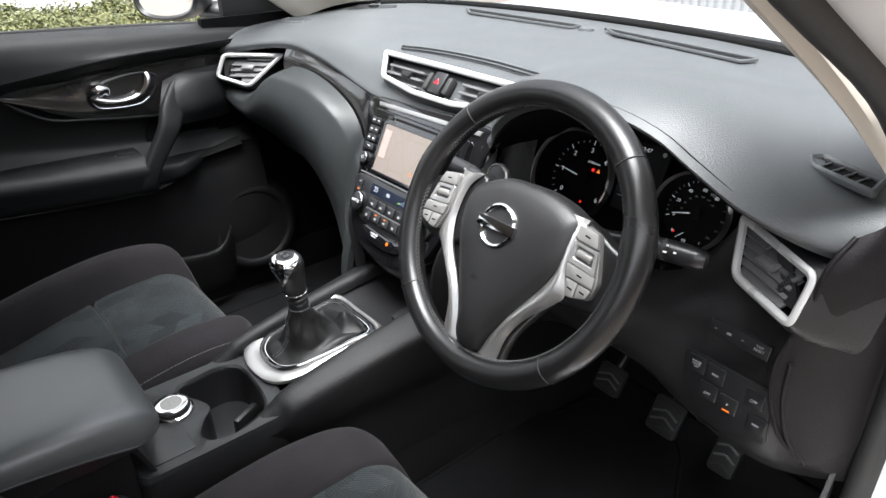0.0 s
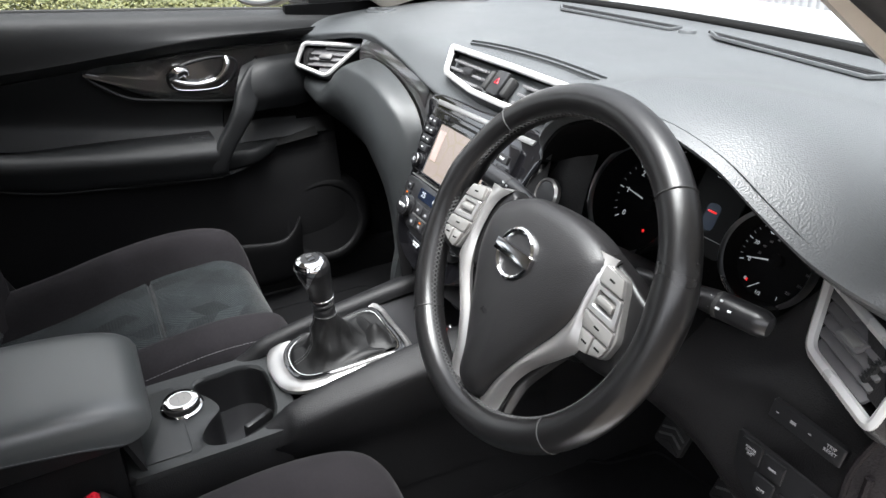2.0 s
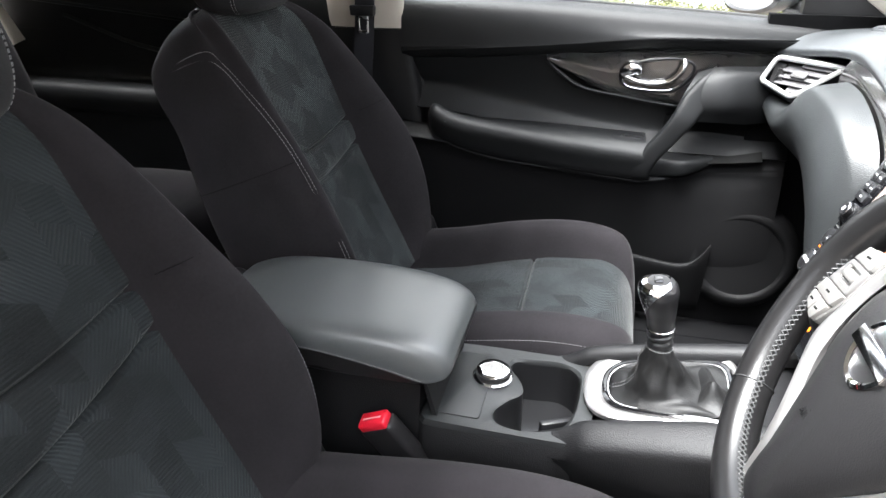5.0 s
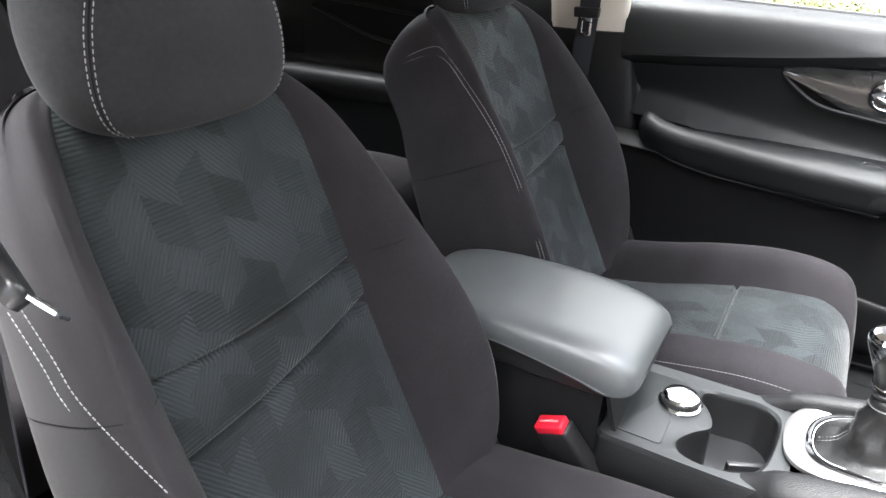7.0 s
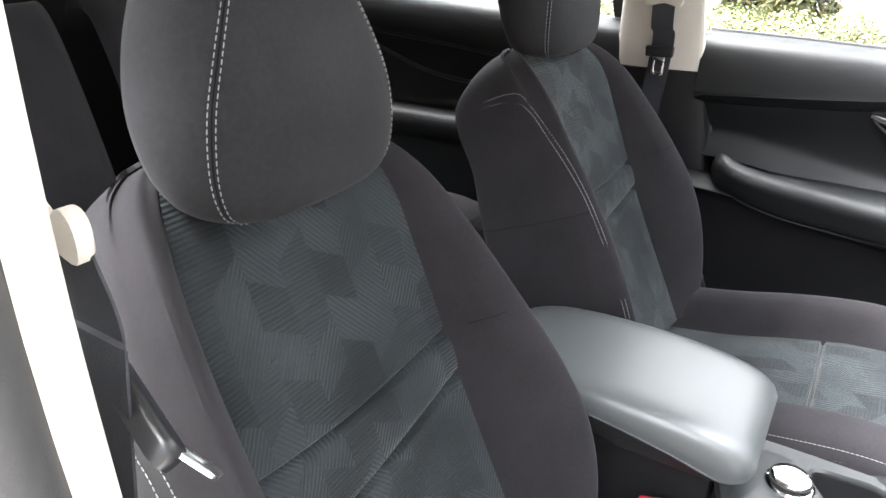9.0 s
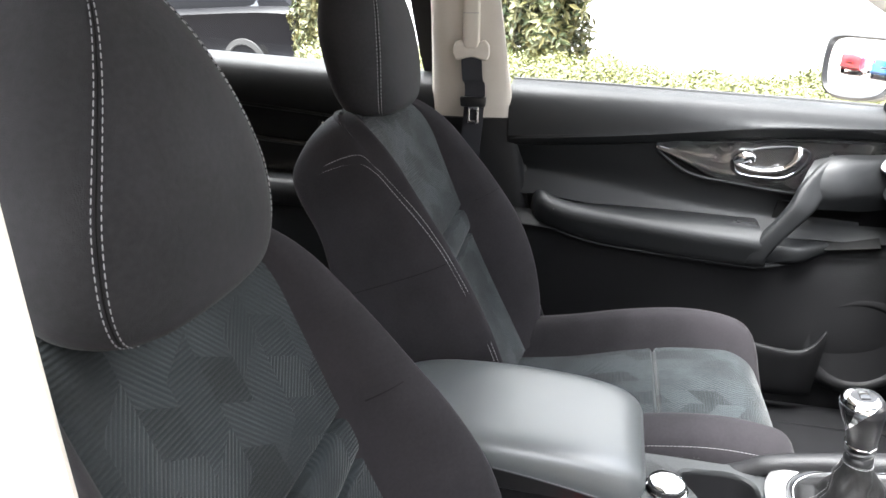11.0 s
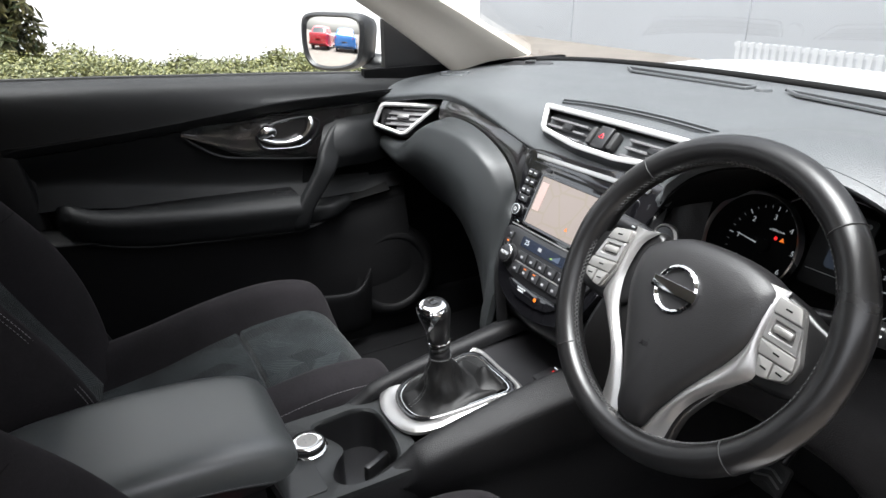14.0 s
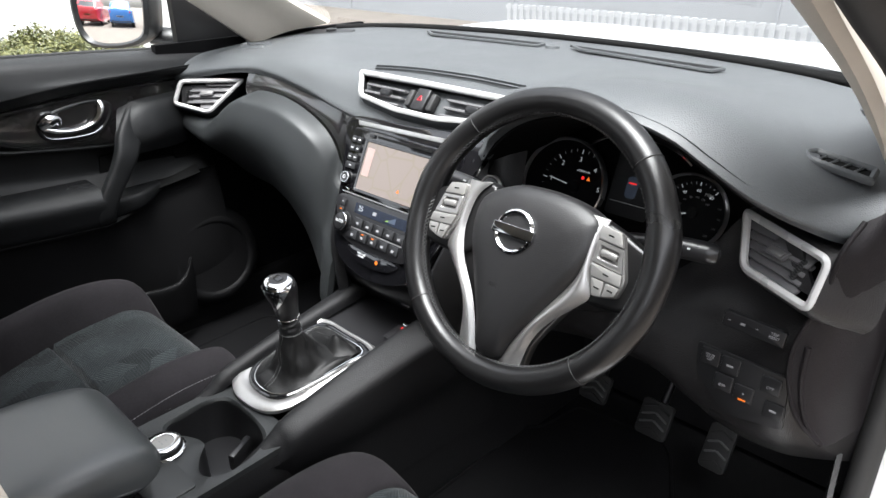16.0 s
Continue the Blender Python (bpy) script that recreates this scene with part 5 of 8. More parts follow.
def corner_vent(m, quad, wheel_side, label):
    """A slatted air vent in a silver frame; quad is counter-clockwise in the vent's plane."""
    outer = round_poly(quad, 0.015, 6)
    inner = inset(outer, 0.0092 if wheel_side > 0 else 0.0088)
    hous = part("air_vent", ring(outer, inner, 0.006, m, crown=0.0012), VENTSILVER, dash, label)
    # dark well behind
    bm = bmesh.new()
    rim = inset(outer, 0.006)
    deep = inset(outer, 0.014)
    grid_bm([[m @ Vector((x, y, 0.001)) for x, y in rim], [m @ Vector((x, y, -0.035)) for x, y in deep]], False, True, False, bm)
    bm.faces.new([bm.verts.new(m @ Vector((x, y, -0.034))) for x, y in deep])
    part("vent_well", bm, MATT, hous)
    # skirt to the dash
    skirt = bmesh.new()
    grow = inset(outer, -0.012)
    grid_bm([[m @ Vector((x, y, 0.003)) for x, y in outer], [m @ Vector((x, y, -0.006)) for x, y in inset(outer, -0.005)], [m @ Vector((x, y, -0.040)) for x, y in grow], [m @ Vector((x, y, -0.085)) for x, y in grow]], False, True, False, skirt)
    part("vent_skirt", skirt, KNEE if wheel_side > 0 else BLACK, hous)
    ys = [q[1] for q in inner]
    lo, hi = min(ys), max(ys)
    n = 5
    for k in range(n):
        y = lo + (hi - lo) * (k + 0.70) / (n + 0.35)
        a, b = span_at(inner, y)
        a, b = (a - 0.003, b - 0.019) if wheel_side > 0 else (a + 0.019, b + 0.003)
        blade = round_poly([(-(b - a) / 2, -0.0095), ((b - a) / 2, -0.0095), ((b - a) / 2, 0.0095), (-(b - a) / 2, 0.0095)], 0.002, 2)
        part("slat", prism(blade, 0.0030, m @ pose((a + b) / 2, y, -0.0075, -34, 0, 0), 0.0010, 2), SLAT_GREY, hous)
    cy = (lo + hi) / 2
    sp = span_at(inner, cy)
    cxv = (sp[0] + sp[1]) / 2 - wheel_side * 0.010
    tabm = m @ pose(cxv, cy + 0.003, -0.0015, -20, 0, 0)
    tab = part("vent_tab", prism(round_poly([(-0.017, -0.0065), (0.013, -0.0065), (0.017, 0.0065), (-0.013, 0.0065)], 0.002, 3), 0.0040, tabm, 0.001), SLAT_GREY, hous, "silver-faced adjusting tab")
    part("tab_pad", prism(round_poly([(-0.0125, -0.0042), (0.0105, -0.0042), (0.0130, 0.0042), (-0.0100, 0.0042)], 0.0015, 3), 0.0012, tabm @ pose(0, 0, 0.0038), 0.0004), PODGREY, tab)
    # panel with the thumb wheel
    e = 1 if wheel_side > 0 else 0
    side_pts = []
    for y in ((lo + hi) / 2 - 0.020, (lo + hi) / 2 + 0.020):
        x = span_at(inner, y)[e]
        side_pts.append((x + wheel_side * 0.004, x - wheel_side * 0.0205, y))
    (x0, x1, y0), (x2, x3, y1) = side_pts
    quad_ = [(x0, y0), (x2, y1), (x3, y1), (x1, y0)]
    panel = part("wheel_panel", prism(quad_ if wheel_side > 0 else quad_[::-1], 0.006, m @ pose(0, 0, -0.0085)), KNEE, hous, "black panel of the thumb wheel")
    ex = (x0 + x1 + x2 + x3) / 4
    part("thumb_wheel", box(0.0070, 0.026, 0.008, m @ pose(ex, cy - 0.002, -0.003, 0, 0, -8), 0.003, 3), RUBBER, panel)
    for k in range(8):
        part("wheel_rib", box(0.0066, 0.0010, 0.0010, m @ pose(ex, cy - 0.002, 0.0012, 0, 0, -8) @ pose(0, -0.0105 + 0.003 * k, 0)), BLACK, panel)
    return hous


LM = frame_of((-0.620, 0.180, 0.984), (0.75, -0.75, 0.3), (0, 0, 1))
RM = frame_of((0.613, 0.173, 0.9695), (-0.465, -0.810, 0.357), (0, 0, 1))
corner_vent(LM, [(0.074, 0.027), (-0.079, 0.026), (-0.099, -0.030), (-0.016, -0.053)], -1, "black slatted vent in a satin silver frame")
corner_vent(RM, [(0.067, 0.0305), (-0.0736, 0.037), (-0.035, -0.0315), (0.0745, -0.0330)], 1, "black slatted vent in a satin silver frame")

CM = frame_of((0.016, 0.209, 1.048), (0, -0.75, 0.66), (0, 0.66, 0.75))
c_out = round_poly([(0.184, 0.039), (0.0, 0.040), (-0.184, 0.039), (-0.152, -0.014), (-0.05, -0.027), (0.05, -0.027), (0.152, -0.014)], 0.012)
c_in = inset(c_out, 0.009)
cv = part("air_vent", ring(c_out, c_in, 0.006, CM, crown=0.0015), VENTSILVER, dash, "twin centre vents in one satin silver frame")
bm = bmesh.new()
grid_bm([[CM @ Vector((x, y, 0.001)) for x, y in inset(c_out, 0.006)], [CM @ Vector((x, y, -0.035)) for x, y in inset(c_out, 0.012)]], False, True, False, bm)
bm.faces.new([bm.verts.new(CM @ Vector((x, y, -0.034))) for x, y in inset(c_out, 0.012)])
part("vent_well", bm, MATT, cv)
bm = bmesh.new()
grid_bm([[CM @ Vector((x, y, 0.003)) for x, y in c_out], [CM @ Vector((x, y, -0.008)) for x, y in inset(c_out, -0.003)], [CM @ Vector((x, y, -0.05)) for x, y in inset(c_out, -0.006)]], False, True, False, bm)
part("vent_skirt", bm, DASH, cv)
for a, b in ((-0.152, -0.052), (0.046, 0.150)):
    for k, y in enumerate((-0.010, 0.004, 0.018)):
        lo, hi = span_at(c_in, y)
        a2, b2 = max(a, lo + 0.003), min(b, hi - 0.003)
        part("slat", box(b2 - a2, 0.0045, 0.022, CM @ pose((a2 + b2) / 2, y, -0.011, 12, 0, 0), 0.0015, 2), SLAT_GREY, cv)
    part("vent_tab", box(0.026, 0.012, 0.010, CM @ pose((a + b) / 2 + 0.01, 0.006, 0.0005, 18, 0, 0), 0.003, 2), BLACK, cv, "adjusting tab")
hz = part("hazard_switch", box(0.030, 0.040, 0.020, CM @ pose(-0.006, 0.006, -0.006), 0.003, 2), BLACK, cv, "black hazard switch with red triangle")
tri = bmesh.new()
for a in (90, 210, 330):
    p0 = (0.0058 * math.cos(radians(a)), 0.0058 * math.sin(radians(a)))
    p1 = (0.0058 * math.cos(radians(a + 120)), 0.0058 * math.sin(radians(a + 120)))
    tube([CM @ Vector((p0[0] - 0.006, p0[1] + 0.006, 0.0045)), CM @ Vector((p1[0] - 0.006, p1[1] + 0.006, 0.0045))], 0.0006, 6, bm=tri)
part("hazard_triangle", tri, REDPLASTIC, hz)
for dx in (-0.031, 0.020):
    part("thumb_wheel", box(0.012, 0.032, 0.016, CM @ pose(dx - 0.001, 0.005, -0.004), 0.004, 2), RUBBER, cv)
part("screen_seal", tube([(-0.66, 0.575, 1.084), (-0.50, 0.655, 1.092), (-0.25, 0.700, 1.096), (0.0, 0.716, 1.097), (0.25, 0.703, 1.096), (0.50, 0.650, 1.092), (0.64, 0.582, 1.086)], 0.0085, 10, n=5), MATT, dash, "black seal under the windscreen")
# lip of the hood over the centre vents
lip = [[(x, y - 0.002, z - 0.010), (x, y, z - 0.002), (x, y + 0.006, z), (x, y + 0.09, z + 0.001)] for x, y, z in ((-0.165, 0.268, 1.079), (-0.10, 0.270, 1.084), (-0.02, 0.270, 1.088), (0.08, 0.268, 1.090), (0.19, 0.258, 1.090))]
part("hood_lip", patch(lip, 6, 4, thick=0.006), DASH, dash)

# windscreen slots, speaker and demisters on the top
def top_slot(rear_a, rear_b, front_b, front_a, z):
    """A sunk demister slot: raised rim, dark trough and fine bars along it."""
    out = round_poly([front_a, front_b, rear_b, rear_a], 0.008)
    inn = inset(out, 0.005)
    m = pose(0, 0, z)
    s = part("demister_slot", ring(out, inn, 0.0045, m, crown=0.0005), DASH, dash, "sunk black demister slot in a grey rim")
    bm = bmesh.new()
    grid_bm([[m @ Vector((x, y, 0.0035)) for x, y in inn], [m @ Vector((x, y, 0.0008)) for x, y in inset(inn, 0.002)]], False, True, False, bm)
    bm.faces.new([bm.verts.new(m @ Vector((x, y, 0.0010))) for x, y in inset(inn, 0.001)])
    part("slot_trough", bm, MATT, s)
    ra, rb, fb, fa = (Vector((*q, z + 0.002)) for q in (rear_a, rear_b, front_b, front_a))
    for k in (0.3, 0.55, 0.8):
        a, b = fa.lerp(ra, k), fb.lerp(rb, k)
        part("slot_bar", tube([a.lerp(b, 0.03), b.lerp(a, 0.03)], 0.0011, 6), BLACK, s)


top_slot((-0.360, 0.606), (-0.024, 0.622), (-0.020, 0.584), (-0.305, 0.566), 1.0950)
top_slot((0.036, 0.616), (0.378, 0.566), (0.366, 0.528), (0.085, 0.578), 1.0985)


def side_demister(m, label):
    """A small grille: a wide bevelled rim round a dark well with four slanted bars."""
    out = round_poly([(0.042, 0.012), (-0.028, 0.024), (-0.040, 0.008), (-0.030, -0.014), (0.040, -0.030)], 0.007)
    inn = inset(out, 0.0075)
    dv = part("side_demister", ring(out, inn, 0.0065, m, crown=0.002), DASH, dash, label)
    part("grille_well", prism(inset(inn, -0.001), 0.0012, m @ pose(0, 0, 0.0015)), MATT, dv)
    for k in range(4):
        x = -0.018 + 0.0130 * k
        lo, hi = span_y(inn, x - 0.004)[0], span_y(inn, x + 0.004)[1]
        part("grille_bar", box(0.0030, hi - lo, 0.003, m @ pose(x, (lo + hi) / 2, 0.0042, 0, 0, -22), 0.001, 1), DASH, dv)
    return dv


def span_y(poly, x):
    return span_at([(b, a) for a, b in poly], x)


side_demister(pose(0.634, 0.252, 1.0640, 5, 7, 8), "small slatted side demister")
side_demister(pose(-0.632, 0.300, 1.0655, 6, -4, 32), "small slatted side demister")
part("dash_speaker", prism(rounded(0.12, 0.07, 0.012), 0.004, pose(-0.60, 0.50, 1.080, 6, -2, 24), 0.002), BLACK, dash, "black speaker cover")
part("light_sensor", lathe([(0.014, 0.0), (0.013, 0.006), (0.0, 0.008)], pose(-0.61, 0.515, 1.084), 20), BLACK, dash)
part("light_sensor", lathe([(0.016, 0.0), (0.014, 0.006), (0.0, 0.009)], pose(0.005, 0.60, 1.093), 20), DASH, dash)
part("dash_speaker", prism(rounded(0.14, 0.08, 0.012), 0.004, pose(0.60, 0.46, 1.0705, 5, 2, -26), 0.002), MATT, dash, "black speaker cover")

# ---- centre stack ----
SM = frame_of((0.0, 0.135, 0.90), (0, -0.90, 0.43), (0, 0.43, 0.90))
stack = thing("centre_stack", SM.translation, "gloss black centre stack with navigation screen and climate controls", "control panel")
s_out = soft_outline([(-0.140, 0.116), (0.0, 0.124), (0.168, 0.128), (0.166, 0.06), (0.152, -0.01), (0.140, -0.06), (0.112, -0.118), (0.050, -0.146), (-0.025, -0.146), (-0.085, -0.120), (-0.112, -0.065), (-0.120, -0.01), (-0.136, 0.06)], 4)
part("surround", prism(s_out, 0.006, SM @ pose(0, 0, -0.004), 0.003, 2, back=0.06), PIANO, stack, "gloss black surround")
part("silver_strip", prism([(-0.112, 0.104), (0.150, 0.111), (0.154, 0.119), (-0.116, 0.112)], 0.005, SM, 0.001), SILVER, stack, "satin silver strip")
unit = part("navigation_unit", prism(rounded(0.252, 0.110, 0.006, 4, 0.014, 0.045), 0.010, SM, 0.002, 2), PIANO, stack, "gloss black navigation unit")


def nav_material():
    m = bpy.data.materials.new("map_display")
    m.use_nodes = True
    n, l = m.node_tree.nodes, m.node_tree.links
    b = n["Principled BSDF"]
    co = n.new("ShaderNodeTexCoord")
    w = n.new("ShaderNodeTexVoronoi")
    w.feature = "DISTANCE_TO_EDGE"
    w.inputs["Scale"].default_value = 26
    l.new(co.outputs["Object"], w.inputs["Vector"])
    r = n.new("ShaderNodeValToRGB")
    r.color_ramp.elements[0].position, r.color_ramp.elements[0].color = 0.02, (0.80, 0.66, 0.50, 1)
    r.color_ramp.elements[1].position, r.color_ramp.elements[1].color = 0.05, (0.86, 0.70, 0.62, 1)
    l.new(w.outputs["Distance"], r.inputs["Fac"])
    l.new(r.outputs["Color"], b.inputs["Emission Color"])
    b.inputs["Emission Strength"].default_value = 0.11
    b.inputs["Base Color"].default_value = (0.02, 0.02, 0.02, 1)
    b.inputs["Roughness"].default_value = 0.25
    return m


MAP = nav_material()
scr = part("screen", prism(rounded(0.156, 0.084, 0.002, 3, 0.010, 0.037), 0.0012, SM @ pose(0, 0, 0.010)), MAP, unit, "lit pinkish road map display", smooth=False)
part("screen_frame", ring(rounded(0.166, 0.094, 0.004, 3, 0.010, 0.037), rounded(0.157, 0.085, 0.002, 3, 0.010, 0.037), 0.003, SM @ pose(0, 0, 0.0092)), PIANO, unit, "thin gloss screen frame")
part("screen_button_column", prism(rounded(0.018, 0.05, 0.002, 3, -0.055, 0.045), 0.0006, SM @ pose(0, 0, 0.0112)), mat("dim_map_keys", (0.30, 0.22, 0.20), 0.4), scr)
part("map_marker", prism([(0.03, 0.010), (0.036, 0.010), (0.033, 0.016)], 0.0006, SM @ pose(0, 0, 0.0112)), AMBER_GLOW, scr)
part("disc_slot", prism(rounded(0.130, 0.004, 0.0015, 3, 0.016, 0.0915), 0.0010, SM @ pose(0, 0, 0.010)), MATT, unit)
part("eject_key", prism(rounded(0.012, 0.006, 0.001, 3, -0.062, 0.091), 0.003, SM @ pose(0, 0, 0.0095), 0.0008), BLACK, unit)
for i, u in enumerate((0.078, 0.062, 0.046, 0.031)):
    for r_ in ((-0.103, -0.0895) if i < 3 else (-0.0962,)):
        k = part("key", prism(rounded(0.0122 if i < 3 else 0.026, 0.0115, 0.0015, 3, r_, u), 0.0035, SM @ pose(0, 0, 0.0095), 0.0008), BLACK, unit)
        part("key_print", box(0.006, 0.0016, 0.0003, SM @ pose(r_, u, 0.0132)), LABEL_WHITE, k)
    for r_ in ((0.1165,) if i else (0.112,)):
        k = part("key", prism(rounded(0.026, 0.0125, 0.0015, 3, r_, u), 0.0035, SM @ pose(0, 0, 0.0095), 0.0008), BLACK, unit)
        if i == 0:
            words("MAP", 0.006, SM @ pose(r_, u, 0.0134), LABEL_WHITE, k)
        else:
            part("key_print", box(0.009, 0.0016, 0.0003, SM @ pose(r_, u, 0.0132)), LABEL_WHITE, k)


def turn_knob(r_, u, r, h, parent, cap=BLACK):
    kb = part("rotary_knob", lathe([(r * 1.15, 0.0), (r * 1.15, h * 0.12), (r * 1.02, h * 0.20), (r, h * 0.80), (r * 0.98, h * 0.82)], SM @ pose(r_, u, 0.009), 32), BLACK, parent, "black rotary knob with a chrome edge")
    part("knob_edge", lathe([(r * 0.99, h * 0.80), (r * 1.01, h * 0.88), (r * 0.95, h * 1.0), (r * 0.88, h * 1.0)], SM @ pose(r_, u, 0.009), 32), CHROME, kb, "thin chrome edge")
    part("knob_face", lathe([(r * 0.90, h * 0.98), (r * 0.85, h * 1.02), (0.0, h * 1.02)], SM @ pose(r_, u, 0.009), 28), cap, kb)
    g = bmesh.new()
    for k in range(28):
        a = 2 * math.pi * k / 28
        box(0.0012, 0.0012, h * 0.55, SM @ pose(r_ + r * 1.0 * math.cos(a), u + r * 1.0 * math.sin(a), 0.009 + h * 0.62, 0, 0, math.degrees(a)), bm=g)
    tagged(part("knob_ribs", g, BLACK, kb), kind="stuff")
    return kb


kb = turn_knob(-0.0955, 0.0085, 0.0100, 0.010, unit)
part("power_mark", lathe([(0.0032, 0.0), (0.0032, 0.0004), (0.0024, 0.0004), (0.0024, 0.0), (0.0032, 0.0)], SM @ pose(-0.0955, 0.0085, 0.0194), 16), LABEL_WHITE, kb)
part("push_key", lathe([(0.0062, 0.0), (0.0062, 0.003), (0.0, 0.004)], SM @ pose(-0.092, -0.0085, 0.006), 18), CHROME, unit)
turn_knob(0.118, 0.0085, 0.0100, 0.010, unit)
# climate panel
cl = part("climate_panel", prism(soft_outline([(-0.104, -0.022), (0.0, -0.020), (0.130, -0.020), (0.122, -0.060), (0.090, -0.096), (0.030, -0.102), (-0.030, -0.102), (-0.078, -0.090), (-0.102, -0.058)], 4), 0.008, SM, 0.002, 2), BLACK, stack, "black climate control panel")
part("silver_line", prism(rounded(0.232, 0.0016, 0.0006, 2, 0.014, -0.0165), 0.008, SM), SILVER, stack)
part("climate_display", prism(rounded(0.150, 0.018, 0.002, 3, 0.018, -0.037), 0.0010, SM @ pose(0, 0, 0.008)), mat("dark_blue_display", (0.004, 0.007, 0.016), 0.25), cl, "dark blue display")
words("25", 0.0125, SM @ pose(-0.042, -0.0365, 0.0093), WHITE_GLOW, cl)
part("fan_mark", box(0.009, 0.006, 0.0003, SM @ pose(-0.006, -0.0365, 0.0093)), LABEL_GREY, cl)
part("fan_bars", prism([(0.022, -0.042), (0.046, -0.042), (0.046, -0.031)], 0.0003, SM @ pose(0, 0, 0.0091)), BLUE_GLOW, cl)
part("fan_level", prism([(0.022, -0.0415), (0.029, -0.0415), (0.029, -0.038)], 0.0003, SM @ pose(0, 0, 0.0094)), GREEN_GLOW, cl)
d1 = turn_knob(-0.074, -0.068, 0.0165, 0.012, cl)
words("AUTO", 0.0075, SM @ pose(-0.074, -0.068, 0.0215), LABEL_WHITE, d1)
turn_knob(0.100, -0.064, 0.0165, 0.012, cl)
for i in range(5):
    for j, u in enumerate((-0.061, -0.083)):
        r_ = -0.038 + 0.026 * i - (0.006 if j else 0)
        k = part("key", prism(rounded(0.0235, 0.0165, 0.0015, 3, r_, u), 0.004, SM @ pose(0, 0, 0.0075), 0.001), BLACK, cl)
        part("key_print", box(0.006, 0.004, 0.0003, SM @ pose(r_, u - 0.001, 0.0117)), LABEL_GREY, k)
        if j and i in (1, 2):
            part("key_lamp", box(0.006, 0.0018, 0.0004, SM @ pose(r_, u + 0.0055, 0.0117)), AMBER_GLOW, k)
for u, lamp in ((-0.040, False), (-0.054, True)):
    k = part("key", prism(rounded(0.014, 0.0125, 0.0015, 3, -0.089, u + 0.004), 0.004, SM @ pose(0, 0, 0.0075), 0.001), BLACK, cl)
    part("key_lamp" if lamp else "key_print", box(0.005, 0.002, 0.0004, SM @ pose(-0.089, u + 0.006, 0.0117)), AMBER_GLOW if lamp else LABEL_GREY, k)
part("silver_line", box(0.130, 0.0022, 0.002, SM @ pose(0.012, -0.0722, 0.0085)), SILVER, cl)
ab = part("airbag_lamp_panel", prism(soft_outline([(-0.052, -0.1035), (0.02, -0.1055), (0.075, -0.1045), (0.06, -0.121), (0.02, -0.127), (-0.025, -0.124)], 4), 0.007, SM, 0.001), PIANO, stack, "gloss black lamp panel")
words("PASSENGER\nAIR BAG", 0.0042, SM @ pose(-0.012, -0.112, 0.0074), LABEL_WHITE, ab)
part("airbag_lamp", lathe([(0.0035, 0.0), (0.0, 0.0006)], SM @ pose(0.028, -0.114, 0.0072), 14), AMBER_GLOW, ab)
# black panel between the stack and the console
part("stack_foot", patch([[(-0.135, 0.165, 0.82), (-0.105, 0.11, 0.76), (-0.10, 0.125, 0.70), (-0.10, 0.15, 0.66)], [(0.01, 0.10, 0.79), (0.01, 0.080, 0.75), (0.01, 0.13, 0.70), (0.01, 0.17, 0.66)], [(0.16, 0.165, 0.82), (0.13, 0.11, 0.76), (0.13, 0.125, 0.70), (0.13, 0.15, 0.66)]], 5, 5, thick=0.006), BLACK, stack, "black shelf below the controls")
for r_ in (0.02, 0.045):
    k = part("socket_key", box(0.020, 0.008, 0.016, pose(0.03 + r_ * 1.6, 0.115, 0.722, -10, 0, 0), 0.003), BLACK, stack)
    part("key_print", box(0.006, 0.0006, 0.004, pose(0.03 + r_ * 1.6, 0.1105, 0.722, -10, 0, 0)), LABEL_GREY, k)
for sg in (-1, 1):
    part("stack_cheek", patch([[(sg * 0.130 + CX, 0.19, 0.99), (sg * 0.145 + CX, 0.175, 0.99), (sg * 0.165 + CX, 0.19, 0.99)], [(sg * 0.128 + CX, 0.15, 0.88), (sg * 0.140 + CX, 0.132, 0.88), (sg * 0.170 + CX, 0.16, 0.88)], [(sg * 0.118 + CX, 0.11, 0.80), (sg * 0.128 + CX, 0.092, 0.80), (sg * 0.165 + CX, 0.14, 0.80)], [(sg * 0.105 + CX, 0.11, 0.70), (sg * 0.118 + CX, 0.095, 0.69), (sg * 0.155 + CX, 0.15, 0.69)]], 4, 4, thick=0.006), DARK, stack, "grained cheek")

# ---- instruments ----
DIALFACE = mat("dial_black", (0.004, 0.004, 0.0045), 0.7, spec=0.15)
IM = frame_of((0.386, 0.255, 0.984), (0, -0.93, 0.37), (0, 0.37, 0.93))
cluster = thing("instrument_cluster", IM.translation, "black instrument cluster with two lit dials in chrome rings", "instrument cluster")
part("backplate", prism(soft_outline([(-0.195, -0.06), (-0.20, 0.0), (-0.175, 0.05), (-0.10, 0.078), (0.0, 0.082), (0.08, 0.06), (0.145, 0.02), (0.155, -0.03), (0.13, -0.08), (0.0, -0.085), (-0.13, -0.085)], 4), 0.004, IM @ pose(0, 0, -0.062), 0.0), MATT, cluster)


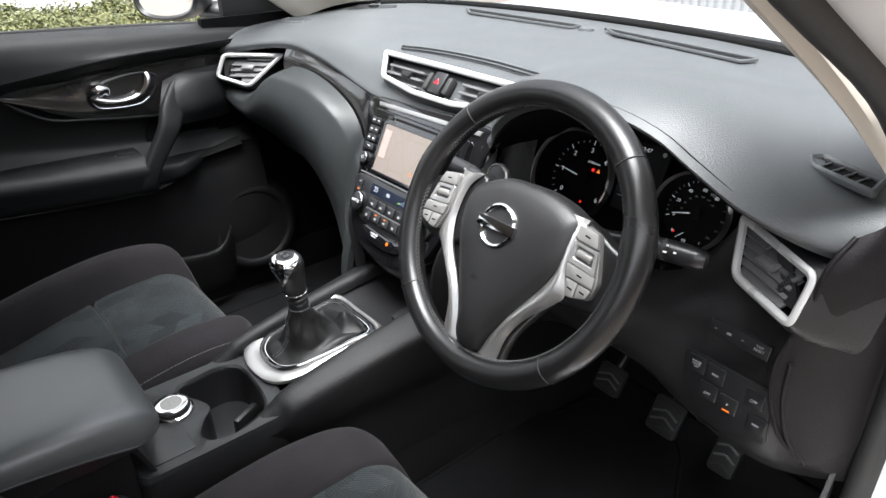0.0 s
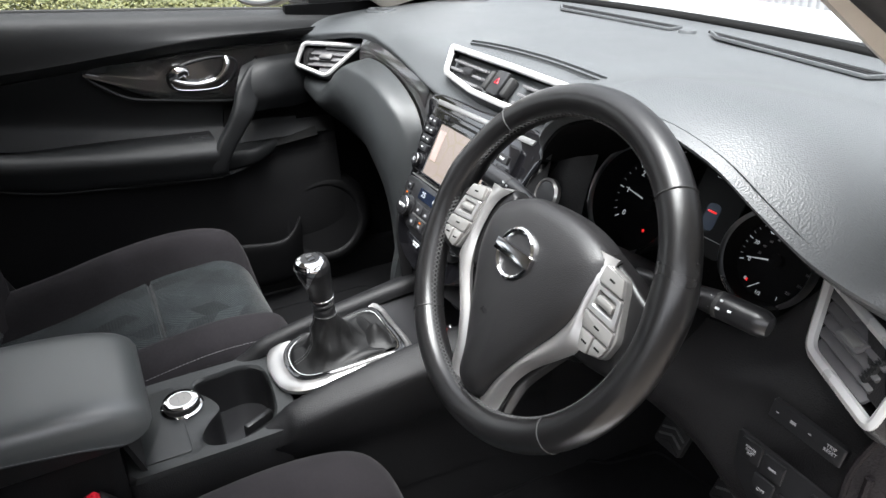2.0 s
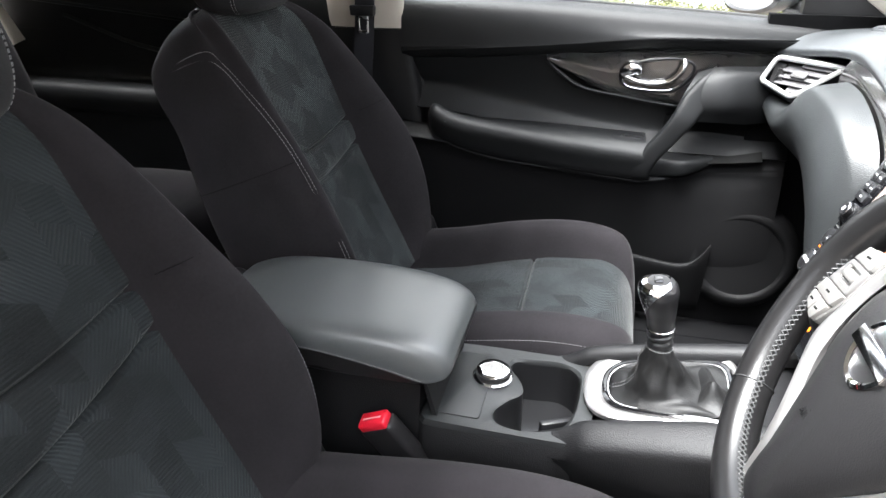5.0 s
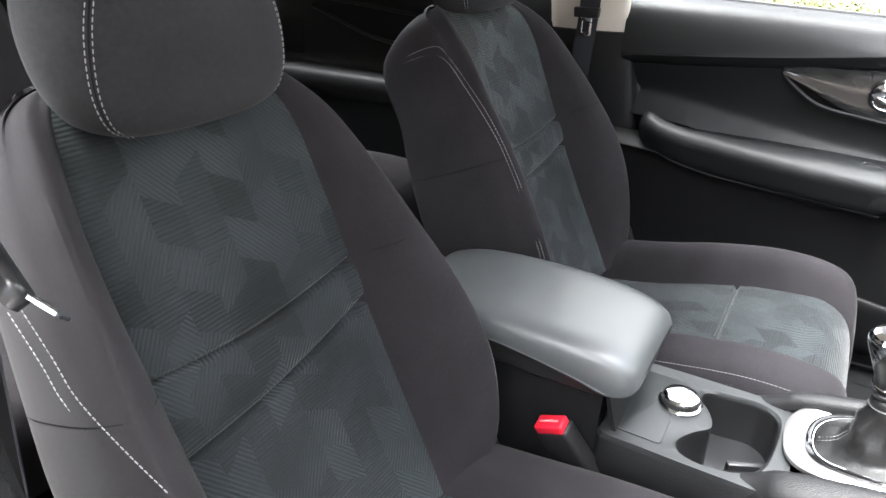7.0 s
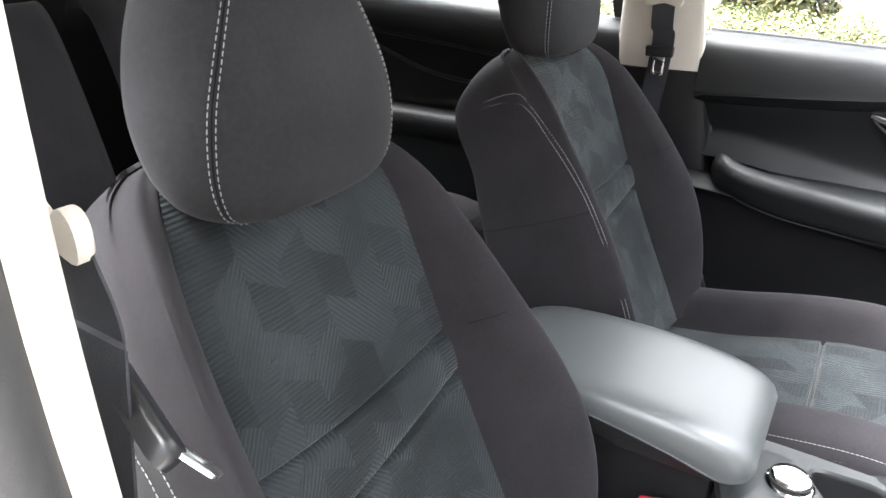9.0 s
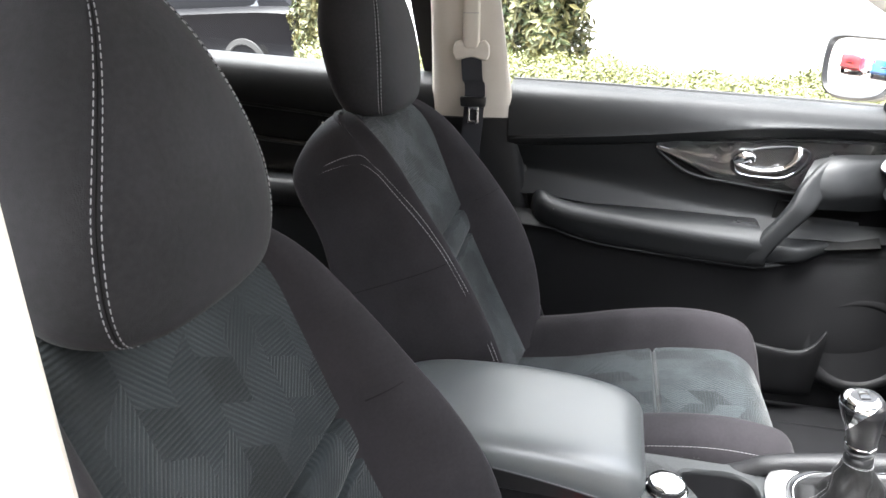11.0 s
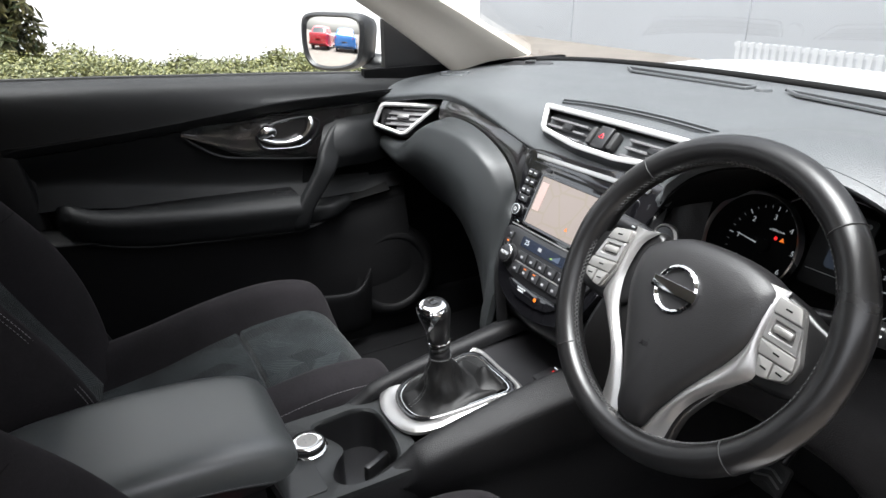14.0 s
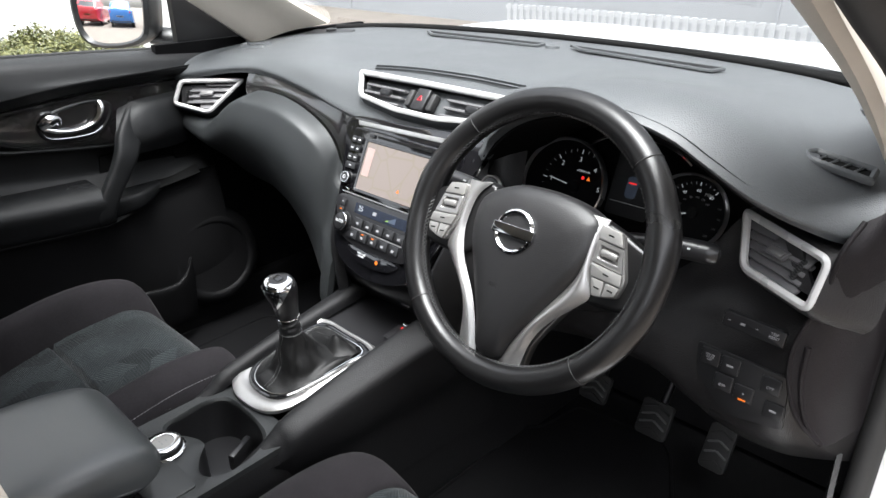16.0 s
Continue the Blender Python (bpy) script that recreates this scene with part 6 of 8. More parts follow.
def dial(cx, cy, r, name, numbers, start, sweep, needle, label, deep):
    """A chrome ring at the mouth of a black tube with the lit scale at its end."""
    m = IM @ pose(cx, cy, 0)
    d = part(name, lathe([(r * 1.05, -0.012), (r * 1.05, 0.001), (r * 1.025, 0.003), (r * 1.0, 0.001), (r * 0.985, -0.004)], m, 64), STEEL, cluster, label)
    part("dial_tube", lathe([(r * 0.99, -0.003), (r * 0.955, -deep * 0.5), (r * 0.92, -deep)], m, 56), DIALFACE, d, "dark tube of the dial")
    f = r * 0.90
    m = m @ pose(0, 0, -deep)
    part("dial_face", lathe([(r * 0.925, 0.0), (f * 0.60, -0.0006), (0.0, -0.0006)], m, 48), DIALFACE, d)
    n = len(numbers)
    for i, s in enumerate(numbers):
        a = radians(start - sweep * i / (n - 1))
        part("dial_tick", box(f * 0.11, 0.0011, 0.0004, m @ pose(f * 0.90 * math.cos(a), f * 0.90 * math.sin(a), 0.0006, 0, 0, math.degrees(a))), WHITE_GLOW, d)
        words(s, f * 0.17 if name == "rev_counter" else f * 0.135, m @ pose(f * 0.70 * math.cos(a), f * 0.70 * math.sin(a), 0.0006), WHITE_GLOW, d, "dial_number")
        if i < n - 1:
            for j in (1, 2, 3):
                b = radians(start - sweep * (i + j / 4) / (n - 1))
                part("dial_tick", box(f * 0.06, 0.0006, 0.0004, m @ pose(f * 0.925 * math.cos(b), f * 0.925 * math.sin(b), 0.0006, 0, 0, math.degrees(b))), DIAL_DIM, d)
    part("needle", prism([(0, -0.0011), (f * 0.74, -0.0004), (f * 0.74, 0.0004), (0, 0.0011)], 0.0008, m @ pose(0, 0, 0.0030, 0, 0, needle)), WHITE_GLOW, d, "white needle")
    part("needle_hub", lathe([(f * 0.17, 0.0), (f * 0.16, 0.006), (0.0, 0.007)], m, 24), DIALFACE, d)
    return d, m @ pose(0, 0, 0.0128)


DIAL_DIM = glow("dim_dial_print", (0.6, 0.64, 0.68), 0.035)
tach, tm = dial(-0.110, -0.026, 0.068, "rev_counter", ["0", "1", "2", "3", "4", "5", "6"], 218, 256, 172, "rev counter in a chrome ring, needle near one", 0.040)
words("x1000r/min", 0.0050, tm @ pose(0.010, 0.026, -0.0122), WHITE_GLOW, tach)
part("warning_lamp", lathe([(0.0028, 0), (0.0, 0.0005)], tm @ pose(0.012, 0.016, -0.0122), 10), RED_GLOW, tach)
part("warning_lamp", prism([(0.0185, 0.0135), (0.0255, 0.0135), (0.022, 0.0195)], 0.0004, tm @ pose(0, 0, -0.0122)), AMBER_GLOW, tach)
part("warning_lamp", lathe([(0.0020, 0), (0.0, 0.0005)], tm @ pose(0.008, -0.036, -0.0122), 10), RED_GLOW, tach)
speedo, sm = dial(0.087, -0.019, 0.0505, "speedometer", ["0", "20", "40", "60", "80"], 200, 146, 196, "speedometer in a chrome ring, needle at rest", 0.026)
words("MPH", 0.0055, sm @ pose(0.0145, 0.0285, -0.0122), LABEL_WHITE, speedo)
for i, s in enumerate(("20", "40", "60", "80", "100", "120", "140", "160", "180", "200", "220")):
    a = radians(180 - 22.5 * i)
    rr = 0.0225 if i < 7 else 0.036
    words(s, 0.0038, sm @ pose(rr * math.cos(a), rr * math.sin(a), -0.0122), LABEL_GREY, speedo, "dial_number")
for i, s in enumerate(("0", "1/2", "1")):
    a = radians(232 + 32 * i)
    words(s, 0.0055, sm @ pose(0.040 * math.cos(a), 0.040 * math.sin(a), -0.0122), WHITE_GLOW, speedo, "dial_number")
part("fuel_needle", box(0.014, 0.0008, 0.0005, sm @ pose(-0.012, -0.034, -0.0118, 0, 0, 45)), WHITE_GLOW, speedo)
part("fuel_lamp", box(0.002, 0.003, 0.0005, sm @ pose(-0.022, -0.032, -0.0118)), RED_GLOW, speedo)
disp = part("trip_display", prism(rounded(0.066, 0.100, 0.006, 4, -0.006, 0.0), 0.002, IM @ pose(0, 0, -0.022)), mat("black_display", (0.004, 0.0045, 0.006), 0.5), cluster, "black trip display")
words("13:47", 0.0085, IM @ pose(-0.012, 0.041, -0.0195), WHITE_GLOW, disp)
part("speed_sign", lathe([(0.0032, 0), (0.0, 0.0005)], IM @ pose(0.018, 0.041, -0.0195), 16), LABEL_WHITE, disp)
part("car_picture", prism(rounded(0.018, 0.032, 0.006, 3, -0.006, -0.006), 0.0006, IM @ pose(0, 0, -0.0200)), BLUE_GLOW, disp, "small blue car diagram")
part("alert_bar", box(0.012, 0.002, 0.0005, IM @ pose(-0.006, 0.0, -0.0190)), RED_GLOW, disp)
part("display_line", box(0.056, 0.0008, 0.0005, IM @ pose(-0.006, -0.030, -0.0195)), LABEL_WHITE, disp)
arc = [IM @ Vector((x, y, -0.006)) for x, y in ((-0.085, 0.040), (-0.05, 0.060), (0.0, 0.066), (0.05, 0.056), (0.075, 0.042))]
part("chrome_arch", tube(arc, 0.0022, 8, n=6), CHROME, cluster, "thin chrome arch")

# ---- column, stalks and keys ----
col = thing("steering_column", (0.372, 0.10, 0.93), "black steering column shroud with two stalks", "steering column")
CMX = frame_of((0.372, 0.012, 0.977), (0, -0.891, 0.454), (0, 0.454, 0.891))
rows = []
for d, w, h, o in ((-0.052, 0.050, 0.045, -0.010), (-0.070, 0.060, 0.054, -0.012), (-0.12, 0.064, 0.058, -0.015), (-0.20, 0.062, 0.056, -0.018), (-0.26, 0.058, 0.05, -0.02)):
    rows.append([CMX @ Vector((math.copysign(abs(math.cos(a)) ** 0.7, math.cos(a)) * w, math.copysign(abs(math.sin(a)) ** 0.7, math.sin(a)) * h + o, d)) for a in (2 * math.pi * k / 20 for k in range(20))])
part("shroud", patch(rows, 3, 2, close_v=True, caps=True), DARK, col, "grained column shroud")
for sg in (-1, 1):
    tip, root = (Vector((0.548, 0.143, 0.966)), Vector((0.425, 0.118, 0.958))) if sg > 0 else (Vector((0.172, 0.098, 0.985)), Vector((0.320, 0.108, 0.962)))
    pts = [root + (tip - root) * q + Vector((0, 0, 0.003)) * math.sin(3.1 * q) for q in (0.0, 0.28, 0.52, 0.73, 1.0)]
    st = part("stalk", tube(pts, [0.008, 0.0085, 0.0105, 0.0128, 0.0130], 18, n=5), BLACK, col, "black control stalk")
    tipc = pts[-1]
    part("stalk_tip", lathe([(0.0130, 0.0), (0.0126, 0.006), (0.0095, 0.012), (0.0, 0.015)], frame_of(tipc, pts[-1] - pts[-2], (0, 0, 1)), 20), BLACK, st)
    part("stalk_ring", lathe([(0.0124, 0.0), (0.0132, 0.001), (0.0132, 0.005), (0.0124, 0.006)], frame_of(pts[3] + (pts[2] - pts[3]) * 0.2, pts[-1] - pts[-2], (0, 0, 1)), 20), RUBBER, st)
    fr = frame_of(pts[3], (-0.15, -0.9, 0.45), pts[4] - pts[3])
    for dx, dy, w_ in ((0.003, -0.016, 0.008), (0.004, -0.006, 0.012), (-0.005, -0.006, 0.008), (0.003, 0.007, 0.010), (-0.005, 0.008, 0.006), (0.001, 0.020, 0.008)):
        part("stalk_print", box(0.0022, w_ * 0.5, 0.0004, fr @ pose(dx, dy, 0.0127)), LABEL_WHITE, st)
# start button
sb = part("start_button", lathe([(0.0225, 0.0), (0.0225, 0.006), (0.0195, 0.009), (0.0180, 0.006)], frame_of((0.195, 0.179, 0.947), (0.0, -0.93, 0.36), (0, 0.38, 0.9)), 36), SILVER, dash, "silver-ringed engine start button")
part("button_cap", lathe([(0.0182, 0.004), (0.0175, 0.0075), (0.0, 0.009)], frame_of((0.195, 0.179, 0.947), (0.0, -0.93, 0.36), (0, 0.38, 0.9)), 32), BLACK, sb)
# panel with the start button, between stack and cluster
part("button_panel", patch([[(0.158, 0.207, 1.00), (0.160, 0.188, 0.95), (0.158, 0.170, 0.90), (0.155, 0.15, 0.82)], [(0.192, 0.212, 1.00), (0.195, 0.192, 0.95), (0.195, 0.175, 0.90), (0.20, 0.15, 0.83)], [(0.215, 0.240, 1.00), (0.222, 0.220, 0.95), (0.228, 0.205, 0.90), (0.245, 0.165, 0.84)]], 4, 4, thick=0.006), KNEE, dash, "grained switch panel")

# ---- wheel switches ----
for sg in (-1, 1):
    pod_o = round_poly([(sg * 0.097, 0.044), (sg * 0.124, 0.040), (sg * 0.143, -0.010), (sg * 0.139, -0.030), (sg * 0.110, -0.037), (sg * 0.098, -0.008)], 0.006)
    pod = on_wheel("switch_pod", prism(pod_o, 0.008, pose(0, 0, -0.010), 0.002, 2), PODGREY, "grey switch pod on the spoke")
    keys = [[(0.0985, 0.0425), (0.1235, 0.0390), (0.1300, 0.0240), (0.0985, 0.0270)], [(0.0995, -0.0005), (0.1385, -0.0045), (0.1405, -0.0170), (0.1040, -0.0145)], [(0.1050, -0.0160), (0.1215, -0.0172), (0.1225, -0.0335), (0.1115, -0.0350)], [(0.1232, -0.0173), (0.1400, -0.0185), (0.1370, -0.0285), (0.1240, -0.0330)]]
    for kq in keys:
        q = [(sg * a, b) for a, b in kq]
        mx, my = sum(a for a, b in q) / 4, sum(b for a, b in q) / 4
        k = on_wheel("switch_key", prism(round_poly(q, 0.002, 3), 0.0042, pose(0, 0, -0.0025), 0.0009), BUTTON, parent=pod)
        on_wheel("key_print", box(0.007, 0.0018, 0.0003, pose(mx, my, 0.0018, 0, 0, -sg * 8)), MATT, parent=k)
    on_wheel("roller_well", ring(round_poly([(sg * 0.0992, 0.0255), (sg * 0.1305, 0.0225), (sg * 0.1375, -0.0030), (sg * 0.0998, 0.0010)], 0.002, 3), round_poly([(sg * 0.1045, 0.0205), (sg * 0.1270, 0.0185), (sg * 0.1300, 0.0040), (sg * 0.1050, 0.0065)], 0.002, 3), 0.0038, pose(0, 0, -0.0025)), SILVER, "silver roller surround", pod)
    on_wheel("roller", box(0.022, 0.0085, 0.008, pose(sg * 0.1165, 0.0125, -0.001, 0, 0, -sg * 6), 0.003, 2), BUTTON, parent=pod)
    on_wheel("key_print", box(0.012, 0.0014, 0.0003, pose(sg * 0.1165, 0.0085, 0.0008, 0, 0, -sg * 6)), MATT, parent=pod)
cover = next(o for o in steering_wheel.children if o.name.startswith("airbag_cover"))
words("SRS\nAIRBAG", 0.0085, WM @ pose(0.0, -0.060, 0.0098), DARK, cover, "moulded_letters", 0.0005)
part("emboss_mark", box(0.006, 0.004, 0.0006, WM @ pose(0.004, -0.092, 0.0075), 0.001), DARK, cover)

# ---- driver's switches ----
PM = frame_of((0.613, 0.156, 0.886), (0, -0.995, 0.10), (0, 0.10, 0.995))
sw = part("dimmer_switch", prism(round_poly([(0.036, 0.010), (-0.036, 0.010), (-0.036, -0.010), (0.036, -0.010)], 0.003), 0.006, PM @ pose(0, 0, 0, 0, 0, -3), 0.002), BLACK, dash, "black dimmer and trip switches")
words("TRIP\nRESET", 0.0046, PM @ pose(0.024, 0, 0.0066), LABEL_GREY, sw)
for dx, w_ in ((-0.028, 0.004), (-0.012, 0.008), (0.004, 0.004)):
    part("key_print", box(w_ * 0.7, 0.0012 if w_ < 0.005 else 0.0030, 0.0003, PM @ pose(dx, 0.001, 0.0064)), LABEL_GREY, sw)
part("switch_recess", prism(round_poly([(0.050, 0.044), (-0.059, 0.048), (-0.053, 0.004), (-0.010, -0.036), (0.058, -0.026)], 0.006), 0.003, frame_of((0.612, 0.152, 0.795), (0, -0.995, 0.06), (0, 0.06, 0.995)), 0.001), BLACK, dash, "black switch recess")
KM2 = frame_of((0.612, 0.1485, 0.795), (0, -0.995, 0.06), (0, 0.06, 0.995))
for x, y, s in ((-0.040, 0.034, "POWER\nDOOR\nOFF"), (-0.015, 0.032, ""), (-0.019, 0.006, "OFF"), (0.007, 0.002, "P"), (0.034, 0.027, "OFF"), (0.043, -0.004, "")):
    k = part("switch_key", prism(rounded(0.0225, 0.0225, 0.002, 3, x, y), 0.0020, KM2, 0.0012), BLACK, dash, "small black switch")
    if s:
        words(s, 0.0050 if "\n" not in s else 0.0034, KM2 @ pose(x, y - (0.003 if s == "OFF" else 0), 0.0023), LABEL_GREY, k)
    else:
        part("key_print", box(0.008, 0.0025, 0.0003, KM2 @ pose(x, y, 0.0021)), LABEL_GREY, k)
    if s == "P":
        part("key_lamp", box(0.009, 0.002, 0.0004, KM2 @ pose(x, y - 0.008, 0.0021)), AMBER_GLOW, k)
part("bonnet_release", box(0.05, 0.03, 0.012, pose(0.60, 0.185, 0.735, -8, 0, 4), 0.004), BLACK, dash)


# ---- seats ----
def uv_bm(bm, fn):
    layer = bm.loops.layers.uv.new("UVMap")
    for f in bm.faces:
        for lp in f.loops:
            lp[layer].uv = fn(lp.vert.co)
    return bm


# s, half width, bolster lift, insert half width, insert sag, depth
BACK = [
    (-0.06, 0.200, 0.030, 0.140, 0.000, 0.140), (0.02, 0.216, 0.062, 0.145, 0.004, 0.155), (0.12, 0.232, 0.082, 0.149, 0.010, 0.165), (0.22, 0.232, 0.084, 0.150, 0.012, 0.165),
    (0.32, 0.217, 0.070, 0.149, 0.008, 0.162), (0.40, 0.203, 0.052, 0.146, 0.004, 0.155), (0.47, 0.186, 0.034, 0.140, 0.000, 0.168), (0.515, 0.168, 0.014, 0.130, 0.004, 0.166), (0.550, 0.146, -0.010, 0.112, 0.018, 0.132), (0.570, 0.116, -0.034, 0.09, 0.038, 0.102), (0.578, 0.082, -0.050, 0.065, 0.052, 0.085),
]


def back_row(s):
    """The back's measures at height s along it."""
    for a, b in zip(BACK, BACK[1:]):
        if a[0] <= s <= b[0]:
            t = (s - a[0]) / (b[0] - a[0])
            return [p * (1 - t) + q * t for p, q in zip(a, b)]
    return list(BACK[-1])


CUSH = [(-0.082, 0.165, 0.470, 0.470), (-0.088, 0.205, 0.548, 0.540), (-0.108, 0.232, 0.602, 0.588), (-0.15, 0.246, 0.630, 0.612), (-0.24, 0.252, 0.645, 0.618), (-0.36, 0.254, 0.646, 0.610), (-0.48, 0.252, 0.642, 0.602), (-0.64, 0.246, 0.636, 0.598)]


def cush_row(y):
    for a, b in zip(CUSH, CUSH[1:]):
        if b[0] <= y <= a[0]:
            t = (y - a[0]) / (b[0] - a[0])
            return [p * (1 - t) + q * t for p, q in zip(a, b)]
    return list(CUSH[-1])


def seat(lean, base_y, head_drop, head_fwd, label, drop=0.0, rear_drop=0.0, bulge=0.0, head_x=0.0, bolster_up=0.0, taper=0.0, slim=0.0, slant=0.0):
    a = radians(lean)
    upv, fwd = Vector((0, -math.sin(a), math.cos(a))), Vector((0, math.cos(a), math.sin(a)))
    base = Vector((0, base_y, 0.60))

    def back_at(x, s, f):
        return Vector((x * (1 - slim) if x > 0 else x, 0, 0)) + base + upv * s + fwd * f

    s0 = thing("front_seat", (0, -0.35, 0.36), label, "car seat", "front seats")
    # cushion
    bst = bmesh.new()
    for sg in (-1, 1):
        rows = []
        for y, w, zb, zi in CUSH:
            k = w / 0.252
            fall = drop + rear_drop * min(1, max(0, (-0.15 - y) / 0.42)) ** 1.4
            zb, zi = zb - fall + (bolster_up if zb > 0.6 else 0.0), zi - fall
            rows.append([(sg * 0.146 * k, y, zi - 0.012), (sg * 0.152 * k, y, zi + 0.002), (sg * 0.178 * k, y, zb - 0.003), (sg * 0.208 * k, y, zb), (sg * 0.238 * k, y, zb - 0.020), (sg * 0.252 * k, y, zb - 0.07), (sg * 0.246 * k, y, 0.47 if zb > 0.5 else zb - 0.02), (sg * 0.20 * k, y, 0.44)])
        part("cushion_bolster", patch(rows, 4, 4, thick=-0.004), SUEDE, s0, "charcoal suede side bolster")
        for e, dz in ((0.240, 0.0195), (0.247, 0.034)):
            stitches(spline([(sg * (e * w / 0.252 + 0.001), y, zb + bolster_up - drop - rear_drop * min(1, max(0, (-0.15 - y) / 0.42)) ** 1.4 - dz + 0.002) for y, w, zb, zi in CUSH[2:]], 8), 0.0058, 0.0044, 0.0006, bm=bst)
    rows = []
    ys = [-0.082, -0.088, -0.108, -0.15, -0.20, -0.265, -0.288, -0.297, -0.303, -0.309, -0.320, -0.37, -0.48, -0.64]
    for y in ys:
        _, w, zb, zi = cush_row(y)
        k = w / 0.252
        dip = 0.008 if y == -0.303 else 0.0
        zi -= drop + rear_drop * min(1, max(0, (-0.15 - y) / 0.42)) ** 1.4
        rows.append([(sx * 0.152 * k, y, zi - 0.003 * (sx * sx) - dip + 0.006 * (1 - sx * sx) * (1 if y < -0.12 else 0)) for sx in (-1.02, -0.97, -0.5, 0, 0.5, 0.97, 1.02)])
    bm = patch(rows, 4, 4)
    uv_bm(bm, lambda c: (c.x + 0.01, c.y + (0.62 - c.z) * 0.6))
    part("cushion_insert", bm, INSERT, s0, "dark green-grey ribbed cloth centre")
    part("cushion_base", box(0.44, 0.50, 0.10, pose(0, -0.37, 0.46), 0.03, 3), DARK, s0)
    part("seat_valance", box(0.48, 0.46, 0.10, pose(0, -0.40, 0.43), 0.02, 2), DARK, s0, "black plastic seat base")
    for sg in (-1, 1):
        part("seat_rail", box(0.04, 0.52, 0.05, pose(sg * 0.19, -0.36, 0.385), 0.006), STEEL, s0)
        part("recliner_cover", box(0.018, 0.10, 0.075, pose(sg * 0.232, base_y + 0.01, 0.575, 20, 0, 0), 0.008, 3), BLACK, s0)
    # back
    def back_section(sg, s):
        _, w, lift, iw, sag, dp = back_row(s)
        low = bulge * max(0, 1 - abs(s - 0.05) / 0.22)
        w, lift = w + low * 0.5, lift + low
        return [back_at(sg * (iw - 0.004), s, -sag - 0.014), back_at(sg * (iw + 0.003), s, -sag + 0.003), back_at(sg * (iw * 0.6 + w * 0.4), s, lift * 0.72 - sag * 0.3), back_at(sg * (w * 0.84 + iw * 0.16), s, lift),
                         back_at(sg * w, s, lift - 0.024), back_at(sg * (w + 0.006), s, lift * 0.4 - 0.035), back_at(sg * (w * 0.97), s, -dp * 0.8), back_at(sg * w * 0.8, s, -dp - 0.004), back_at(sg * w * 0.4, s, -dp - 0.012)]

    for sg in (-1, 1):
        rows = [back_section(sg, r[0]) for r in BACK]
        part("back_bolster", patch(rows, 5, 5, thick=0.004), SUEDE, s0, "charcoal suede side bolster")
        # twin seams: from the rear of the shoulder round to the front ridge, then down it
        for off in (0.0, 0.22):
            if slim and sg > 0:
                # lower seam of the bolster beside the door
                dz = -0.075 * off
                stitches(spline([(0.199, -0.775 - off * 0.1, 0.966 + dz), (0.203, -0.737 - off * 0.1, 0.931 + dz), (0.208, -0.705 - off * 0.1, 0.905 + dz), (0.210, -0.653 - off * 0.05, 0.880 + dz), (0.212, -0.60, 0.862 + dz)], 8), 0.0058, 0.0044, 0.0006, bm=bst)
                continue
            line = []
            for h, v in ((0.500, 6.2), (0.510, 5.5), (0.506, 4.9), (0.482, 4.35), (0.436, 3.9), (0.38, 3.62), (0.33, 3.5), (0.29, 3.45), (0.24, 3.45), (0.18, 3.45), (0.12, 3.45), (0.06, 3.45), (0.01, 3.45)):
                sec = spline(back_section(sg, h - off * 0.045 * (v > 3.7)), 20)
                q = Vector(sec[min(int(round((v + off) * 20)), 160)])
                line.append(q + Vector((sg * 0.0005, 0.0005, 0.0003)))
            stitches(spline(line, 8), 0.0058, 0.0044, 0.0006, bm=bst)
        cr = [Vector(q) + Vector((sg * 0.0003, 0, 0)) for q in spline(back_section(sg, 0.298), 4)[6:29]]
        part("bolster_seam", tube(cr, 0.0010, 5), MATT, s0)
    tagged(part("stitching", bst, PALETHREAD, s0, "pale grey twin stitching"), kind="stuff")
    rows = []
    ss = [-0.06, 0.02, 0.10, 0.18, 0.215, 0.226, 0.232, 0.238, 0.25, 0.272, 0.281, 0.287, 0.293, 0.31, 0.36, 0.42, 0.47, 0.515, 0.550, 0.570, 0.578]
    for s in ss:
        _, w, lift, iw, sag, dp = back_row(s)
        dip = 0.011 if s in (0.232, 0.287) else 0.0
        puff = 0.004 if s in (0.25, 0.272) else 0.0
        rows.append([back_at(k * iw, s + (0.014 * k * k - 0.006 if 0.2 < s < 0.32 else 0.0) - (slant * (k + 1) / 2 if 0.2 < s < 0.245 else 0.0), -sag + (0.003 if abs(k) > 0.9 else 0.0) - 0.008 * (1 - k * k) * (1 if s < 0.5 else 0.2) - dip + puff) for k in (-1.02, -0.97, -0.5, 0, 0.5, 0.97, 1.02)])
    bm = patch(rows, 3, 4)
    uv_bm(bm, lambda c: (c.x + 0.01, (c - base).dot(upv)))
    part("back_insert", bm, INSERT, s0, "dark green-grey ribbed cloth centre")
    rows = [[back_at(k * w, s, -dp - 0.012) for k in (-0.42, 0, 0.42)] for s, w, _, _, _, dp in BACK]
    part("back_shell", patch(rows, 3, 3, thick=0.004), DARK, s0)
    # headrest
    H0 = back_at(head_x, 0.530, -0.034 + head_fwd) + Vector((0, 0, -head_drop))

    def head_pt(w, d, yo, z, ang):
        ca, sa = math.cos(ang), math.sin(ang)
        e = 0.74
        return H0 + Vector((math.copysign(abs(ca) ** e, ca) * w, yo + math.copysign(abs(sa) ** e, sa) * d, z))

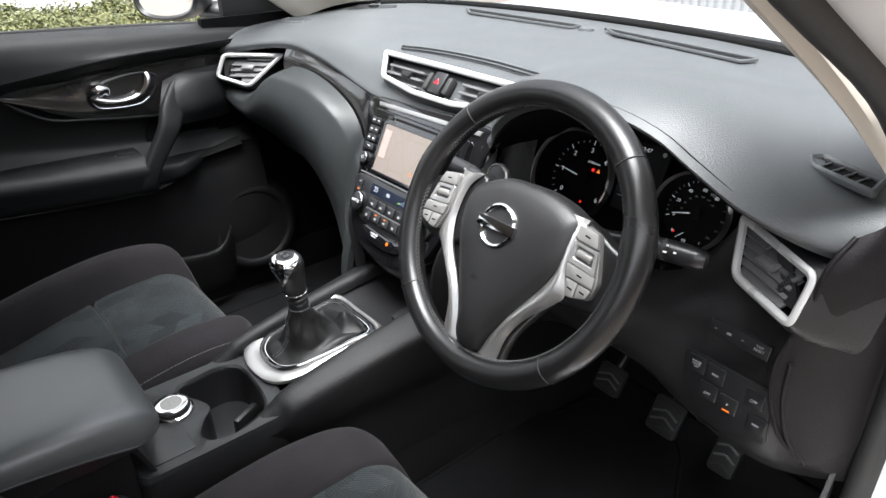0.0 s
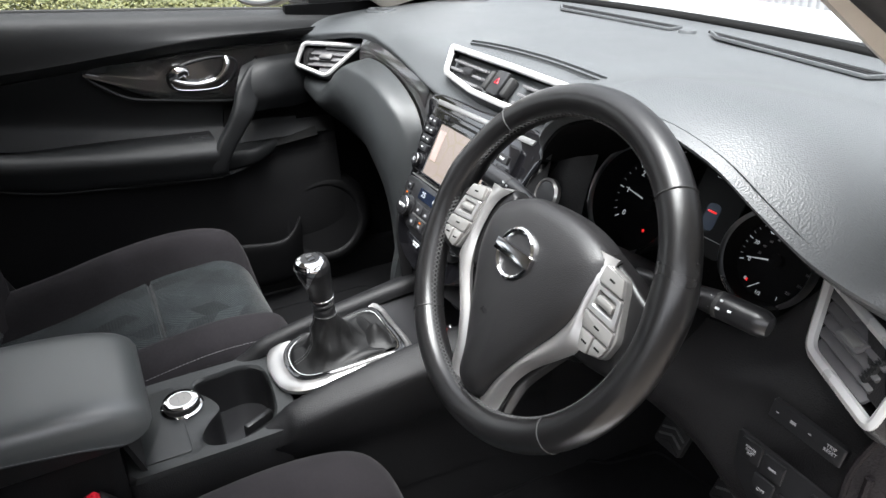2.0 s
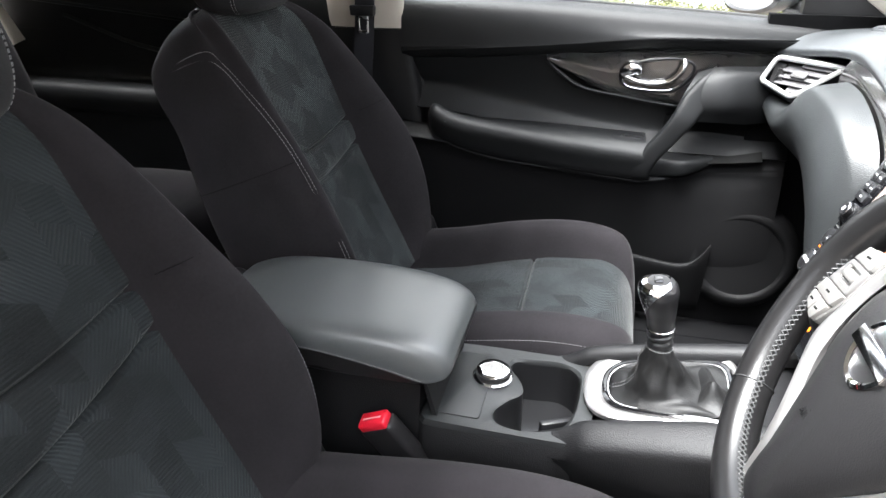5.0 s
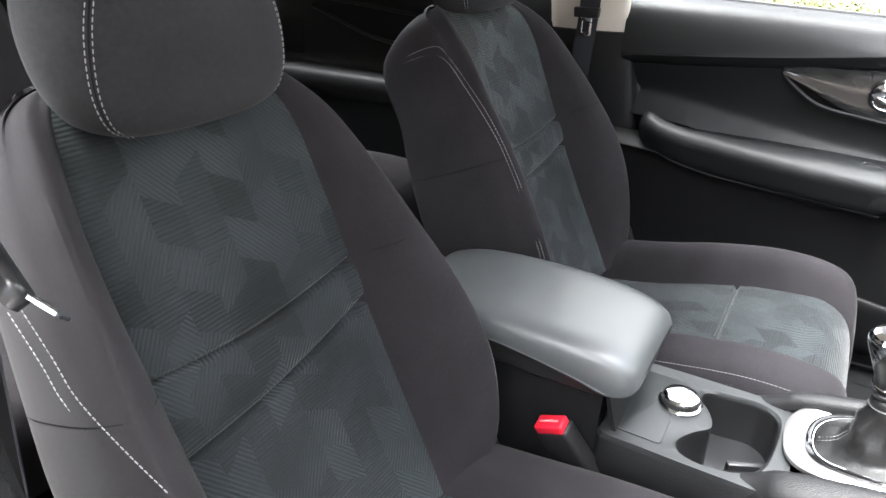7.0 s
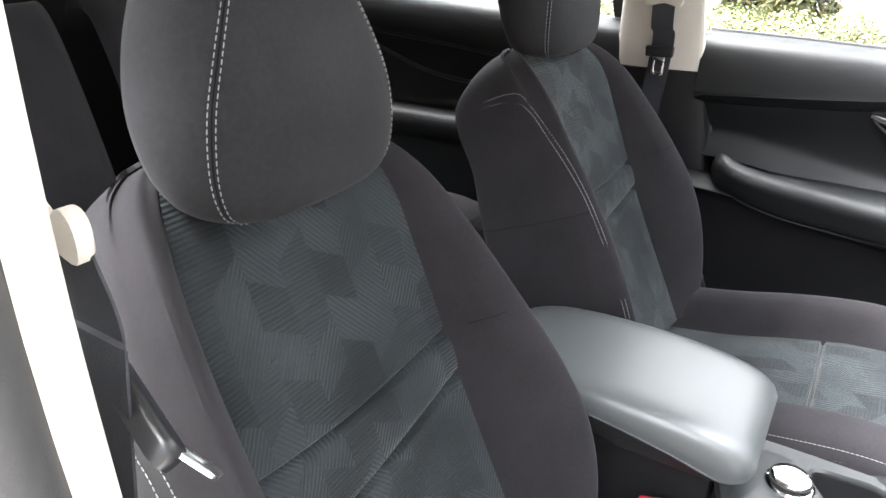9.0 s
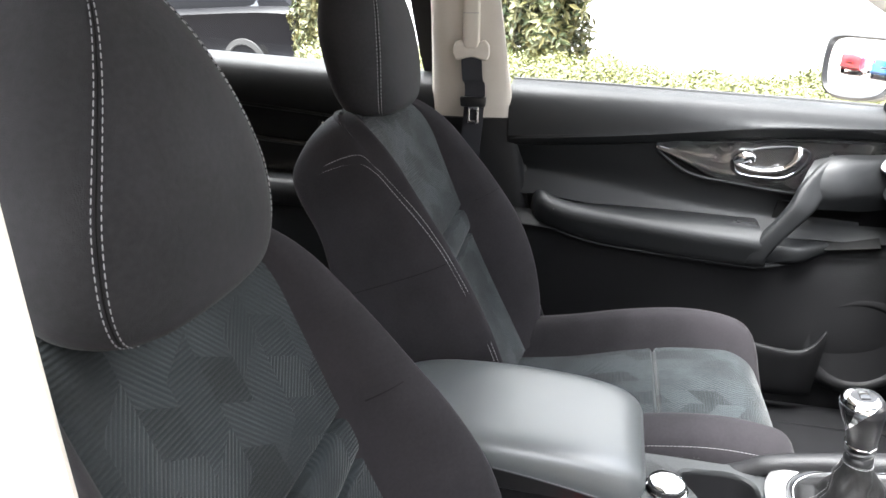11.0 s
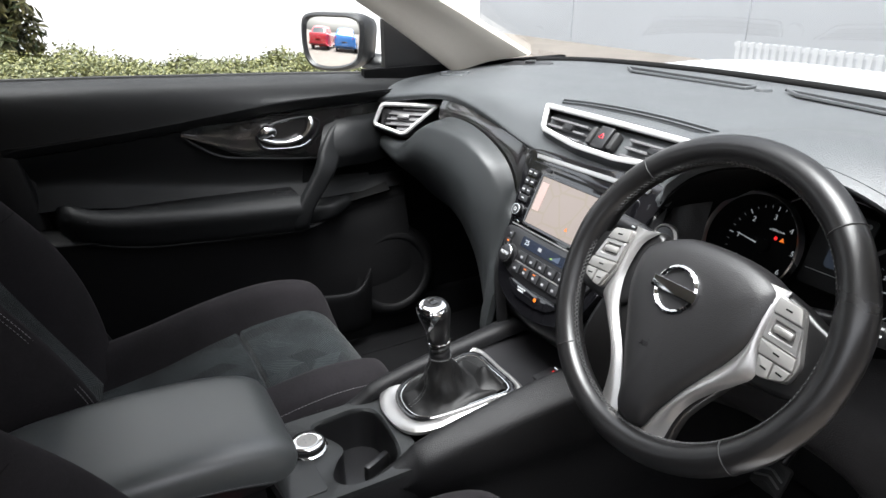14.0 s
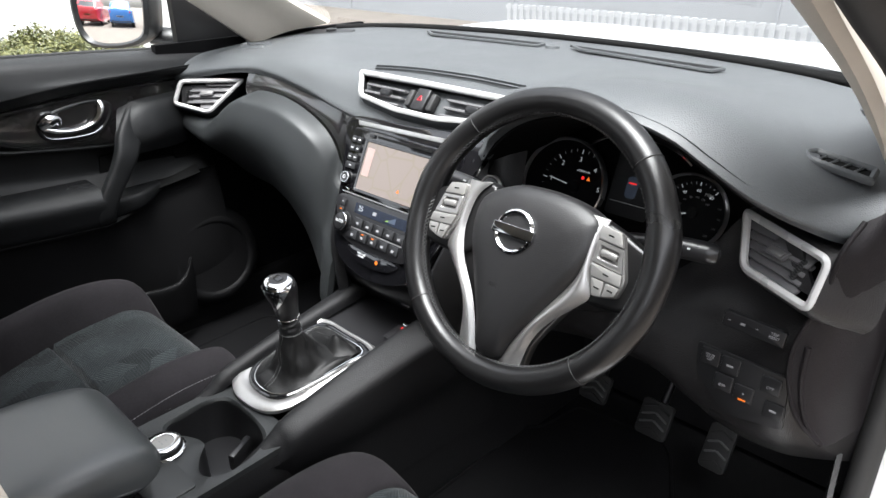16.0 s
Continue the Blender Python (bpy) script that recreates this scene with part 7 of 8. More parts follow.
    HEAD = ((-0.010, 0.059, 0.026, 0.022), (-0.005, 0.092, 0.042, 0.022), (0.009, 0.116, 0.054, 0.020), (0.040, 0.130, 0.062, 0.015), (0.085, 0.135, 0.066, 0.008), (0.130, 0.132, 0.066, 0.0), (0.172, 0.118, 0.060, -0.006), (0.208, 0.094, 0.050, -0.012), (0.234, 0.062, 0.034, -0.016), (0.245, 0.028, 0.016, -0.018))
    HEAD = tuple((z, w * (0.95 if taper else 1.0) * (1 - taper * max(0.0, z - 0.07) / 0.17), d, yo) for z, w, d, yo in HEAD)
    hr = [[head_pt(w, d, yo, z, 2 * math.pi * k / 16) for k in range(16)] for z, w, d, yo in HEAD]
    head = part("headrest", patch(hr, 4, 2, close_v=True, caps=True), HEADCLOTH, s0, "charcoal suede headrest with twin stitched seams")
    hs = bmesh.new()

    def seam_at(z):
        return 1.06 - 0.56 * max(0, min(1, z / 0.25))

    for sg in (-1, 1):
        for da in (-0.04, 0.04):
            line = [head_pt(w * 1.006, d * 1.012, yo, z, math.pi / 2 - sg * (seam_at(z) + da)) for z, w, d, yo in HEAD[1:-1]]
            stitches(spline(line, 10), 0.0060, 0.0042, 0.0006, bm=hs)
        part("headrest_seam", tube([head_pt(w * 1.001, d * 1.002, yo, z, math.pi / 2 - sg * seam_at(z)) for z, w, d, yo in HEAD[1:-1]], 0.0008, 5, n=5), MATT, head)
        part("headrest_post", tube([H0 + Vector((sg * 0.06, 0, 0.03)), back_at(sg * 0.06, 0.50, -0.045)], 0.006), STEEL, head)
    tagged(part("headrest_stitching", hs, PALETHREAD, head, "pale grey thread"), kind="stuff")
    return s0


passenger_seat = seat(23.5, -0.60, -0.042, -0.018, "empty charcoal suede and ribbed cloth front seat beside the door", 0.008, 0.070, 0.0, 0.0, 0.026, 0.0, 0.0, 0.016)
passenger_seat.matrix_basis = pose(-0.348, -0.355, 0.36)
driver_seat = seat(23.0, -0.595, 0.002, 0.030, "empty charcoal suede and ribbed cloth driver's seat by the wheel", 0.012, 0.035, 0.022, 0.000, 0.0, 0.34, 0.07, 0.030)
driver_seat.matrix_basis = pose(0.398, -0.33, 0.36)


# ---- passenger door ----
door = thing("door_1", (-0.74, -0.25, 0.40), "closed passenger door with dark padded trim and chrome handle", "car door", kind="structure")
# y, sill height, lower edge of the upper pad
PAD = [(-0.665, 1.102, 0.960), (-0.50, 1.096, 0.970), (-0.33, 1.088, 0.983), (-0.117, 1.078, 1.003), (0.05, 1.069, 1.008), (0.17, 1.061, 1.010), (0.30, 1.05, 1.01)]
rows = [[(-0.80, y, t - 0.004), (-0.765, y, t + 0.002), (-0.725, y, t - 0.010), (-0.706, y, t - 0.040), (-0.6985, y, b + 0.026), (-0.6990, y, b + 0.019), (-0.712, y, b + 0.002), (-0.727, y, b - 0.006)] for y, t, b in PAD]
part("upper_pad", patch(rows, 4, 4, thick=0.006), DOORPAD, door, "black soft-touch sill pad")
MID = [(-0.665, 0.960, 0.865, 0.795, 0.60), (-0.56, 0.966, 0.860, 0.788, 0.60), (-0.45, 0.973, 0.845, 0.772, 0.60), (-0.33, 0.983, 0.827, 0.752, 0.60), (-0.20, 0.995, 0.810, 0.738, 0.60), (-0.08, 1.005, 0.800, 0.733, 0.60), (0.05, 1.008, 0.800, 0.745, 0.60), (0.20, 1.01, 0.80, 0.76, 0.60)]
rows = [[(-0.722, y, a), (-0.730, y, a - 0.02), (-0.745, y, (a + b) / 2), (-0.748, y, b + 0.03), (-0.735, y, b + 0.006), (-0.715, y, b - 0.02)] for y, a, b, c, d in MID]
part("mid_panel", patch(rows, 4, 4, thick=0.006), DOORPAD, door, "black padded middle panel")
# y, back height, stitched ridge, lower edge, inset of the rear end
ARM = [(-0.602, 0.826, 0.820, 0.806, 0.075), (-0.592, 0.834, 0.840, 0.798, 0.040), (-0.575, 0.835, 0.848, 0.791, 0.016), (-0.545, 0.833, 0.838, 0.785, 0.004), (-0.50, 0.830, 0.828, 0.772, 0.0), (-0.43, 0.827, 0.819, 0.758, 0.0), (-0.33, 0.823, 0.809, 0.749, 0.0), (-0.23, 0.818, 0.801, 0.740, 0.0), (-0.15, 0.814, 0.796, 0.734, 0.0), (-0.10, 0.812, 0.793, 0.732, 0.0)]
rows = [[(-0.745, y, b), (-0.700, y, b), (-0.668 - w, y, max(c + 0.011, b - 0.002)), (-0.650 - w, y, c + 0.008), (-0.641 - w, y, c), (-0.638 - w, y, c - 0.012), (-0.642 - w, y, (c + d) / 2), (-0.648 - w, y, d + 0.008), (-0.658 - w, y, d), (-0.700, y, d - 0.006)] for y, b, c, d, w in ARM]
part("door_armrest", patch(rows, 4, 4, thick=0.004), DOORPAD, door, "black stitched door armrest")
rows = [[(-0.70 - 0.02 * f, y, c + 0.02), (-0.655 - 0.058 * f, y, c + 0.002), (-0.651 - 0.060 * f, y, c - 0.006), (-0.662 - 0.047 * f, y, c - 0.012), (-0.675 - 0.02 * f, y, (c + d) / 2), (-0.685, y, 0.56), (-0.688, y, 0.50), (-0.70, y, 0.42)] for y, a, b, c, d, f in [(*m, min(1, max(0, (m[0] + 0.09) / 0.12))) for m in MID]]
part("lower_panel", patch(rows, 4, 4, thick=0.006), LOWPLASTIC, door, "black plastic lower panel")
part("panel_lip", tube([(-0.6535 - w, y, d - 0.005) for y, b, c, d, w in ARM[3:]], 0.0030, 8, n=4), DOORPAD, door, "smooth lip under the armrest")
# woven-look insert that carries the handle
upper = spline([(-0.332, 0.977), (-0.27, 0.979), (-0.20, 0.981), (-0.10, 0.989), (-0.02, 0.993), (0.06, 0.994), (0.15, 0.994)], 6)
lower = spline([(-0.332, 0.973), (-0.300, 0.946), (-0.25, 0.917), (-0.17, 0.904), (-0.07, 0.891), (0.02, 0.890), (0.15, 0.93)], 6)
rows = [[(-0.719, p[0], p[1] + 0.012), (-0.7225, p[0], p[1]), (-0.7245, p[0], (p[1] + q[1]) / 2), (-0.7225, p[0], q[1]), (-0.732, p[0], q[1] - 0.005)] for p, q in zip(upper, lower)]
ins = part("handle_insert", patch(rows, 1, 3, thick=0.006), TRIM, door, "glossy dark woven-look insert")
part("insert_edge", tube([(-0.7235, p[0], p[1] - 0.005) for p in lower], 0.0042, 8), DOORPAD, ins, "soft dark lower edge")
DHM = frame_of((-0.7205, -0.095, 0.948), (1, 0.02, 0.02), (0, 0, 1))
# outline of the recess as (-y, z) about its middle
h_out = soft_outline([(0.079, 0.002), (0.058, 0.022), (0.017, 0.036), (-0.045, 0.041), (-0.077, 0.028), (-0.074, 0.000), (-0.046, -0.030), (-0.010, -0.037), (0.045, -0.033), (0.072, -0.022)], 4)
h_out = [(-x, y) for x, y in h_out]
part("handle_rim", ring(h_out, inset(h_out, 0.008), 0.005, DHM, crown=0.0012), BLACK, ins, "black rim of the handle recess")
part("rim_chrome", tube([DHM @ Vector((-x, y, 0.0062)) for x, y in ((0.070, -0.012), (0.062, -0.023), (0.040, -0.0285), (0.0, -0.0310), (-0.030, -0.0285), (-0.050, -0.018))], 0.0016, 8, n=4), CHROME, ins, "chrome line of the recess")
bm = bmesh.new()
grid_bm([[DHM @ Vector((x, y, 0.003)) for x, y in inset(h_out, 0.007)], [DHM @ Vector((x, y, -0.022)) for x, y in inset(h_out, 0.014)]], False, True, False, bm)
bm.faces.new([bm.verts.new(DHM @ Vector((x, y, -0.021))) for x, y in inset(h_out, 0.014)])
part("handle_cup", bm, MATT, ins)
hp = [DHM @ Vector((-a, b, c)) for a, b, c in ((-0.051, 0.033, 0.002), (-0.050, 0.022, 0.008), (-0.042, 0.006, 0.012), (-0.022, -0.009, 0.013), (0.010, -0.015, 0.012), (0.042, -0.011, 0.009), (0.066, -0.001, 0.004))]
part("door_handle", tube(hp, [0.0110, 0.0120, 0.0100, 0.0082, 0.0072, 0.0085, 0.0095], 16, n=5, flat=0.7), CHROME, ins, "bright chrome door handle")
part("lock_lever", tube([DHM @ Vector((-a, b, c)) for a, b, c in ((0.072, 0.004, 0.004), (0.058, 0.013, 0.010), (0.042, 0.014, 0.010), (0.036, 0.004, 0.008))], [0.011, 0.0145, 0.0120, 0.007], 14, n=4), CHROME, ins, "chrome lock lever")
# pull handle and the forward ear
ear = [[(-0.722, 0.17, 0.982), (-0.712, 0.10, 0.978), (-0.702, 0.03, 0.976), (-0.706, -0.012, 0.962)],
       [(-0.712, 0.17, 0.965), (-0.690, 0.10, 0.962), (-0.672, 0.03, 0.955), (-0.680, -0.030, 0.935)],
       [(-0.704, 0.17, 0.910), (-0.678, 0.10, 0.908), (-0.656, 0.04, 0.905), (-0.664, -0.040, 0.900)],
       [(-0.712, 0.17, 0.868), (-0.695, 0.10, 0.860), (-0.672, 0.04, 0.866), (-0.666, 0.000, 0.866)]]
part("pull_ear", patch(ear, 5, 5, thick=0.02), DOORPAD, door, "dark moulded grip ear")
strap = []
for x, y, z, hw, dp, ang in ((-0.712, 0.040, 0.950, 0.030, 0.016, 34), (-0.690, 0.014, 0.934, 0.029, 0.016, 42), (-0.671, -0.014, 0.905, 0.0265, 0.016, 58), (-0.657, -0.032, 0.872, 0.0235, 0.016, 62), (-0.653, -0.056, 0.836, 0.0205, 0.015, 50), (-0.650, -0.082, 0.800, 0.0195, 0.015, 52), (-0.650, -0.100, 0.768, 0.0205, 0.015, 66), (-0.654, -0.106, 0.742, 0.0215, 0.014, 88), (-0.664, -0.100, 0.730, 0.0220, 0.012, 100)):
    across = Vector((0, math.sin(radians(ang)), -math.cos(radians(ang))))
    strap.append([Vector((x, y, z)) + across * (math.copysign(abs(math.cos(q)) ** 0.55, math.cos(q)) * hw) + Vector((1, 0, 0)) * (math.copysign(abs(math.sin(q)) ** 0.55, math.sin(q)) * dp) for q in (2 * math.pi * k / 16 for k in range(16))])
part("pull_handle", patch(strap, 4, 2, close_v=True, caps=True), DOORPAD, door, "dark grip of the pull handle")
part("pull_pocket", patch([[(-0.74, -0.06, 0.86), (-0.742, 0.02, 0.86), (-0.74, 0.15, 0.865)], [(-0.742, -0.07, 0.80), (-0.745, 0.02, 0.80), (-0.742, 0.15, 0.81)], [(-0.700, -0.08, 0.760), (-0.695, 0.02, 0.762), (-0.700, 0.15, 0.775)]], 4, 4, thick=0.006), MATT, door)
ledge = [(-0.105, 0.776, 0.732), (-0.055, 0.779, 0.738), (-0.01, 0.780, 0.744), (0.04, 0.781, 0.755), (0.075, 0.783, 0.767)]
part("pocket_ledge", patch([[(-0.745, y, a + 0.004), (-0.712 - o * 0.4, y, a + 0.002), (-0.675 - o, y, a), (-0.664 - o, y, a - 0.005), (-0.661 - o, y, (a + b) / 2), (-0.664 - o, y, b + 0.003), (-0.674 - o, y, b), (-0.700 - o * 0.8, y, b - 0.004)] for y, a, b, o in [(*q, 0.055 * max(0.0, q[0] + 0.01) / 0.085) for q in ledge]], 4, 4, thick=0.004), DOORPAD, door, "dark ledge under the grip")
st = bmesh.new()
for dz in (0.0, 0.006):
    stitches(spline([(-0.6395, y, c - 0.003 - dz) for y, b, c, d, w in ARM[3:]], 10), 0.005, 0.0038, 0.0006, bm=st)
tagged(part("stitching", st, THREAD, door, "grey thread along the armrest"), kind="stuff")
wsw = part("window_switch", prism(rounded(0.022, 0.060, 0.006, 4), 0.004, frame_of((-0.690, -0.135, 0.814), (0, 0, 1), (0, 1, -0.15)), 0.002), BLACK, door, "window switch")
part("switch_tab", box(0.012, 0.022, 0.006, frame_of((-0.690, -0.135, 0.818), (0, 0.1, 1), (0, 1, -0.15)), 0.002), BLACK, wsw)
part("tab_edge", box(0.010, 0.003, 0.003, frame_of((-0.690, -0.148, 0.821), (0, 0.1, 1), (0, 1, -0.15)), 0.001), CHROME, wsw)
# speaker and pocket
SPM = frame_of((-0.682, 0.147, 0.550), (1, -0.05, 0.12), (0, 0, 1))
spk = part("speaker_cover", lathe([(0.132, -0.030), (0.124, -0.010), (0.112, 0.000), (0.101, 0.004), (0.094, 0.002), (0.090, -0.003), (0.05, -0.005), (0.0, -0.006)], SPM, 48), LOWPLASTIC, door, "round black speaker cover")
part("map_pocket", patch([[(-0.690, y, 0.40), (-0.655 - e, y, 0.42), (-0.640 - e, y, 0.50), (-0.636 - e, y, z), (-0.645 - e, y, z + 0.006), (-0.652 - e, y, z)] for y, z, e in ((-0.62, 0.535, 0.03), (-0.50, 0.545, 0.0), (-0.30, 0.550, 0.0), (-0.12, 0.548, 0.0), (0.0, 0.534, 0.0), (0.045, 0.545, 0.01), (0.075, 0.575, 0.03))], 4, 4, thick=0.004), LOWPLASTIC, door, "black plastic map pocket")
# outer skin, glass, weather strip and mirror corner
part("outer_skin", patch([[(-0.80, y, 1.085 - 0.03 * (y + 0.66)), (-0.86, y, 0.95), (-0.88, y, 0.70), (-0.86, y, 0.40)] for y in (-0.68, -0.2, 0.35)], thick=0.01), PAINT, door, "white painted outer skin")
part("side_glass", patch([[(-0.785, y, 1.08 - 0.03 * (y + 0.66)), (-0.74, y, 1.28), (-0.67, y, 1.52)] for y in (-0.70, -0.2, 0.30)], 3, 3), GLASS, door, "clear side window").visible_shadow = False
part("weather_strip", tube([(-0.776, y, t + 0.002) for y, t, b in PAD[:-1]], 0.005, 8, n=3), RUBBER, door)
part("mirror_corner", prism([(0.17, 1.064), (0.40, 1.050), (0.17, 1.195)], 0.02, frame_of((-0.765, 0, 0), (1, 0, 0), (0, 0, 1)) @ pose(0, 0, 0), 0.004), BLACK, door, "black mirror corner panel")

# ---- door mirror ----
mir = thing("door_mirror", (-0.90, 0.14, 1.06), "black door mirror reflecting parked cars", "door mirror")
MM = frame_of((-0.905, 0.098, 1.135), (0.47, -0.88, 0.036), (0, 0, 1))
shape = soft_outline([(0.095, 0.060), (0.0, 0.068), (-0.090, 0.062), (-0.108, 0.020), (-0.098, -0.045), (-0.060, -0.072), (0.02, -0.072), (0.085, -0.050), (0.102, 0.0)], 4)
rows = [[MM @ Vector((x * k, y * k, z)) for x, y in shape] for z, k in ((0.002, 0.84), (0.010, 0.93), (0.004, 1.02), (-0.02, 1.05), (-0.06, 0.92), (-0.085, 0.6))]
hb = grid_bm(rows, False, True)
hb.faces.new([v for v in hb.verts][-len(shape):])
part("housing", hb, BLACK, mir, "gloss black mirror housing")
gl = []
for k in (1.0, 0.8, 0.55, 0.3, 0.06):
    gl.append([MM @ Vector((x * 0.86 * k, y * 0.86 * k, 0.006 - ((x * 0.86 * k) ** 2 + (y * 0.86 * k) ** 2) / (2 * 1.3))) for x, y in shape])
bm = grid_bm(gl, False, True)
bm.faces.new([v for v in bm.verts][-len(shape):])
part("mirror_glass", bm, MIRROR, mir, "convex mirror glass")
part("mirror_arm", tube([(-0.79, 0.26, 1.085), (-0.83, 0.24, 1.075), (-0.88, 0.17, 1.085)], [0.03, 0.028, 0.024], 14, n=4, flat=0.7), BLACK, mir)


# ---- pillars, belts, rear ----
def b_pillar(s, lower_y, name, xs=(0, 0, 0, 0)):
    """Beige upper trim with white flange and seal, dark lower trim."""
    p = thing(name, (s * 0.72, -0.66, 0.40), "beige upper and black lower trim of the centre pillar", "pillar trim", kind="structure")
    a, b, c, d = xs
    up = [[(s * (0.726 + a), lower_y - 0.002, 1.025), (s * (0.722 + a), lower_y + 0.002, 1.025), (s * (0.705 + a), lower_y - 0.012, 1.025), (s * (0.698 + a), lower_y - 0.09, 1.025), (s * (0.705 + a), lower_y - 0.185, 1.025), (s * (0.76 + a), lower_y - 0.20, 1.025)],
          [(s * (0.704 + b), lower_y - 0.028, 1.20), (s * (0.697 + b), lower_y - 0.021, 1.20), (s * (0.686 + b), lower_y - 0.028, 1.20), (s * (0.680 + b), lower_y - 0.10, 1.20), (s * (0.686 + b), lower_y - 0.180, 1.20), (s * (0.74 + b), lower_y - 0.195, 1.20)],
          [(s * (0.665 + c), lower_y - 0.046, 1.38), (s * (0.658 + c), lower_y - 0.041, 1.38), (s * (0.648 + c), lower_y - 0.048, 1.38), (s * (0.642 + c), lower_y - 0.11, 1.38), (s * (0.648 + c), lower_y - 0.175, 1.38), (s * (0.70 + c), lower_y - 0.19, 1.38)],
          [(s * (0.625 + d), lower_y - 0.060, 1.57), (s * (0.612 + d), lower_y - 0.053, 1.57), (s * (0.600 + d), lower_y - 0.060, 1.57), (s * (0.595 + d), lower_y - 0.12, 1.57), (s * (0.600 + d), lower_y - 0.17, 1.57), (s * (0.65 + d), lower_y - 0.185, 1.57)]]
    part("upper_trim", patch(up, 5, 4, thick=0.004), BEIGE, p, "beige upper pillar trim")
    lo = [[(s * 0.765, lower_y + 0.008, 1.022), (s * 0.724, lower_y + 0.006, 1.022), (s * 0.706, lower_y - 0.012, 1.022), (s * 0.700, lower_y - 0.09, 1.022), (s * 0.706, lower_y - 0.19, 1.022), (s * 0.765, lower_y - 0.20, 1.022)],
          [(s * 0.765, lower_y + 0.05, 0.75), (s * 0.724, lower_y + 0.045, 0.75), (s * 0.708, lower_y + 0.02, 0.75), (s * 0.704, lower_y - 0.10, 0.75), (s * 0.708, lower_y - 0.24, 0.75), (s * 0.765, lower_y - 0.25, 0.75)],
          [(s * 0.765, lower_y + 0.10, 0.42), (s * 0.724, lower_y + 0.095, 0.42), (s * 0.70, lower_y + 0.06, 0.42), (s * 0.69, lower_y - 0.10, 0.42), (s * 0.70, lower_y - 0.30, 0.42), (s * 0.765, lower_y - 0.31, 0.42)]]
    part("lower_trim", patch(lo, 4, 4, thick=0.004), DARK, p, "black lower pillar trim")
    sl = [(s * (0.738 + a), lower_y - 0.012, 1.03), (s * (0.716 + b), lower_y - 0.040, 1.20), (s * (0.678 + c), lower_y - 0.058, 1.38), (s * (0.641 + d), lower_y - 0.07, 1.55)]
    part("door_seal", tube([(s * 0.755, lower_y + 0.11, 0.42), (s * 0.757, lower_y + 0.06, 0.75)] + sl, 0.018 if s > 0 else 0.011, 10, n=4), RUBBER, p, "black rubber door seal")
    fl = [[(x + s * 0.010, y - 0.004, z), (x + s * 0.022, y - 0.010, z), (x + s * 0.034, y - 0.05, z), (x + s * 0.040, y - 0.20, z)] for x, y, z in [(s * 0.755, lower_y + 0.10, 0.42)] + sl]
    part("seal_carrier", patch(fl, 4, 3, thick=0.004), RUBBER, p, "black seal carrier on the body flange")
    return p


b_pillar(-1, -0.655, "b_pillar_1")
b_pillar(1, -0.545, "b_pillar_2", (-0.002, 0.009, 0.024, 0.030))


def flat_strap(pts, width, across, t=0.0016):
    rows = []
    fine = spline(pts, 6)
    for p in fine:
        v, a = Vector(p), Vector(across).normalized() * width / 2
        rows.append([v - a, v + a])
    bm = grid_bm(rows)
    thicken(bm, t)
    return bm


def seat_belt(s, top, tongue, foot, yaw, label, back=0.0, size=1.0):
    b = thing("seat_belt", top, label, "seat belt", "front seat belts")
    m = pose(*top, 0, 0, yaw)
    ac = m.to_3x3() @ Vector((0, 1, 0))
    nrm = m.to_3x3() @ Vector((-s, 0, 0))
    g = part("height_adjuster", prism(rounded(0.036, 0.105, 0.012, 4), 0.012, frame_of(Vector(top) + Vector((0, 0, 0.060)) - nrm * back, nrm, (0, 0, 1)), 0.005, 3), BEIGE, b, "beige height adjuster")
    part("adjuster_line", box(0.034, 0.0012, 0.001, frame_of(Vector(top) + Vector((0, 0, 0.082)) + nrm * (0.0122 - back), nrm, (0, 0, 1))), LABEL_GREY, g)
    lo = soft_outline([(0.040, 0.012), (0.026, 0.026), (0.0, 0.010), (-0.026, 0.026), (-0.040, 0.012), (-0.034, -0.016), (0.0, -0.010), (0.034, -0.016)], 4)
    lo = [(a * size, b * size) for a, b in lo]
    part("belt_guide", prism(lo, 0.010, frame_of(Vector(top), nrm, (0, 0, 1)), 0.004, 3), BEIGE, b, "beige belt guide")
    pts = [Vector(top) + nrm * 0.006 + Vector((0, 0, -0.006)), (Vector(top) + Vector(tongue)) / 2 + nrm * 0.012, Vector(tongue) + nrm * 0.006, Vector(tongue) * 0.45 + Vector(foot) * 0.55, Vector(foot)]
    part("webbing", flat_strap(pts, 0.046, ac), WEBBING, b, "black belt webbing")
    return b, frame_of(Vector(tongue) + nrm * 0.014, nrm, (0, 0, 1)), ac


pb, ptm, _ = seat_belt(-1, (-0.668, -0.745, 1.172), (-0.672, -0.738, 1.062), (-0.68, -0.80, 0.45), 0, "black passenger seat belt hanging from a beige guide")
tg = part("belt_tongue", prism(round_poly([(0.030, 0.016), (-0.030, 0.016), (-0.028, -0.006), (0.028, -0.006)], 0.004), 0.010, ptm, 0.003, 2), BLACK, pb, "black belt tongue")
part("tongue_blade", ring(rounded(0.026, 0.042, 0.004, 3, 0.0, -0.022), rounded(0.014, 0.024, 0.003, 3, 0.0, -0.024), 0.003, ptm @ pose(0, 0, 0.004)), STEEL, tg, "bright steel blade")
db, dtm, _ = seat_belt(1, (0.668, -0.640, 1.166), (0.676, -0.628, 1.072), (0.69, -0.74, 0.45), 0, "black driver's seat belt hanging from a beige guide", 0.05, 0.62)
DT = frame_of((0.664, -0.616, 1.071), (-0.80, 0.35, 0.45), (-0.10, 0.96, -0.19))
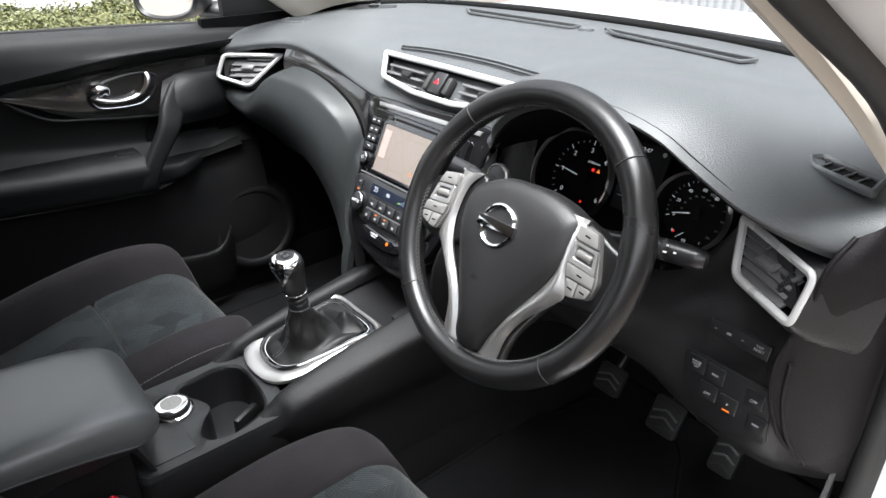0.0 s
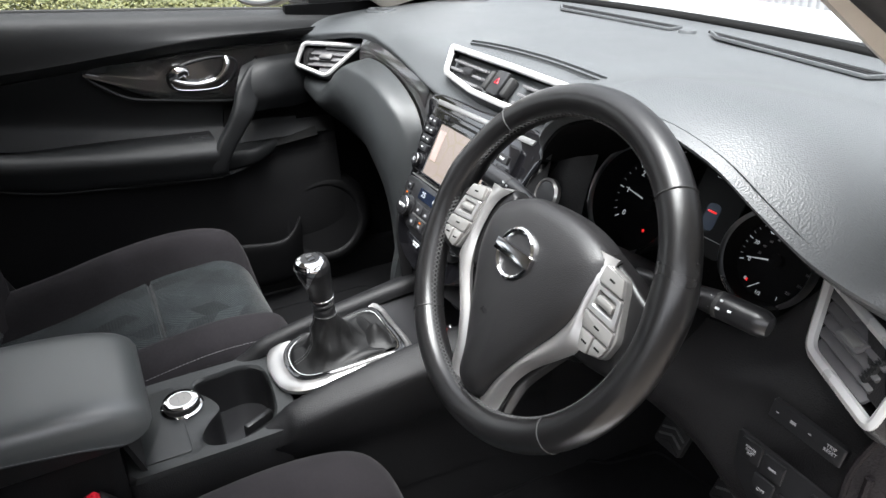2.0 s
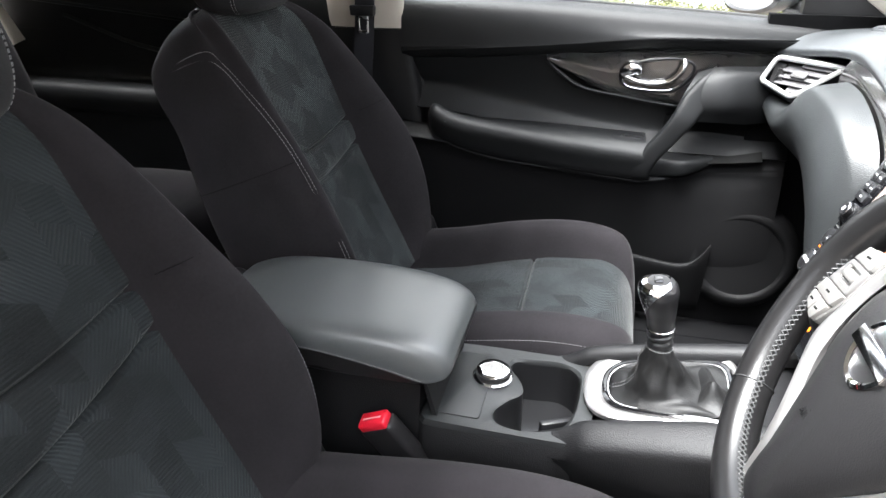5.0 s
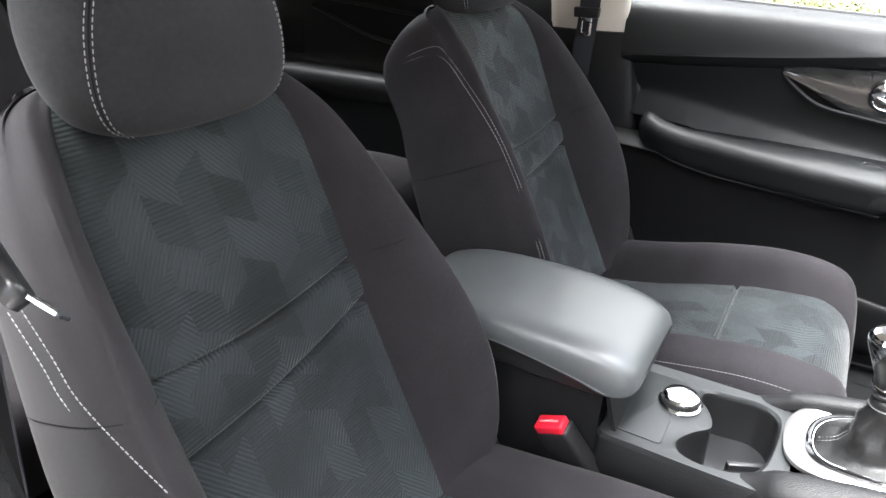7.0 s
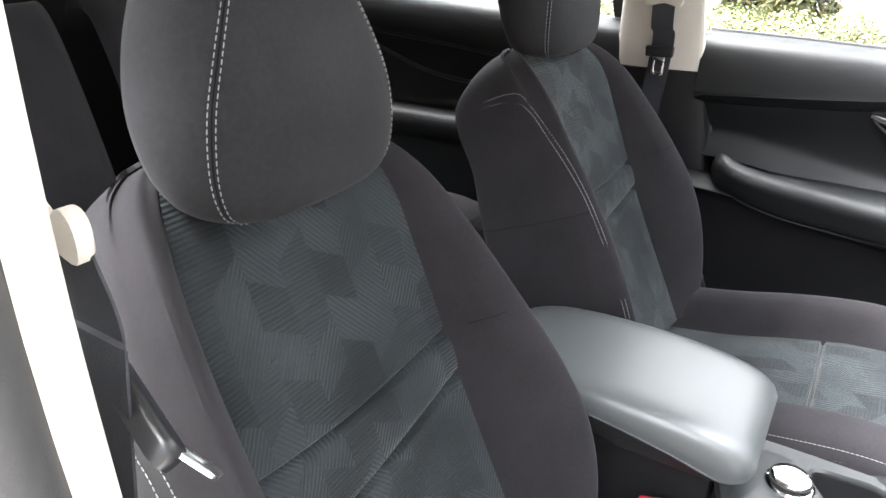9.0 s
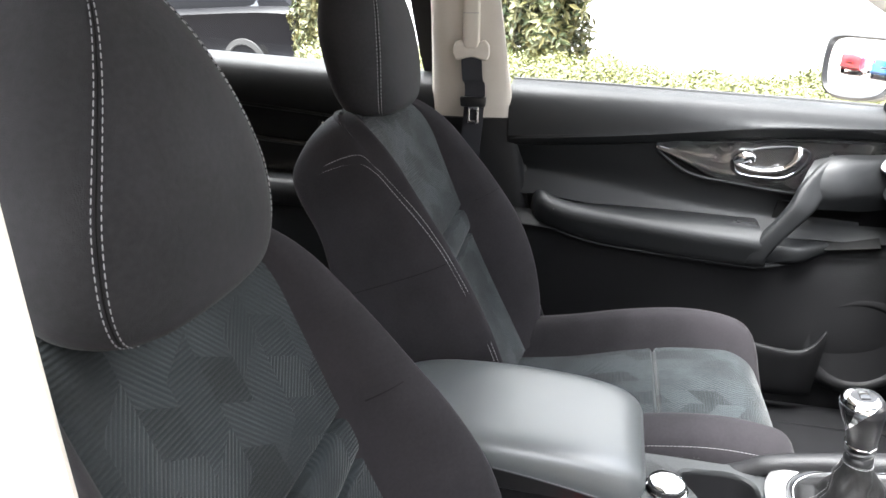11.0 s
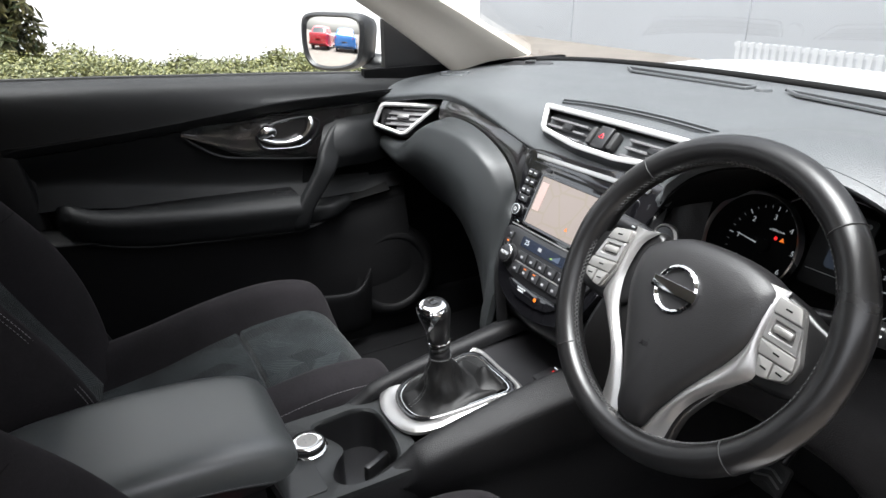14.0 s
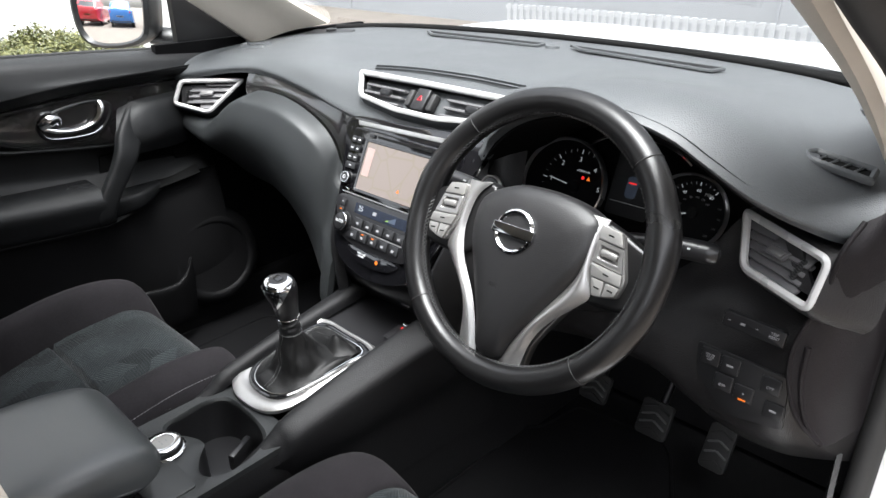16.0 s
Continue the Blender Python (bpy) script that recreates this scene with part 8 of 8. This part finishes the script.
tg = part("belt_tongue", prism(rounded(0.022, 0.074, 0.009), 0.013, DT, 0.005, 3), BLACK, db, "black belt tongue")
part("tongue_blade", ring(rounded(0.024, 0.040, 0.004, 3), rounded(0.012, 0.022, 0.003, 3), 0.003, frame_of((0.657, -0.586, 1.054), (-0.80, 0.1, 0.6), (-0.15, 0.80, -0.58))), STEEL, tg, "bright steel blade")

# buckles beside the console
def buckle(x, y, z, tilt, roll):
    b = thing("belt_buckle", (x, y, z - 0.12), "black belt buckle with red release button", "belt buckle", "seat belt buckles")
    m = pose(x, y, z, tilt, roll, 0)
    part("casing", box(0.030, 0.052, 0.104, m @ pose(0, 0, -0.053), 0.007, 3), KNEE, b, "black plastic casing")
    part("release_button", box(0.025, 0.045, 0.016, m @ pose(0.001, 0, 0.001), 0.004, 3), REDPLASTIC, b, "red release button")
    part("button_line", box(0.0030, 0.030, 0.0012, m @ pose(0.002, 0, 0.0090)), mat("pale_red_mark", (0.75, 0.35, 0.33), 0.5), b)
    part("stalk", box(0.008, 0.030, 0.12, m @ pose(0, -0.006, -0.14), 0.003), BLACK, b)
    return b


buckle(0.136, -0.450, 0.633, 28, 14)
buckle(-0.120, -0.565, 0.652, 20, -10)

# rear bench
bench = thing("rear_bench", (0, -1.5, 0.36), "charcoal cloth rear bench seat in shade", "car seat")
for sg in (-1, 1):
    rows = [[(sg * x, y, z - (0.03 if x in (0.04, 0.66) else 0)) for x in (0.04, 0.10, 0.35, 0.60, 0.66)] for y, z in ((-1.12, 0.46), (-1.10, 0.60), (-1.16, 0.655), (-1.35, 0.66), (-1.60, 0.635), (-1.68, 0.60))]
    part("cushion", patch(rows, 4, 4, thick=0.02), SUEDE, bench)
    rows = [[(sg * x, y + (-0.03 if x in (0.04, 0.66) else 0.0), z) for x in (0.04, 0.10, 0.35, 0.60, 0.66)] for y, z in ((-1.60, 0.58), (-1.63, 0.75), (-1.70, 1.0), (-1.76, 1.14), (-1.82, 1.16), (-1.86, 1.10))]
    part("backrest", patch(rows, 4, 4, thick=0.02), SUEDE, bench)
    rows = [[(sg * (0.35 + x * k), -1.80 + y * k, z) for x, y in ((-0.12, -0.03), (-0.10, 0.05), (0, 0.06), (0.10, 0.05), (0.12, -0.03), (0, -0.05))] for z, k in ((1.16, 0.7), (1.19, 1.0), (1.28, 1.0), (1.32, 0.7), (1.325, 0.2))]
    part("headrest", patch(rows, 3, 3, close_v=True, caps=True), SUEDE, bench)

# rear doors
def rear_door(s, name):
    d = thing(name, (s * 0.74, -1.25, 0.40), "closed rear door with dark trim and chrome handle", "car door", kind="structure")
    st = [(-0.80, 1.110, 0.985), (-1.0, 1.125, 1.010), (-1.25, 1.142, 1.035), (-1.55, 1.16, 1.06), (-1.80, 1.18, 1.08)]
    rows = [[(s * 0.80, y, t - 0.004), (s * 0.765, y, t + 0.002), (s * 0.725, y, t - 0.010), (s * 0.706, y, t - 0.040), (s * 0.706, y, b), (s * 0.728, y, b - 0.008)] for y, t, b in st]
    part("upper_pad", patch(rows, 4, 4, thick=0.006), DOORPAD, d, "dark sill pad")
    rows = [[(s * 0.728, y, b), (s * 0.745, y, b - 0.06), (s * 0.745, y, 0.87), (s * 0.70, y, 0.85), (s * 0.66, y, 0.845), (s * 0.655, y, 0.80), (s * 0.69, y, 0.76), (s * 0.70, y, 0.55), (s * 0.71, y, 0.40)] for y, t, b in st]
    part("lower_panel", patch(rows, 4, 4, thick=0.006), DOORPAD, d, "black door panel with armrest")
    part("trim_strip", tube([(s * 0.718, y, b - 0.012) for y, t, b in st], 0.004, 8, n=4), BLACK, d)
    curve = [(s * 0.735, y, z) for y, z in ((-1.60, 1.02), (-1.40, 0.955), (-1.25, 0.935), (-1.05, 0.93), (-0.90, 0.94))]
    part("panel_crease", tube(curve, 0.006, 8, n=5), BLACK, d)
    cup = part("handle_cup", prism(rounded(0.11, 0.06, 0.028, 5), 0.006, frame_of((s * 0.738, -1.10, 0.985), (-s, 0, 0), (0, 0, 1)), 0.002), BLACK, d)
    part("door_handle", tube([(s * 0.722, -1.065, 0.998), (s * 0.714, -1.08, 0.980), (s * 0.716, -1.105, 0.978), (s * 0.722, -1.135, 0.988)], [0.006, 0.008, 0.006, 0.010], 12, n=4), CHROME, cup, "chrome handle")
    part("outer_skin", patch([[(s * 0.80, y, t - 0.01), (s * 0.87, y, 0.9), (s * 0.86, y, 0.40)] for y, t, b in st], thick=0.01), PAINT, d, "white painted outer skin")
    part("side_glass", patch([[(s * 0.785, y, t), (s * 0.74, y, 1.30), (s * 0.66, y, 1.56)] for y, t, b in st], 3, 3), GLASS, d, "tinted rear window").visible_shadow = False
    return d


rear_door(-1, "door_2")
rear_door(1, "door_3")

# ---- driver's door opening ----
opening = thing("door_opening", (0.78, 0.05, 0.40), "white painted door opening with dark trim and rubber seals", "door frame", kind="structure")
cap = [[(0.688, 0.172, 1.036), (0.705, 0.190, 1.048), (0.718, 0.214, 1.054), (0.731, 0.240, 1.058)],
       [(0.680, 0.146, 1.008), (0.700, 0.160, 1.012), (0.717, 0.195, 1.015), (0.731, 0.240, 1.015)],
       [(0.675, 0.142, 0.955), (0.697, 0.157, 0.955), (0.716, 0.195, 0.955), (0.731, 0.245, 0.955)],
       [(0.661, 0.140, 0.892), (0.688, 0.150, 0.892), (0.713, 0.192, 0.892), (0.730, 0.250, 0.892)],
       [(0.664, 0.140, 0.846), (0.690, 0.151, 0.843), (0.714, 0.194, 0.840), (0.731, 0.255, 0.840)],
       [(0.680, 0.144, 0.800), (0.700, 0.157, 0.795), (0.718, 0.202, 0.792), (0.732, 0.255, 0.790)],
       [(0.706, 0.156, 0.768), (0.716, 0.172, 0.760), (0.725, 0.210, 0.753), (0.733, 0.250, 0.748)]]
part("dash_end_panel", patch(cap, 5, 5, thick=0.006), ENDTRIM, opening, "dark curved end panel of the dashboard")
part("end_panel_edge", tube([c[0] for c in cap], 0.003, 8, n=5), ENDTRIM, opening)
part("cover_edge", tube([tuple(np.array(c[0]) * 0.45 + np.array(c[1]) * 0.55 - np.array((0.002, 0.003, 0))) for c in cap[3:]], 0.0035, 8, n=5), ENDTRIM, opening, "raised rim of the access cover")
part("kick_panel", patch([[(0.725, 0.25, 0.70), (0.735, 0.19, 0.67), (0.745, 0.165, 0.66)], [(0.72, 0.32, 0.55), (0.735, 0.22, 0.54), (0.748, 0.14, 0.54)], [(0.71, 0.50, 0.38), (0.73, 0.32, 0.38), (0.750, 0.20, 0.38)]], 4, 4, thick=0.006), DARK, opening)
seal = [(0.706, 0.070, 1.20), (0.728, 0.160, 1.11), (0.742, 0.225, 1.04), (0.746, 0.252, 0.95), (0.748, 0.264, 0.82), (0.750, 0.262, 0.70), (0.754, 0.255, 0.55), (0.758, 0.250, 0.40)]
part("door_seal", tube([(0.618, -0.44, 1.52), (0.668, -0.10, 1.305)] + seal, 0.016, 12, n=5), RUBBER, opening, "black rubber door seal")
fl = [[(x + 0.008, y + 0.004, z), (x + 0.028, y - 0.004, z), (x + 0.07, y + 0.012, z), (x + 0.10, y + 0.06, z), (x + 0.11, y + 0.20, z)] for x, y, z in [(0.628, -0.44, 1.52), (0.674, -0.10, 1.305)] + seal]
part("hinge_pillar", patch(fl, 4, 4, thick=0.004), PAINT, opening, "white painted hinge pillar")
part("door_hinge", box(0.03, 0.03, 0.05, pose(0.792, 0.262, 0.80), 0.008, 3), BLACK, opening, "black door check")
part("sill", patch([[(0.70, y, 0.40), (0.74, y, 0.425), (0.80, y, 0.42), (0.86, y, 0.36), (0.87, y, 0.22)] for y in (-0.60, -0.2, 0.22)], 3, 4, thick=0.006), PAINT, opening, "white painted sill")
part("front_wing", patch([[(0.80, 0.22, 1.03), (0.88, 0.24, 0.95), (0.90, 0.24, 0.6), (0.88, 0.24, 0.30)], [(0.80, 0.80, 1.01), (0.89, 0.80, 0.92), (0.91, 0.80, 0.75), (0.90, 0.80, 0.70)], [(0.74, 1.65, 0.88), (0.84, 1.60, 0.80), (0.86, 1.60, 0.65), (0.85, 1.60, 0.4)]], 4, 4, thick=0.008), PAINT, opening, "white painted front wing")
part("far_wing", mirrored(patch([[(0.80, 0.22, 1.03), (0.88, 0.24, 0.95), (0.90, 0.24, 0.6), (0.88, 0.24, 0.30)], [(0.80, 0.80, 1.01), (0.89, 0.80, 0.92), (0.91, 0.80, 0.75), (0.90, 0.80, 0.70)], [(0.74, 1.65, 0.88), (0.84, 1.60, 0.80), (0.86, 1.60, 0.65), (0.85, 1.60, 0.4)]], 4, 4, thick=0.008)), PAINT, opening)
part("sill_trim", box(0.10, 1.50, 0.13, pose(-0.762, 0.02, 0.385), 0.012, 2), LOWPLASTIC, body, "black sill trim")
# footwell side behind the passenger dash end
part("footwell_side", box(0.02, 0.62, 0.72, pose(-0.745, 0.42, 0.72)), CARPET, body)
part("footwell_side", box(0.02, 0.42, 0.64, pose(0.752, 0.50, 0.68)), CARPET, body)

# ---- pedals and mats ----
TREAD = mat("worn_tread_steel", (0.16, 0.16, 0.16), 0.45, metal=0.6)


def pedal(name, x, y, z, w, h, tilt, label):
    p = thing(name, (x, y + 0.05, z - 0.02), label, "pedal", "driver's pedals")
    m = frame_of((x, y, z), (0, -math.cos(radians(tilt)), math.sin(radians(tilt))), (0, math.sin(radians(tilt)), math.cos(radians(tilt))))
    pad = part("pedal_pad", prism(rounded(w, h, 0.008, 4), 0.010, m, 0.003, 2), RUBBER, p, "ribbed black rubber pad")
    for k in range(4):
        yy = -h / 2 + h * (k + 0.7) / 4.4
        for sg in (-1, 1):
            part("tread_rib", box(w * 0.44, 0.004, 0.004, m @ pose(sg * w * 0.21, yy, 0.011, 0, 0, -sg * 24), 0.001, 1), TREAD if k in (1, 2) else RUBBER, pad)
    part("pedal_arm", tube([(x, y + 0.01, z), (x, y + 0.07, z + 0.08), (x, y + 0.12, z + 0.22)], 0.008, n=4), BLACK, p)


pedal("clutch_pedal", 0.275, 0.44, 0.47, 0.060, 0.058, 28, "black ribbed clutch pedal in the footwell")
pedal("brake_pedal", 0.405, 0.44, 0.46, 0.062, 0.070, 28, "black ribbed brake pedal in the footwell")
pedal("accelerator_pedal", 0.525, 0.45, 0.455, 0.048, 0.085, 30, "black ribbed accelerator pedal in the footwell")
mo = round_poly([(0.16, -0.28), (0.60, -0.28), (0.61, 0.22), (0.53, 0.28), (0.44, 0.46), (0.40, 0.50), (0.22, 0.47), (0.20, 0.36), (0.17, 0.33)], 0.02)
fm = thing("floor_mat", (0.38, 0.1, 0.36), "black carpet mat with a bound edge on the cabin floor", "floor mat")
part("carpet_panel", prism(mo, 0.010, pose(0, 0, 0.362), 0.003), CARPET, fm)
part("mat_binding", tube([(x, y, 0.372) for x, y in mo], 0.004, 6, closed=True), CARPET, fm, "stitched black edge binding")
mo2 = [(-x, y) for x, y in mo][::-1]
fm2 = thing("floor_mat", (-0.38, 0.1, 0.36), "black carpet mat on the passenger's cabin floor", "floor mat")
part("carpet_panel", prism(mo2, 0.010, pose(0, 0, 0.362), 0.003), CARPET, fm2)
part("mat_binding", tube([(x, y, 0.372) for x, y in mo2], 0.004, 6, closed=True), CARPET, fm2, "stitched black edge binding")
